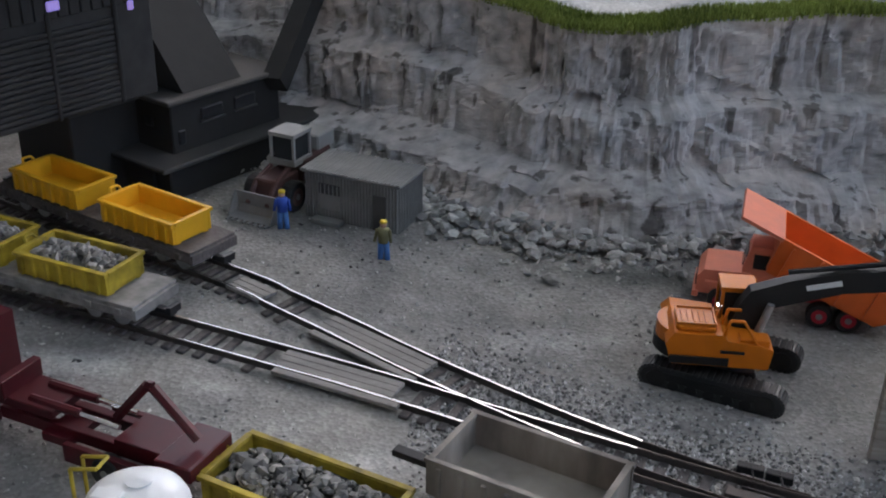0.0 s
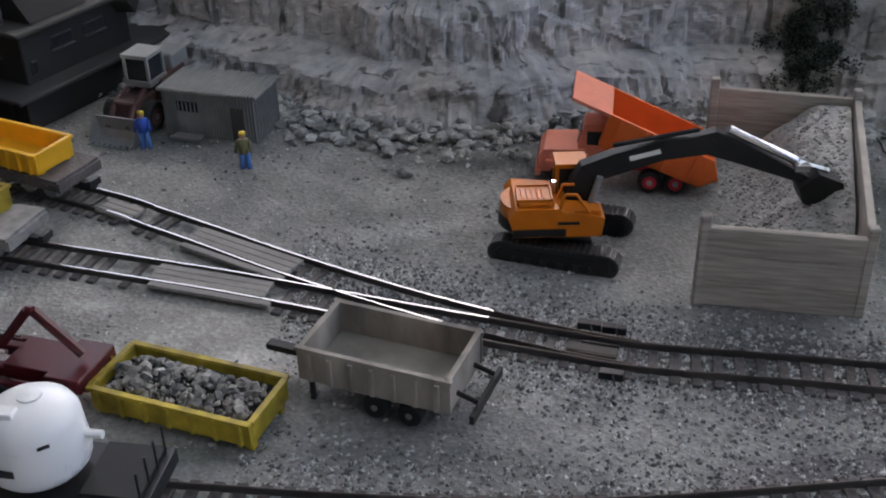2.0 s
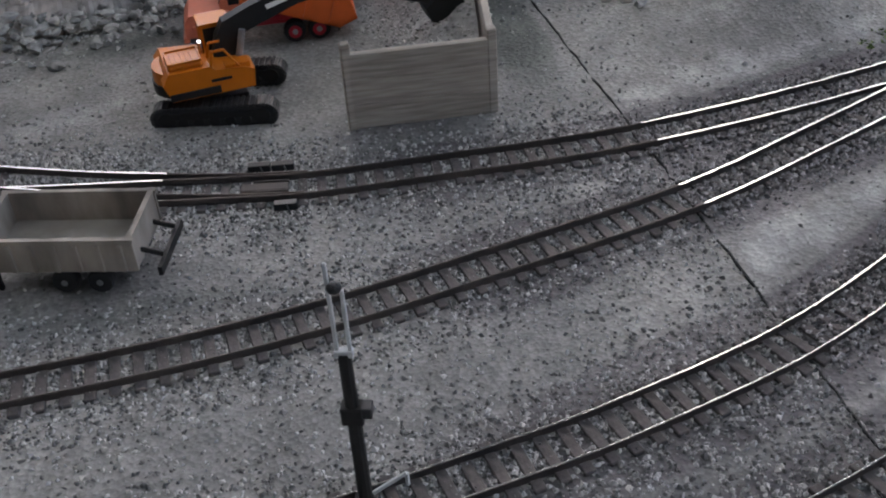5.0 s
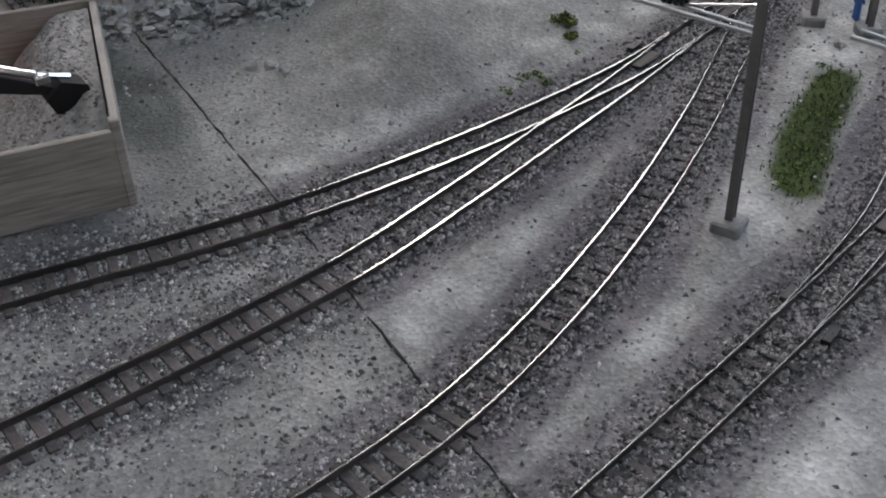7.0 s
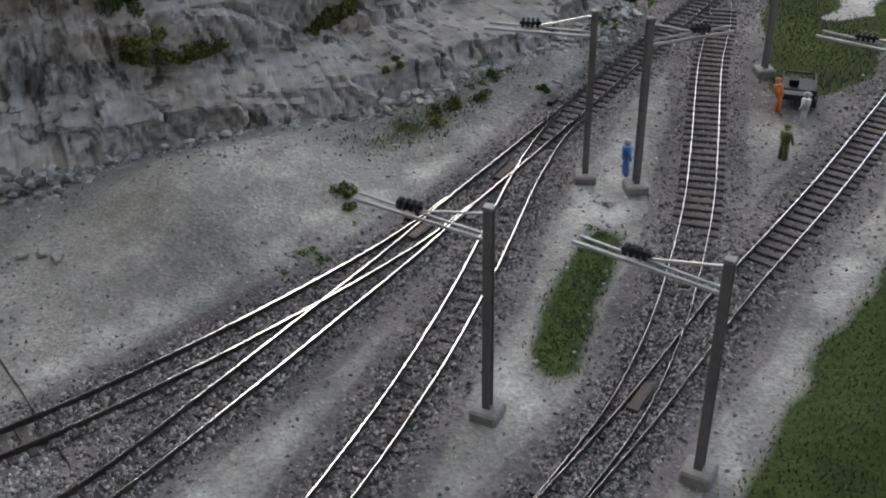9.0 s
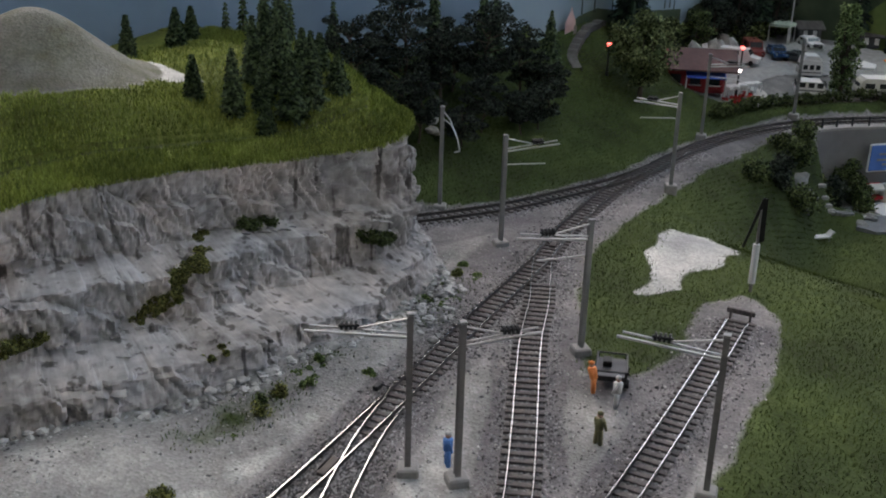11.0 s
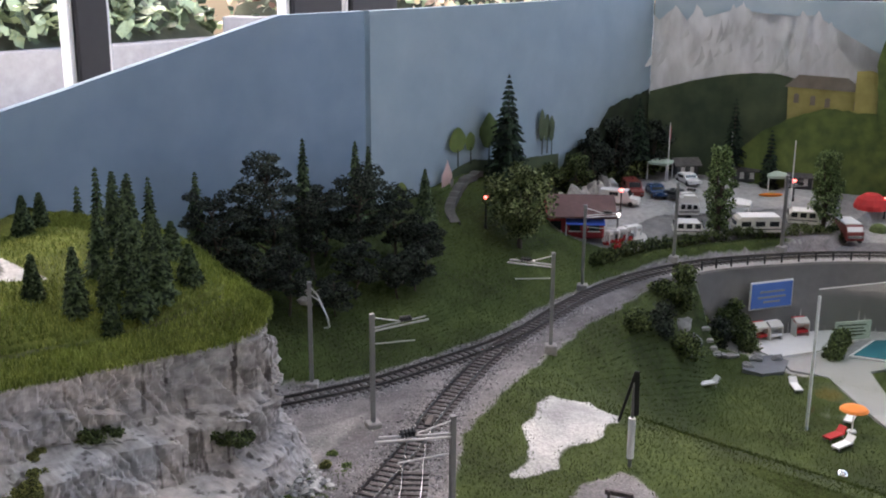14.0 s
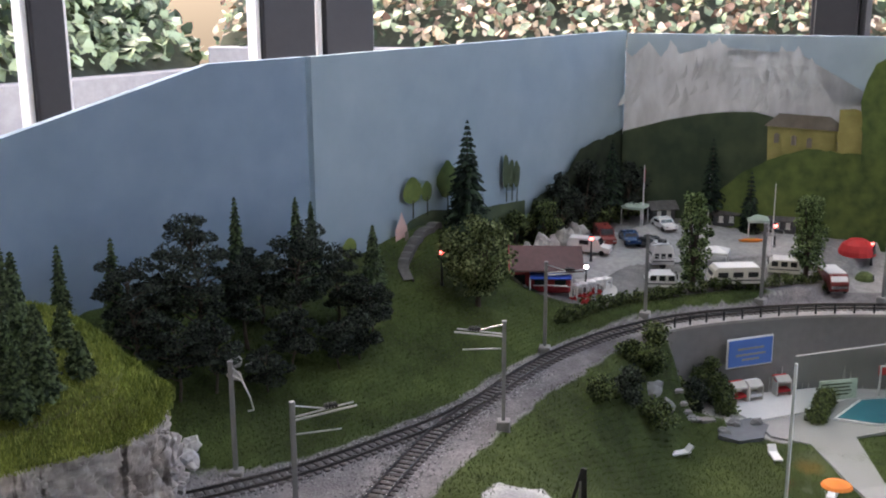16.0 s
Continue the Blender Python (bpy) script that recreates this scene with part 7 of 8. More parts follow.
for sx, sy, sr in ((1.64, 3.91, 0.04), (1.74, 3.79, 0.05), (1.71, 3.86, 0.035), (3.2, 4.05, 0.03), (3.79, 2.71, 0.04)):
    solo("boulder", Mesh().rock((0, 0, 0.01), sr, random.Random(int(sx * 100)), 0.6, 2), LOAD, "angular grey stone lying on the gravel", "stone", group="loose stones", m=at(sx, sy, land_z(sx, sy)))

for k, (x, y, r) in enumerate(((7.2, 6.2, 0.1), (7.12, 6.1, 0.07), (7.3, 6.12, 0.06), (8.04, 6.0, 0.06), (8.14, 5.98, 0.05), (6.3, 5.62, 0.1), (6.4, 5.7, 0.12))):
    solo("pale_rock", Mesh().rock((0, 0, 0.03), r, random.Random(60 + k), 0.8, 2), ROCK_CHIPS, "pale plaster rock among the pines", "rock", m=at(x, y, land_z(x, y)))

# the open joint between two boards of the layout
joint = Mesh()
run = curve_points([(1.345, 4.75, 0), (1.34, 3.6, 0), (1.33, 3.0, 0), (1.32, 2.6, 0), (1.3, 2.2, 0), (1.285, 1.6, 0), (1.27, 1.0, 0), (1.26, 0.5, 0)], 0.05)
DARKGAP = material("dark_board_joint", (0.02, 0.02, 0.018), 0.95, vary=0.3, size=60)
for k, p in enumerate(run):
    w = 0.0024 + 0.003 * noise.noise((k * 0.4, 0, 0))
    zz = land_z(p.x, p.y) + 0.006 + 0.012 * noise.noise((k * 0.55, 7, 0))
    jx = 0.008 * noise.noise((k * 0.9, 3, 0))
    joint.v += [(p.x - w + jx, p.y, zz), (p.x + w + jx, p.y, zz), (p.x + w + jx, p.y, zz - 0.05), (p.x - w + jx, p.y, zz - 0.05)]
for k in range(len(run) - 1):
    for e in range(4):
        joint.f.append((4 * k + e, 4 * k + (e + 1) % 4, 4 * k + 4 + (e + 1) % 4, 4 * k + 4 + e))
solo("board_joint", joint, DARKGAP, "dark open joint between two layout boards", "board joint", kind="structure")


# ---------------------------------------------------------------- paintings on the boards
def paint(name, rough_lo, rough_hi, size, stretch=None):
    return material(name, rough_lo, 0.8, vary=0.12, size=size, tint=rough_hi, stretch=stretch, spec=0.2)


P_MOUNT = paint("painted_grey_rock", (0.66, 0.65, 0.63), (0.93, 0.93, 0.9), 30, (1, 1, 0.35))
P_SNOW = paint("painted_pale_haze", (0.5, 0.52, 0.53), (0.62, 0.62, 0.6), 14)
P_HILL = paint("painted_dark_hill", (0.05, 0.075, 0.045), (0.11, 0.14, 0.075), 16)
P_WOOD = paint("painted_green_wood", (0.06, 0.1, 0.03), (0.16, 0.21, 0.06), 30)
P_DARK = paint("painted_dark_wood", (0.018, 0.026, 0.016), (0.05, 0.065, 0.035), 30)
P_CASTLE = paint("painted_yellow_wall", (0.36, 0.32, 0.1), (0.5, 0.45, 0.17), 25)
P_ROOF = paint("painted_brown_roof", (0.2, 0.17, 0.13), (0.28, 0.25, 0.2), 25)
P_PINK = paint("painted_pink_wall", (0.6, 0.4, 0.36), (0.7, 0.5, 0.45), 30)

PLANE_R = (Vector((13.88, 6.86, 0)), Vector((2.02, -5.26, 0)).normalized())
PLANE_M = (Vector((8.66, 6.9, 0)), Vector((1, 0, 0)))


def painted(name, plane, outline, lift, mat, label, wob=0.0):
    """A flat painted shape on a board; lift keeps the coats apart."""
    o, d = plane
    n = Vector((d.y, -d.x, 0)) * lift
    pts = []
    for (a, b), (c, e) in zip(outline, outline[1:] + outline[:1]):
        steps = max(1, int(math.hypot(c - a, e - b) / 0.06)) if wob else 1
        for i in range(steps):
            f = i / steps
            u, z = a + (c - a) * f, b + (e - b) * f
            pts.append((u + wob * noise.noise((u * 14, z * 14, lift * 90)), z + wob * noise.noise((u * 13 + 7, z * 13, lift * 90))))
    verts = [o + d * u + n + Vector((0, 0, z)) for u, z in pts]
    bm = bmesh.new()
    face = bm.faces.new([bm.verts.new(v * U) for v in verts])
    bmesh.ops.triangulate(bm, faces=[face])
    me = bpy.data.meshes.new(name)
    bm.to_mesh(me)
    bm.free()
    me.materials.append(mat)
    return tagged(new(name, me), label, "painting", kind="structure")


painted("painted_mountains", PLANE_R, [(0.0, 1.2), (0.0, 2.3), (0.07, 2.23), (0.27, 2.4), (0.38, 2.17), (0.53, 2.4), (0.67, 2.21), (0.83, 2.31), (0.96, 2.38), (1.06, 2.44), (1.19, 2.28), (1.38, 2.19), (1.57, 2.26), (1.91, 2.33), (2.13, 2.21), (2.27, 1.96), (2.38, 1.73), (3.2, 1.75), (3.2, 1.2)], 0.04, P_MOUNT, "painted pale grey mountain range", 0.02)
P_SHADE = paint("painted_blue_grey_shade", (0.6, 0.6, 0.59), (0.8, 0.8, 0.78), 40, (1, 1, 0.4))
P_CREST = paint("painted_white_crest", (0.72, 0.72, 0.7), (0.93, 0.93, 0.91), 30, (1, 1, 0.35))
peaks = ((0.12, 2.28), (0.27, 2.42), (0.53, 2.43), (0.72, 2.3), (0.96, 2.42), (1.08, 2.47), (1.3, 2.32), (1.57, 2.33), (1.78, 2.38), (1.95, 2.37), (2.1, 2.26))
prng = random.Random(77)
for u, z in peaks:
    painted("painted_crest", PLANE_R, [(u, z), (u - 0.07, z - 0.12), (u - 0.12, z - 0.3), (u - 0.04, z - 0.24), (u + 0.02, z - 0.42), (u + 0.06, z - 0.2), (u + 0.13, z - 0.27), (u + 0.07, z - 0.1)], 0.055, P_CREST, "white snowy crest of the painted range", 0.045)
    for _ in range(3):
        a, b, h = u + prng.uniform(-0.13, 0.13), z - prng.uniform(0.12, 0.5), prng.uniform(0.12, 0.34)
        painted("painted_gully", PLANE_R, [(a, b), (a - 0.03, b - h * 0.5), (a - prng.uniform(0.05, 0.1), b - h), (a - 0.01, b - h * 0.8), (a + prng.uniform(0.01, 0.05), b - h * 0.55)], prng.uniform(0.058, 0.072), P_SHADE, "grey shaded gully of the painted range", 0.015)
painted("painted_hill", PLANE_R, [(0.0, -0.6), (0.0, 1.34), (0.51, 1.49), (0.9, 1.58), (1.29, 1.62), (1.55, 1.62), (1.8, 1.55), (2.18, 1.49), (4.5, 1.5), (4.5, -0.6)], 0.08, P_HILL, "painted dark green hill", 0.008)
painted("painted_castle", PLANE_R, [(1.7, 1.0), (1.68, 1.48), (2.58, 1.44), (2.6, 1.0)], 0.12, P_CASTLE, "painted yellow castle")
painted("painted_castle_roof", PLANE_R, [(1.64, 1.48), (1.8, 1.63), (2.36, 1.61), (2.6, 1.44)], 0.155, P_ROOF, "painted brown castle roof")
painted("painted_tower", PLANE_R, [(2.46, 1.0), (2.45, 1.7), (2.5, 1.7), (2.5, 1.67), (2.56, 1.67), (2.56, 1.71), (2.62, 1.71), (2.62, 1.67), (2.7, 1.68), (2.72, 1.0)], 0.19, P_CASTLE, "painted yellow castle tower")
for u, z in ((1.76, 1.36), (1.95, 1.34), (2.12, 1.32), (2.45, 1.3)):
    painted("painted_window", PLANE_R, [(u, z - 0.07), (u, z + 0.03), (u + 0.03, z + 0.05), (u + 0.06, z + 0.03), (u + 0.06, z - 0.07)], 0.175, P_ROOF, "painted dark arched window")
painted("painted_wood", PLANE_R, [(1.0, -0.6), (1.2, 0.7), (1.45, 0.95), (1.59, 1.02), (1.83, 1.16), (2.08, 1.22), (2.26, 1.25), (2.51, 1.22), (2.76, 1.2), (4.5, 1.2), (4.5, -0.6)], 0.23, P_WOOD, "painted green wood below the castle", 0.035)
painted("painted_tree", PLANE_R, [(2.72, 1.1), (2.7, 1.5), (2.66, 1.8), (2.72, 2.03), (2.79, 2.22), (2.95, 2.33), (3.5, 2.3), (4.4, 2.2), (4.4, 1.0)], 0.27, P_WOOD, "painted large green tree", 0.03)
painted("painted_slope", PLANE_M, [(3.0, 0.2), (3.34, 0.8), (3.7, 0.86), (4.01, 1.02), (4.23, 1.22), (4.59, 1.29), (4.97, 1.32), (5.19, 1.36), (5.19, 0.2)], 0.04, P_DARK, "painted dark wooded slope", 0.03)
for u, z0, z1, w in ((1.32, 0.98, 1.29, 0.14), (1.53, 0.98, 1.22, 0.08), (1.84, 0.96, 1.38, 0.16), (2.82, 0.9, 1.32, 0.07), (2.92, 0.9, 1.25, 0.06), (3.01, 0.88, 1.22, 0.06), (0.45, 0.62, 0.85, 0.1)):
    ring = [(u + w * math.cos(a) * (0.8 if math.sin(a) > 0.5 else 1), (z0 + z1) / 2 + 0.06 + (z1 - z0) * 0.44 * math.sin(a)) for a in [k * 0.42 for k in range(15)]]
    painted("painted_tree", PLANE_M, ring, 0.04, P_WOOD if u < 2.5 else P_HILL, "small green tree painted on the sky board", 0.02)
    painted("painted_trunk", PLANE_M, [(u - 0.012, z0 - 0.06), (u + 0.012, z0 - 0.06), (u + 0.01, z0 + 0.12), (u - 0.01, z0 + 0.12)], 0.05, P_DARK, "painted thin tree trunk")
painted("painted_knoll", PLANE_M, [(0.1, 0.4), (0.3, 0.62), (0.7, 0.7), (1.12, 0.78), (1.3, 0.9), (1.62, 0.95), (1.97, 0.9), (2.4, 0.84), (3.2, 0.8), (3.2, 0.2)], 0.02, P_HILL, "painted green knoll", 0.01)
painted("painted_chapel", PLANE_M, [(1.05, 0.74), (1.05, 0.86), (1.12, 0.97), (1.14, 1.02), (1.16, 0.97), (1.22, 0.86), (1.22, 0.74)], 0.06, P_PINK, "small pink chapel painted on the board")
painted("painted_door", PLANE_M, [(1.14, 0.74), (1.14, 0.82), (1.165, 0.84), (1.19, 0.82), (1.19, 0.74)], 0.1, P_ROOF, "painted chapel door")

# ---------------------------------------------------------------- footpath, restaurant and lamps on the slope
ASPHALT = material("grey_path", (0.075, 0.07, 0.066), 0.85, vary=0.25, size=80, tint=(0.11, 0.104, 0.1))
CAMP_GRAVEL = material("camp_gravel", (0.3, 0.3, 0.29), 0.9, vary=0.2, size=70, tint=(0.38, 0.375, 0.36))
PALEPATH = material("pale_footpath", (0.5, 0.49, 0.46), 0.85, vary=0.12, size=80)
ROOFRED = material("brown_red_roof", (0.13, 0.07, 0.065), 0.75, vary=0.2, size=80, bump=0.3)
WALLRED = material("red_fascia", (0.28, 0.02, 0.025), 0.6, vary=0.15, size=80)
WHITEPAINT = material("white_paint", (0.75, 0.75, 0.74), 0.5, vary=0.06, size=60)
CREAMPAINT = material("cream_paint", (0.62, 0.61, 0.56), 0.5, vary=0.08, size=60)
GREENCLOTH = material("pale_green_cloth", (0.45, 0.55, 0.46), 0.8, vary=0.1, size=80)
REDCLOTH = material("red_cloth", (0.5, 0.03, 0.03), 0.7, vary=0.15, size=80)
ORANGECLOTH = material("orange_cloth", (0.75, 0.22, 0.03), 0.7, vary=0.1, size=80)
CARBLUE = material("dark_blue_car_paint", (0.02, 0.06, 0.16), 0.25, vary=0.1, size=60)
CARGREY = material("grey_car_paint", (0.1, 0.105, 0.11), 0.25, vary=0.1, size=60)
CARRED = material("maroon_car_paint", (0.2, 0.03, 0.025), 0.3, vary=0.1, size=60)
REDLAMP = glow_material("red_lamp", (1.0, 0.12, 0.1), 14.0)
WARMLAMP = glow_material("white_lamp", (1.0, 0.8, 0.75), 16.0)


def strip(name, ctrl, wide, mat, label, lift=0.012, category="footpath"):
    pts = curve_points(ctrl, 0.05)
    hd = headings(pts)
    me = Mesh()
    for p, d in zip(pts, hd):
        s = Vector((d.y, -d.x, 0)) * wide / 2
        z = max(land_z(p.x + k * s.x, p.y + k * s.y) for k in (-1, 0, 1)) + lift
        for a in (-1, 1):
            me.v.append((p.x + s.x * a, p.y + s.y * a, z))
        for a in (1, -1):
            me.v.append((p.x + s.x * a, p.y + s.y * a, z - 0.06))
    for k in range(len(pts) - 1):
        for e in range(4):
            me.f.append((4 * k + e, 4 * k + (e + 1) % 4, 4 * k + 4 + (e + 1) % 4, 4 * k + 4 + e))
    return solo(name, me, mat, label, category, kind="structure")


strip("footpath", [(9.42, 6.42, 0), (9.55, 6.6, 0), (9.92, 6.76, 0), (10.35, 6.85, 0)], 0.1, ASPHALT, "narrow grey path climbing to the chapel")
strip("footpath_camp", [(11.0, 5.4, 0), (11.25, 5.43, 0), (11.5, 5.56, 0), (11.55, 5.75, 0), (11.4, 5.95, 0)], 0.14, PALEPATH, "pale curved footpath to the restaurant")
def land_patch(name, poly, mat, label, category, step=0.05, lift=0.012):
    """A thin sheet of another surface that follows the land inside an outline."""
    me, ids = Mesh(), {}
    xs, ys = [q[0] for q in poly], [q[1] for q in poly]
    gx, gy = np.meshgrid(np.arange(min(xs), max(xs), step), np.arange(min(ys), max(ys), step))
    hit = inside(poly, gx, gy)

    def corner(j, i):
        if (j, i) not in ids:
            ids[j, i] = len(me.v)
            x, y = float(gx[0, 0] + i * step), float(gy[0, 0] + j * step)
            me.v.append((x, y, land_z(x, y) + lift))
        return ids[j, i]
    for j, i in np.argwhere(hit):
        me.f.append((corner(j, i), corner(j, i + 1), corner(j + 1, i + 1), corner(j + 1, i)))
    return solo(name, me, mat, label, category, True, "structure")


land_patch("camp_yard", [(11.3, 6.0), (11.7, 5.75), (12.2, 5.7), (12.6, 5.38), (13.4, 4.8), (13.75, 4.5), (14.3, 4.7), (14.05, 5.7), (13.6, 6.25), (12.6, 6.5), (11.9, 6.5)], CAMP_GRAVEL, "grey gravel yard of the campsite", "yard")


def camp(x, y, rz=0.0):
    return at(x, y, land_z(x, y) + 0.008, rz)


def restaurant(m):
    t = thing("restaurant", m, "low red-brown roofed restaurant with terrace and awning", "building")
    part("wall", Mesh().box((0, 0, 0.12), (0.62, 0.42, 0.26)), WALLRED, t, "dark red wall")
    roof = Mesh().prism([(-0.34, 0.24), (0.0, 0.4), (0.34, 0.24), (0.34, 0.26), (0.0, 0.425), (-0.34, 0.26)], -0.42, 0.3)
    part("roof", roof, ROOFRED, t, "brown pitched roof", m=pose(0, 0, 0, 0, 0, 90))
    part("fascia", Mesh().prism([(-0.34, 0.23), (0.0, 0.39), (0.34, 0.23), (0.34, 0.26), (0.0, 0.43), (-0.34, 0.26)], 0.3, 0.312), WALLRED, t, "red gable board", m=pose(0, 0, 0, 0, 0, 90))
    for k in range(3):
        w = part("window", Mesh().box((-0.2 + k * 0.2, -0.213, 0.13), (0.11, 0.012, 0.1)), GLASSY, t, "dark window")
        part("sill", Mesh().box((-0.2 + k * 0.2, -0.22, 0.075), (0.13, 0.02, 0.01)), WHITEPAINT, w)
    part("awning", Mesh().box((0.1, -0.29, 0.2), (0.4, 0.16, 0.012), Matrix.Rotation(radians(14), 3, "X")), BLUE, t, "blue awning edge")
    for k in (-0.1, 0.3):
        part("post", Mesh().cyl((k, -0.35, 0), (k, -0.35, 0.19), 0.008), WHITEPAINT, t)


restaurant(at(11.0, 6.08, land_z(11.0, 6.0) + 0.02, -53))


def street_lamp(x, y, h, label, lamp=REDLAMP, z=None):
    t = thing("street_lamp", at(x, y, land_z(x, y) if z is None else z), label, "street lamp", "street lamps")
    part("pole", Mesh().cyl((0, 0, 0), (0, 0, h), 0.012, 0.008, 8).cyl((0, 0, 0), (0, 0, 0.04), 0.02, 0.014, 8), BLACK, t, "black lamp post")
    part("bulb", Mesh().ball((0, 0, h + 0.02), 0.024, 2), lamp, t, "glowing lamp head")
    part("cap", Mesh().lathe((0, 0, h + 0.04), [(0.026, 0), (0.012, 0.014), (0, 0.018)], 10), BLACK, t, "small lamp cap")


street_lamp(9.72, 6.28, 0.3, "black street lamp glowing red on the slope")
street_lamp(12.01, 6.11, 0.24, "black street lamp glowing red by the restaurant")
street_lamp(13.8, 4.83, 0.24, "black street lamp glowing red in the campsite")
street_lamp(14.25, 3.9, 0.22, "black street lamp glowing red beside a tent")
street_lamp(11.3, 5.72, 0.24, "bright white lamp on the restaurant terrace", WARMLAMP)


def flag_pole(x, y, h, cloth, label):
    t = thing("flagpole", camp(x, y), label, "flagpole", "flagpoles")
    part("pole", Mesh().cyl((0, 0, 0), (0, 0, h), 0.009, 0.006, 8), WHITEPAINT, t, "white pole")
    part("flag", Mesh().box((0.012, 0.004, h - 0.12), (0.028, 0.008, 0.16)), cloth, t, "furled cloth flag")


flag_pole(13.48, 6.33, 0.72, REDCLOTH, "white flagpole with a furled red flag")
flag_pole(14.0, 5.75, 0.62, BLUE, "white flagpole with a furled blue flag")
flag_pole(13.61, 4.78, 0.78, MOSS, "white flagpole with a furled green flag")


def car(m, mat, label, van=False):
    t = thing("van" if van else "car", m @ Matrix.Scale(0.84, 4), label, "van" if van else "car", "parked cars")
    L, H = (0.56, 0.21) if van else (0.46, 0.15)
    prof = [(-L / 2, 0.04), (L / 2, 0.04), (L / 2, 0.1), (L * 0.3, 0.12), (L * 0.2, H), (-L * 0.46, H), (-L / 2, 0.12)] if van else [(-L / 2, 0.04), (L / 2, 0.04), (L / 2, 0.085), (L * 0.22, 0.095), (L * 0.08, H), (-L * 0.3, H), (-L * 0.42, 0.1), (-L / 2, 0.09)]
    body = part("body", Mesh().prism(prof, -0.1, 0.1), mat, t)
    for s in (-1, 1):
        part("side_window", Mesh().box((-L * 0.1, s * 0.101, H * 0.77), (L * (0.22 if van else 0.36), 0.004, H * 0.26)), GLASSY, body, "dark window")
        for x in (-L * 0.32, L * 0.32):
            part("wheel", Mesh().cyl((x, s * 0.075, 0.036), (x, s * 0.104, 0.036), 0.036, 0.036, 12), RUBBER, t, "black wheel")
        part("headlight", Mesh().box((L / 2, s * 0.07, 0.075), (0.008, 0.036, 0.018)), CHROME, body)
    part("windscreen", Mesh().box((L * (0.26 if van else 0.155), 0, H * 0.82), (0.006, 0.17, H * 0.36), Matrix.Rotation(radians(-28 if van else -42), 3, "Y")), GLASSY, body, "dark windscreen")
    return t


car(camp(12.22, 6.26, -72), WHITEPAINT, "white delivery van parked by the restaurant", True)
car(camp(12.68, 6.36, -135), CARRED, "maroon van parked in the camp yard", True)
car(camp(12.85, 6.13, -135), CARBLUE, "dark blue car parked in the camp yard")
car(camp(12.87, 5.86, -95), CARGREY, "grey car parked in the camp yard")
car(camp(13.57, 6.09, -125), WHITEPAINT, "white car parked before the hedge")


def bungalow(x, y, rz, label):
    t = thing("bungalow", camp(x, y, rz), label, "bungalow", "camp bungalows")
    part("wall", Mesh().box((0, 0, 0.07), (0.3, 0.2, 0.16)), CARGREY, t, "dark grey wall")
    part("roof", Mesh().prism([(-0.14, 0.13), (0.0, 0.21), (0.14, 0.13), (0.14, 0.145), (0.0, 0.228), (-0.14, 0.145)], -0.18, 0.18, "x"), ASPHALT, t, "grey pitched roof")
    for k in (-0.06, 0.06):
        w = part("window", Mesh().box((k, -0.102, 0.085), (0.05, 0.008, 0.07)), WHITEPAINT, t, "white window")
        part("sill", Mesh().box((k, -0.106, 0.046), (0.06, 0.012, 0.008)), WHITEPAINT, w)


bungalow(13.86, 6.3, -40, "low dark grey bungalow with white windows behind the camp")
bungalow(14.2, 5.62, -60, "low dark grey bungalow with white windows behind the camp")
bungalow(14.42, 5.0, -70, "low dark grey bungalow with white windows behind the camp")
kayak = thing("kayak", camp(13.81, 5.11, -50), "small orange and yellow kayak lying on the yard", "kayak")
part("hull", Mesh().ball((0, 0, 0.025), 0.15, 2, (1.0, 0.22, 0.16)), ORANGECLOTH, kayak, "orange hull", True)
part("cockpit", Mesh().ball((0, 0, 0.042), 0.05, 2, (1.2, 0.4, 0.2)), OLIVE_YELLOW, kayak, "yellow cockpit rim", True)


def caravan(m, label, L=0.6, mat=None, W=0.24, H=0.22):
    mat = mat or CREAMPAINT
    t = thing("caravan", m @ Matrix.Scale(0.88, 4), label, "caravan", "caravans")
    prof = [(-L / 2, 0.06), (L / 2, 0.06), (L / 2 + 0.015, 0.12), (L / 2 - 0.02, H), (L / 2 - 0.06, H + 0.025), (-L / 2 + 0.06, H + 0.025), (-L / 2 + 0.02, H), (-L / 2 - 0.015, 0.12)]
    body = part("body", Mesh().prism(prof, -W / 2, W / 2), mat, t)
    part("roof", Mesh().box((0, 0, H + 0.03), (L - 0.1, W + 0.012, 0.012)), WHITEPAINT, body, "white roof")
    for s in (-1, 1):
        for k in range(3):
            part("window", Mesh().box((-L * 0.3 + k * L * 0.3, s * (W / 2 + 0.002), 0.165), (L * 0.2, 0.006, 0.06)), GLASSY, body, "dark window")
        part("stripe", Mesh().box((0, s * (W / 2 + 0.002), 0.1), (L * 0.96, 0.005, 0.014)), CARGREY, body)
        part("wheel", Mesh().cyl((0, s * W * 0.36, 0.034), (0, s * W * 0.46, 0.034), 0.034, 0.034, 12), RUBBER, t, "black wheel")
        part("end_window", Mesh().box((s * (L / 2 + 0.002), 0, 0.165), (0.01, W * 0.7, 0.055)), GLASSY, body, "dark window")
    part("drawbar", Mesh().box((L / 2 + 0.06, 0, 0.05), (0.12, 0.02, 0.016)), STEEL, t)
    return t


caravan(camp(11.84, 5.17, -55), "small white caravan behind the hedge", 0.34, WHITEPAINT, H=0.17)
caravan(camp(12.4, 5.48, -50), "tall white camper beside a poplar", 0.26, WHITEPAINT, H=0.27)
caravan(camp(12.45, 4.66, -48), "long cream caravan behind the hedge", 0.58)
caravan(camp(13.05, 4.4, -65), "cream caravan with dark stripe", 0.36, H=0.18)


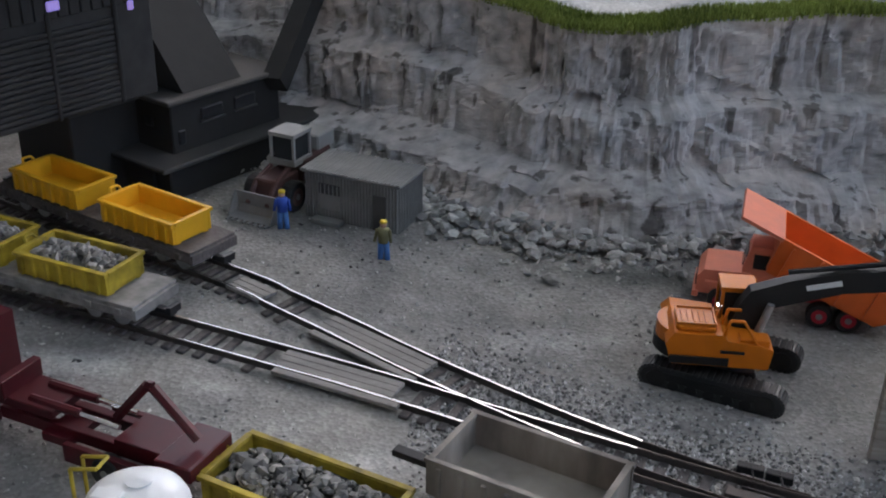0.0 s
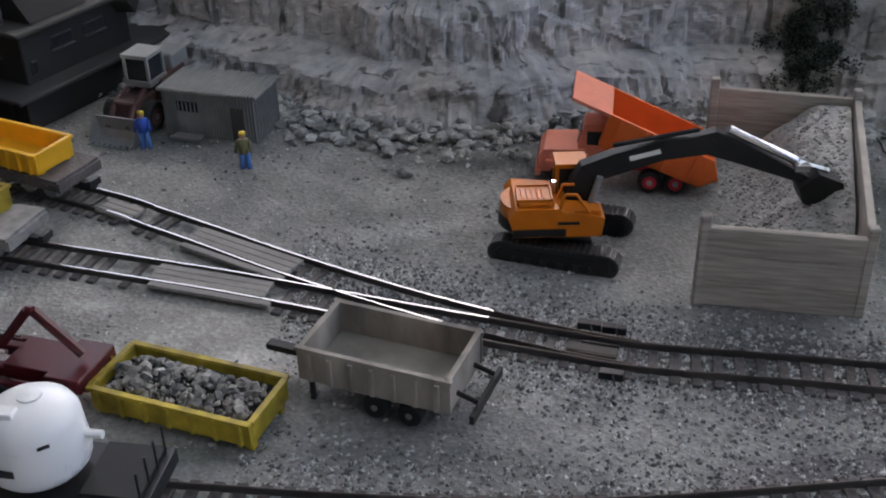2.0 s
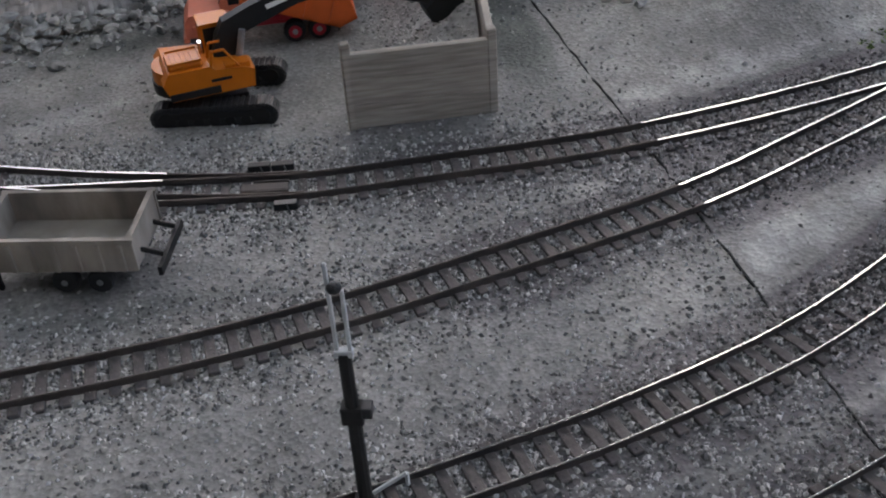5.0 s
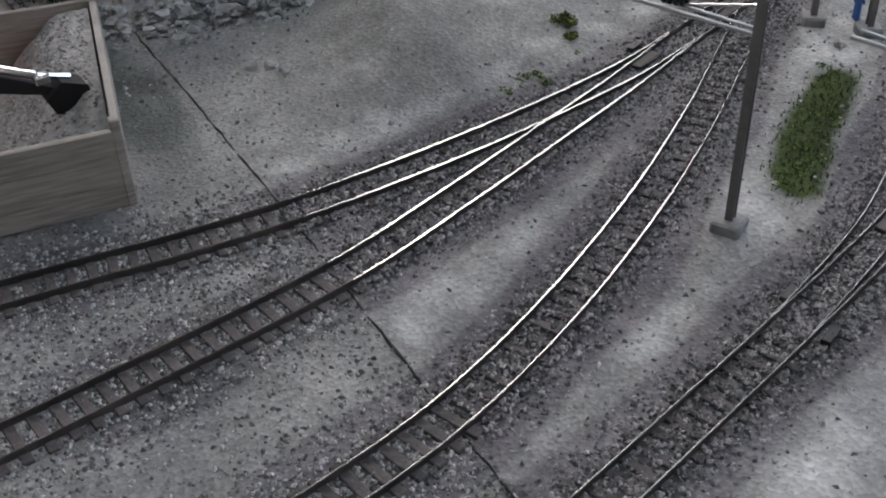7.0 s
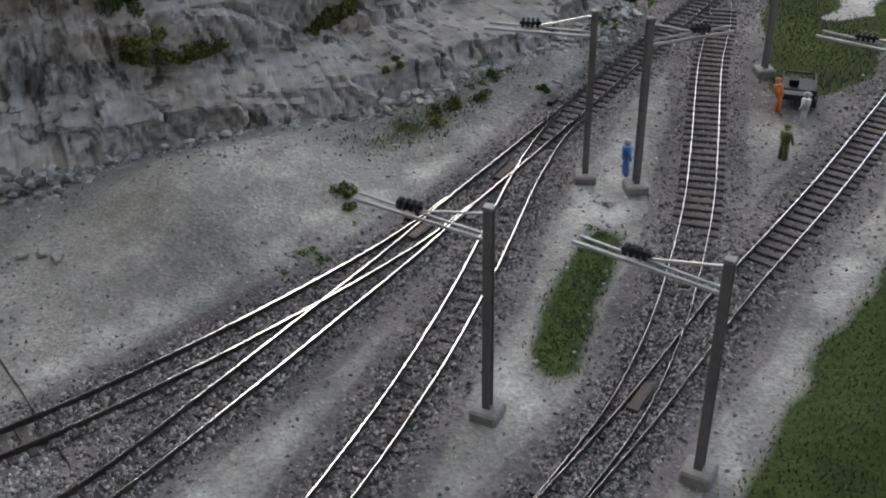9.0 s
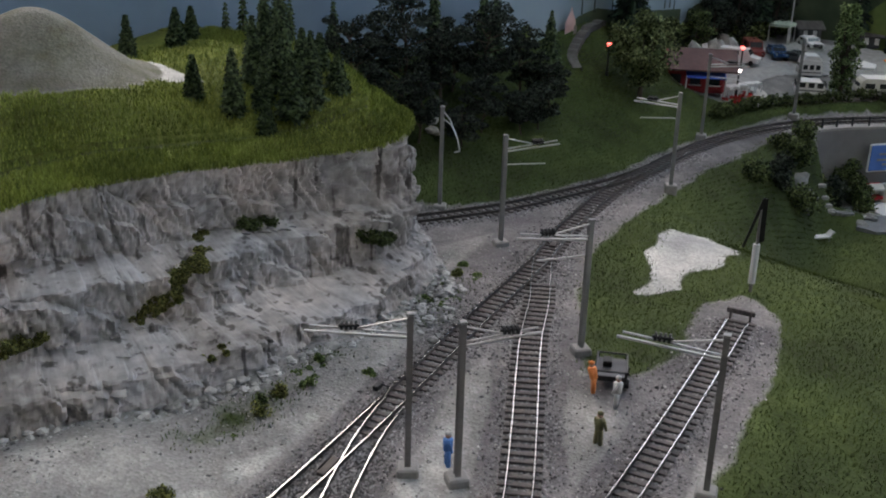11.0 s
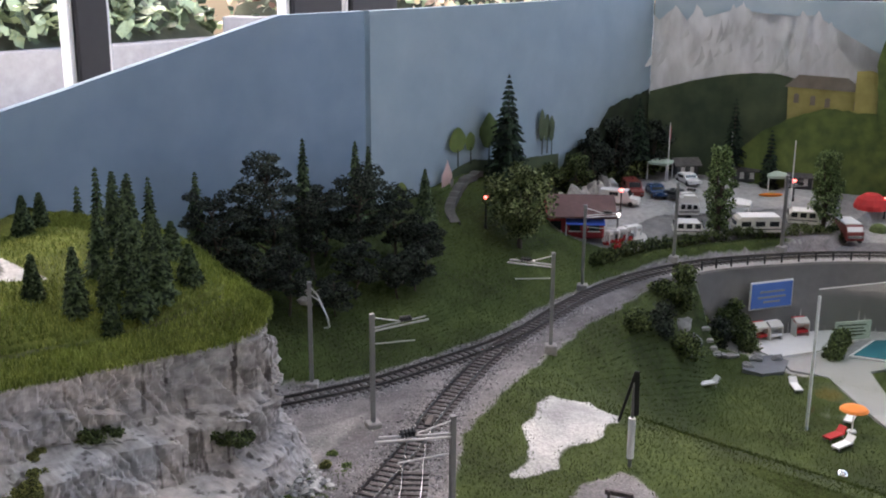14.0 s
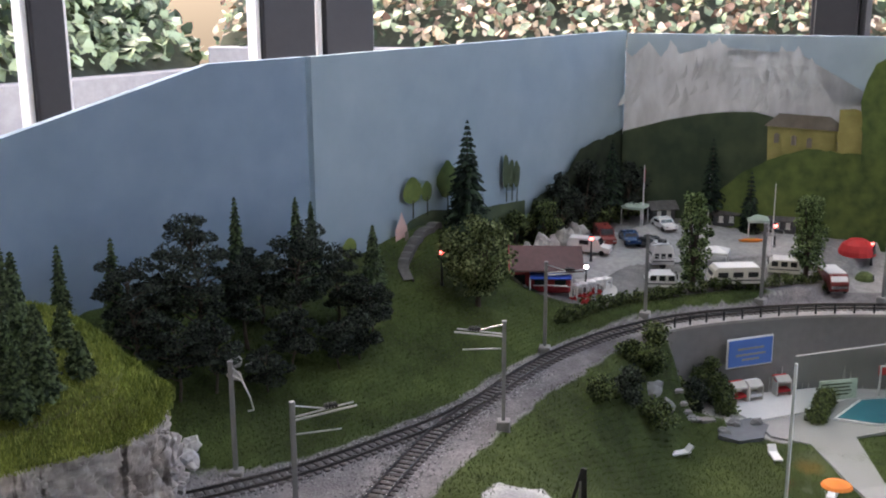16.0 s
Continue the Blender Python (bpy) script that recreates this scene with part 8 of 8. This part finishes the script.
def camp_truck(m):
    t = thing("camper_truck", m @ Matrix.Scale(0.85, 4), "maroon fire truck with white awning at the campsite", "truck")
    part("body", Mesh().prism([(-0.25, 0.05), (0.25, 0.05), (0.25, 0.15), (0.18, 0.24), (-0.25, 0.24)], -0.11, 0.11), CARRED, t)
    # White paint stands in for the bright reflection on the glass.
    part("windscreen", Mesh().box((0.22, 0, 0.195), (0.008, 0.2, 0.07), Matrix.Rotation(radians(-38), 3, "Y")), WHITEPAINT, t, "windscreen painted white for the sun's reflection on it")
    part("grille", Mesh().box((0.255, 0, 0.1), (0.01, 0.2, 0.04)), CHROME, t, "bright grille")
    part("roof", Mesh().box((-0.05, 0, 0.247), (0.4, 0.22, 0.014)), WHITEPAINT, t)
    for x in (-0.15, 0.16):
        for s in (-1, 1):
            part("wheel", Mesh().cyl((x, s * 0.08, 0.04), (x, s * 0.112, 0.04), 0.04, 0.04, 12), RUBBER, t, "black wheel")


camp_truck(camp(13.25, 3.95, -140))


def canopy(x, y, s, cloth, label, rz=0.0, h=0.2):
    t = thing("canopy", at(x, y, land_z(x, y) + 0.005, rz), label, "canopy", "canopies")
    part("cloth", Mesh().add([(-s, -s, h), (s, -s, h), (s, s, h), (-s, s, h), (0, 0, h + s * 0.4), (-s, -s, h - 0.03), (s, -s, h - 0.03), (s, s, h - 0.03), (-s, s, h - 0.03)], [(0, 1, 4), (1, 2, 4), (2, 3, 4), (3, 0, 4), (0, 5, 6, 1), (1, 6, 7, 2), (2, 7, 8, 3), (3, 8, 5, 0), (5, 8, 7, 6)]), cloth, t)
    for a in (-1, 1):
        for b in (-1, 1):
            part("pole", Mesh().cyl((a * s * 0.93, b * s * 0.93, 0), (a * s * 0.93, b * s * 0.93, h), 0.006, 0.006, 6), WHITEPAINT, t)


canopy(12.87, 5.08, 0.13, WHITEPAINT, "white pavilion tent between caravans", 20, 0.17)
canopy(13.5, 6.45, 0.13, GREENCLOTH, "pale green awning before the hedge", 10, 0.22)
canopy(14.1, 5.17, 0.12, GREENCLOTH, "pale green awning beside a lamp", 30, 0.2)


def dome_tent(x, y, r, cloth, label):
    t = thing("dome_tent", at(x, y, land_z(x, y)), label, "tent")
    part("cloth", Mesh().lathe((0, 0, 0), [(r, 0), (r * 0.97, r * 0.25), (r * 0.8, r * 0.6), (r * 0.45, r * 0.85), (0, r * 0.92)], 14), cloth, t)
    part("entrance", Mesh().prism([(-r * 0.3, 0.0), (r * 0.3, 0.0), (0, r * 0.7)], -r * 0.96, -r * 0.85), BLACK, t, "dark entrance flap")


dome_tent(14.21, 4.05, 0.2, REDCLOTH, "red dome tent lit by a red lamp")
dome_tent(13.78, 3.8, 0.1, SHRUB, "small green dome tent")
rng7 = random.Random(77)
for k in range(7):
    leafy("camp_hedge", 12.75 + k * 0.2, 6.68 - 0.02 * k, land_z(12.75 + k * 0.2, 6.68), 0.26, blob_set(600 + k, 6, 0.1, 0.04, 0.24, 0.06, 0.09), SHRUB, "dark hedge bush behind the campsite", 600 + k, 50, 0.018, 0.2, "camp hedge", False)
for k in range(9):
    me = Mesh().rock((0, 0, 0.1), 0.1 + 0.04 * rng7.random(), rng7, 1.3, 2)
    solo("rock_wall_stone", me, RUBBLE, "pale upright rock at the edge of the camp", "rock", m=at(11.45 + k * 0.14, 6.58 + 0.05 * rng7.random(), land_z(11.45 + k * 0.14, 6.6)))
for k in range(12):
    x, y = 11.12 + rng7.uniform(-0.15, 0.2), 5.58 + rng7.uniform(-0.06, 0.1)
    leafy("flower_bush", x, y, land_z(x, y), 0.05, blob_set(620 + k, 3, 0.03, 0.01, 0.05, 0.02, 0.03), REDCLOTH if k % 3 else MOSS, "red and yellow flower bed by the terrace", 620 + k, 26, 0.01, 0.2, "flower beds", False)
for k in range(5):
    canopy(11.12 + 0.09 * k, 5.72 - 0.03 * k, 0.045, WHITEPAINT, "small white terrace parasol", 20 * k, 0.12)

# ---------------------------------------------------------------- retaining wall, rail fence and pool
WALLGREY = material("grey_rendered_wall", (0.2, 0.2, 0.2), 0.85, vary=0.12, size=50, bump=0.2)
POOLWATER = material("pool_water", (0.03, 0.16, 0.2), 0.08, vary=0.15, size=40)
SIGNBLUE = material("blue_sign_face", (0.07, 0.17, 0.5), 0.4, vary=0.05, size=40)
SLABGREY = material("grey_paving", (0.3, 0.3, 0.29), 0.8, vary=0.12, size=90)

track2 = [p for p in curve_points(LINE_2, 0.05) if p.x > 10.85]
wall_me, cop = Mesh(), Mesh()
for p, d in zip(track2, headings(track2)):
    s = Vector((d.y, -d.x, 0))
    for me, a, b, lo, hi in ((wall_me, 0.15, 0.22, -0.86, -0.05), (cop, 0.12, 0.24, -0.052, -0.025)):
        for off, z in ((a, lo), (b, lo), (b, hi), (a, hi)):
            me.v.append((p.x + s.x * off, p.y + s.y * off, z))
for me in (wall_me, cop):
    for k in range(len(track2) - 1):
        for e in range(4):
            me.f.append((4 * k + e, 4 * k + (e + 1) % 4, 4 * k + 4 + (e + 1) % 4, 4 * k + 4 + e))
solo("retaining_wall", wall_me, WALLGREY, "grey rendered retaining wall below the railway", "wall", kind="structure")
solo("wall_coping", cop, CONCRETE, "pale concrete coping along the railway", "coping", kind="structure")
fence = thing("rail_fence", Matrix.Identity(4), "low black fence along the curved railway", "fence")
hd2 = headings(track2)
for k in range(8, len(track2), 4):
    p, d = track2[k], hd2[k]
    s = Vector((d.y, -d.x, 0)) * 0.2
    part("post", Mesh().box((p.x + s.x, p.y + s.y, 0.02), (0.016, 0.016, 0.1)), BLACK, fence)
part("rail", rail_strip(track2[8:], hd2[8:], 0.2, 0.05, 0.06, 0.005), BLACK, fence)


def sign(m):
    t = thing("pool_sign", m, "blue notice board with white border on the wall", "sign")
    part("board", Mesh().box((0, 0, 0), (0.53, 0.02, 0.3), ch=0.01), WHITEPAINT, t, "white rounded border")
    part("face", Mesh().box((0, -0.012, 0), (0.5, 0.01, 0.27), ch=0.006), SIGNBLUE, t, "blue face")
    for z, w in ((0.04, 0.3), (-0.02, 0.34), (-0.07, 0.2)):
        part("text_bar", Mesh().box((0, -0.018, z), (w, 0.004, 0.022)), STEEL, t, "plain grey bar")


sign(at(11.83, 4.18, -0.34, math.degrees(math.atan2(-0.27, 0.47))))
solo("pool_terrace", Mesh().prism([(11.25, 3.85), (11.45, 4.35), (12.0, 4.05), (12.45, 3.7), (12.3, 3.4), (11.7, 3.6)], -0.86, -0.778, "z"), material("white_terrace", (0.7, 0.7, 0.68), 0.8, vary=0.06, size=60), "white terrace with beach chairs below the wall", "terrace", kind="structure")
solo("pool_paving", Mesh().prism([(11.25, 3.8), (11.7, 3.55), (12.3, 3.38), (13.3, 2.6), (13.3, 1.8), (12.2, 2.6), (11.5, 3.0), (10.75, 2.5), (10.2, 1.9), (10.0, 2.1), (10.6, 2.75), (11.1, 3.25), (11.05, 3.6)], -0.86, -0.784, "z"), SLABGREY, "grey paved pool surround and path", "paving", kind="structure")
pool = thing("swimming_pool", Matrix.Identity(4), "turquoise swimming pool with pale rim", "pool")
rim = [(11.75, 3.3), (12.35, 3.28), (12.95, 2.75), (12.9, 2.2), (12.4, 2.35), (11.85, 2.95)]
part("rim", Mesh().prism(rim, -0.84, -0.768, "z"), WHITEPAINT, pool, "pale rim")
cx, cy = sum(p[0] for p in rim) / 6, sum(p[1] for p in rim) / 6
part("water", Mesh().prism([(cx + (x - cx) * 0.94, cy + (y - cy) * 0.94) for x, y in rim], -0.8, -0.763, "z"), POOLWATER, pool, "turquoise water")


def beach_chair(x, y, rz, cloth, label):
    t = thing("beach_chair", at(x, y, -0.778, rz), label, "beach chair", "beach chairs")
    part("shell", Mesh().prism([(-0.06, 0.0), (-0.06, 0.17), (-0.02, 0.19), (0.05, 0.15), (0.05, 0.13), (-0.02, 0.16), (-0.04, 0.14), (-0.04, 0.0)], -0.075, 0.075, "x"), CREAMPAINT, t, "cream wicker shell")
    part("seat", Mesh().box((0, 0.0, 0.05), (0.14, 0.09, 0.03)), cloth, t)
    part("hood", Mesh().box((0, -0.02, 0.16), (0.15, 0.1, 0.02), Matrix.Rotation(radians(-20), 3, "X")), cloth, t)
    for s in (-1, 1):
        part("side", Mesh().box((s * 0.075, 0.0, 0.07), (0.01, 0.1, 0.14)), CREAMPAINT, t)


beach_chair(11.62, 4.18, 150, REDCLOTH, "cream beach chair with red seat on the terrace")
beach_chair(11.75, 4.08, 150, WHITEPAINT, "cream beach chair with white seat on the terrace")
beach_chair(12.04, 3.92, 145, REDCLOTH, "cream beach chair with red seat on the terrace")


def lounger(x, y, z, rz, cloth, label):
    t = thing("sun_lounger", at(x, y, z, rz), label, "sun lounger", "sun loungers")
    part("mattress", Mesh().box((0, 0, 0.035), (0.2, 0.075, 0.014)).box((0.1, 0, 0.06), (0.07, 0.075, 0.012), Matrix.Rotation(radians(-45), 3, "Y")), cloth, t)
    for a in (-0.08, 0.08):
        for b in (-0.03, 0.03):
            part("leg", Mesh().box((a, b, 0.012), (0.008, 0.008, 0.04)), STEEL, t)


lounger(10.15, 4.02, land_z(10.15, 4.02), -30, WHITEPAINT, "white sun lounger on the grass slope")
lounger(10.65, 3.38, land_z(10.65, 3.38), 40, WHITEPAINT, "white sun lounger on the lawn")
lounger(9.85, 2.72, land_z(9.85, 2.72), -15, REDCLOTH, "red sun lounger beside a parasol")
lounger(10.3, 2.75, land_z(10.3, 2.75), 10, WHITEPAINT, "pale sun lounger beside a parasol")
lounger(9.72, 2.6, land_z(9.72, 2.6), -15, WHITEPAINT, "white sun lounger beside a red one")
par = thing("parasol", at(10.1, 2.66, land_z(10.1, 2.66)), "round orange parasol on the lawn", "parasol")
part("canopy", Mesh().lathe((0, 0, 0.2), [(0.12, 0), (0.1, 0.02), (0.0, 0.05)], 18), ORANGECLOTH, par, "orange cloth")
part("pole", Mesh().cyl((0, 0, 0), (0, 0, 0.24), 0.006, 0.006, 6), WHITEPAINT, par)
part("foot", Mesh().cyl((0, 0, 0), (0, 0, 0.014), 0.04, 0.036, 12), WHITEPAINT, par)
solo("chrome_ball", Mesh().ball((0, 0, 0.045), 0.05, 3), CHROME, "small shiny chrome ball on the lawn", "ball", True, m=at(9.05, 2.36, land_z(9.05, 2.36)))
goal = thing("water_slide_frame", at(12.75, 3.05, -0.78, -40), "white frame goal beside the pool", "goal")
part("frame", Mesh().tube([(-0.2, 0, 0), (-0.2, 0, 0.3), (0.2, 0, 0.3), (0.2, 0, 0)], 0.01, 6), WHITEPAINT, goal)
part("net", Mesh().box((0, 0.05, 0.24), (0.38, 0.01, 0.1)), REDCLOTH, goal, "red and white net")
board = thing("notice_board", at(12.15, 3.42, -0.78, -38), "pale green notice board with plain text bars", "sign")
part("panel", Mesh().box((0, 0, 0.14), (0.4, 0.014, 0.2)), GREENCLOTH, board)
for k in range(4):
    part("text_bar", Mesh().box((-0.02, -0.009, 0.2 - k * 0.035), (0.32 - 0.05 * (k % 2), 0.004, 0.012)), FIR, board, "plain green bar")

# a fall of rock and steps beside the pool
rk = random.Random(31)
for k, (x, y, r) in enumerate(((10.38, 4.42, 0.17), (10.5, 4.34, 0.1), (10.28, 4.25, 0.07), (11.05, 3.95, 0.09), (11.2, 3.8, 0.07), (10.85, 3.95, 0.07))):
    solo("boulder", Mesh().rock((0, 0, 0.03), r, rk, 0.8, 2), WALLGREY, "grey boulder beside the pond", "rock", m=at(x, y, land_z(x, y)))
st = thing("garden_steps", Matrix.Identity(4), "pale stone steps down the bank", "steps")
for k in range(8):
    f = k / 7
    x, y = 10.82 + 0.06 * f, 4.42 - 0.3 * f
    part("step", Mesh().box((x, y, land_z(x, y) + 0.005), (0.13, 0.06, 0.03), Matrix.Rotation(radians(-40), 3, "Z")), CONCRETE, st)
solo("pond", Mesh().prism([(10.75, 3.95), (11.0, 4.05), (11.3, 3.9), (11.25, 3.7), (10.95, 3.62), (10.75, 3.75)], -0.86, -0.775, "z"), material("grey_pond", (0.16, 0.17, 0.18), 0.2, vary=0.15, size=50), "grey water of a small pond", "pond", kind="structure")

# ---------------------------------------------------------------- clear screens at the edge of the layout
CLEAR = glass_material("clear_screen", (0.95, 0.97, 0.96))
EDGEGLOW = material("bright_screen_edge", (0.75, 0.78, 0.77), 0.35, vary=0.05, size=30)
scr = thing("clear_screen", Matrix.Identity(4), "clear acrylic screen with a bright cut edge", "screen")
post = Vector((9.9, 2.98, 0))
for q in (Vector((11.9, 1.75, 0)),):
    d = (q - post).normalized()
    n = Vector((-d.y, d.x, 0)) * 0.012
    v = [post + n, q + n, q - n, post - n]
    pane = part("pane", Mesh().add([(*p.xy, -0.85) for p in v] + [(*p.xy, 0.42) for p in v], [(0, 1, 5, 4), (1, 2, 6, 5), (2, 3, 7, 6), (3, 0, 4, 7), (4, 5, 6, 7), (3, 2, 1, 0)]), CLEAR, scr, "clear pane")
    pane.visible_shadow = False
    part("top_edge", Mesh().tube([(*post.xy, 0.425), (*q.xy, 0.425)], 0.004, 4), EDGEGLOW, scr)
part("edge_strip", Mesh().box((post.x - 0.03, post.y - 0.02, -0.24), (0.022, 0.022, 1.24)), EDGEGLOW, scr, "bright white vertical edge")

# ---------------------------------------------------------------- by the stub track
tower = thing("loading_post", at(6.95, 2.98, -0.035), "slim post with white sleeve and slanted dark arm", "post")
part("sleeve", Mesh().cyl((0, 0, 0.06), (0, 0, 0.33), 0.022, 0.022, 10), WHITEPAINT, tower, "white sleeve")
part("stem", Mesh().cyl((0, 0, 0), (0, 0, 0.56), 0.011, 0.01, 8), DARKSTEEL, tower)
part("arm", Mesh().prism([(-0.09, 0.3), (-0.075, 0.3), (0.02, 0.64), (0.0, 0.64)], -0.006, 0.006).prism([(0.0, 0.62), (0.03, 0.64), (0.04, 0.36), (0.01, 0.34)], -0.008, 0.008), CHARCOAL, tower, "dark slanted arm", m=pose(0, 0, 0, 0, 0, -60))
stop = thing("buffer_stop", at(6.5, 2.785, -0.03, 17), "small dark buffer stop at the track end", "buffer stop")
part("beam", Mesh().box((0, 0, 0.055), (0.02, 0.17, 0.03)), SLEEPER, stop)
for s in (-1, 1):
    part("upright", Mesh().box((-0.01, s * 0.06, 0.025), (0.014, 0.014, 0.08)), SLEEPER, stop)
cart = thing("work_trolley", at(5.3, 2.86, -0.035, 35) @ Matrix.Diagonal((0.8, 0.8, 0.65, 1)), "black work trolley beside the siding", "trolley")
part("tray", Mesh().box((0, 0, 0.09), (0.28, 0.2, 0.05)), BLACK, cart)
part("side_rail", Mesh().tube([(-0.14, -0.1, 0.16), (0.14, -0.1, 0.16), (0.14, 0.1, 0.16), (-0.14, 0.1, 0.16), (-0.14, -0.1, 0.16)], 0.008, 5), BLACK, cart)
for a in (-1, 1):
    for b in (-1, 1):
        part("upright", Mesh().box((a * 0.135, b * 0.095, 0.12), (0.014, 0.014, 0.09)), BLACK, cart)
        part("wheel", Mesh().cyl((a * 0.09, b * 0.09, 0.034), (a * 0.09, b * 0.12, 0.034), 0.036, 0.036, 12), RUBBER, cart)
part("tool_box", Mesh().box((0.04, 0.03, 0.14), (0.09, 0.06, 0.05)), CHARCOAL, cart, "dark tool box")

# turnout motors and check rails in the tracks
for k, (x, y, a) in enumerate(((0.1, 3.11, -12), (0.02, 3.13, -12), (0.07, 2.87, -12), (2.4, 1.62, 20), (2.36, 1.42, 20), (3.2, 3.01, 18), (3.06, 3.16, 18), (4.3, 3.62, 22))):
    t = thing("turnout_motor", at(x, y, -0.03, a) @ Matrix.Diagonal((0.6, 0.6, 0.6, 1)), "small dark turnout motor beside the sleepers", "turnout motor", "turnout motors")
    part("casing", Mesh().box((0, 0, 0.02), (0.13, 0.05, 0.045)), BLACK, t)
    part("lever", Mesh().tube([(0, 0, 0.04), (0.03, -0.09, 0.02)], 0.006, 5), BLACK, t)

# dark frog castings where two rails cross
for k, (x, y, a) in enumerate(((3.02, 3.04, 20), (3.62, 3.2, 22), (2.95, 1.72, 20), (6.62, 4.35, 30), (0.02, 2.99, -14))):
    solo("crossing_frog", Mesh().box((0, 0, -0.018), (0.16, 0.045, 0.02), ch=0.004).box((0.02, 0.03, -0.012), (0.12, 0.006, 0.014), ch=0.001).box((0.02, -0.03, -0.012), (0.12, 0.006, 0.014), ch=0.001), RAIL_SIDE, "dark turnout frog with check rails", "turnout frog", group="turnout frogs", m=at(x, y, 0, a))

# the table that carries the layout
TABLE = material("plain_table_board", (0.3, 0.24, 0.17), 0.7, vary=0.15, size=12, bump=0.1, stretch=(0.3, 4, 1))
table = thing("layout_table", Matrix.Identity(4), "plain wooden trestle table under the layout", "table")
part("tabletop", Mesh().box((5.3, 3.15, -1.05), (21.0, 8.3, 0.16), ch=0.02), TABLE, table)
for x in (-4.8, 5.3, 15.4):
    for y in (-0.6, 6.9):
        part("leg", Mesh().box((x, y, -5.57), (0.5, 0.5, 8.86), ch=0.03), TABLE, table)
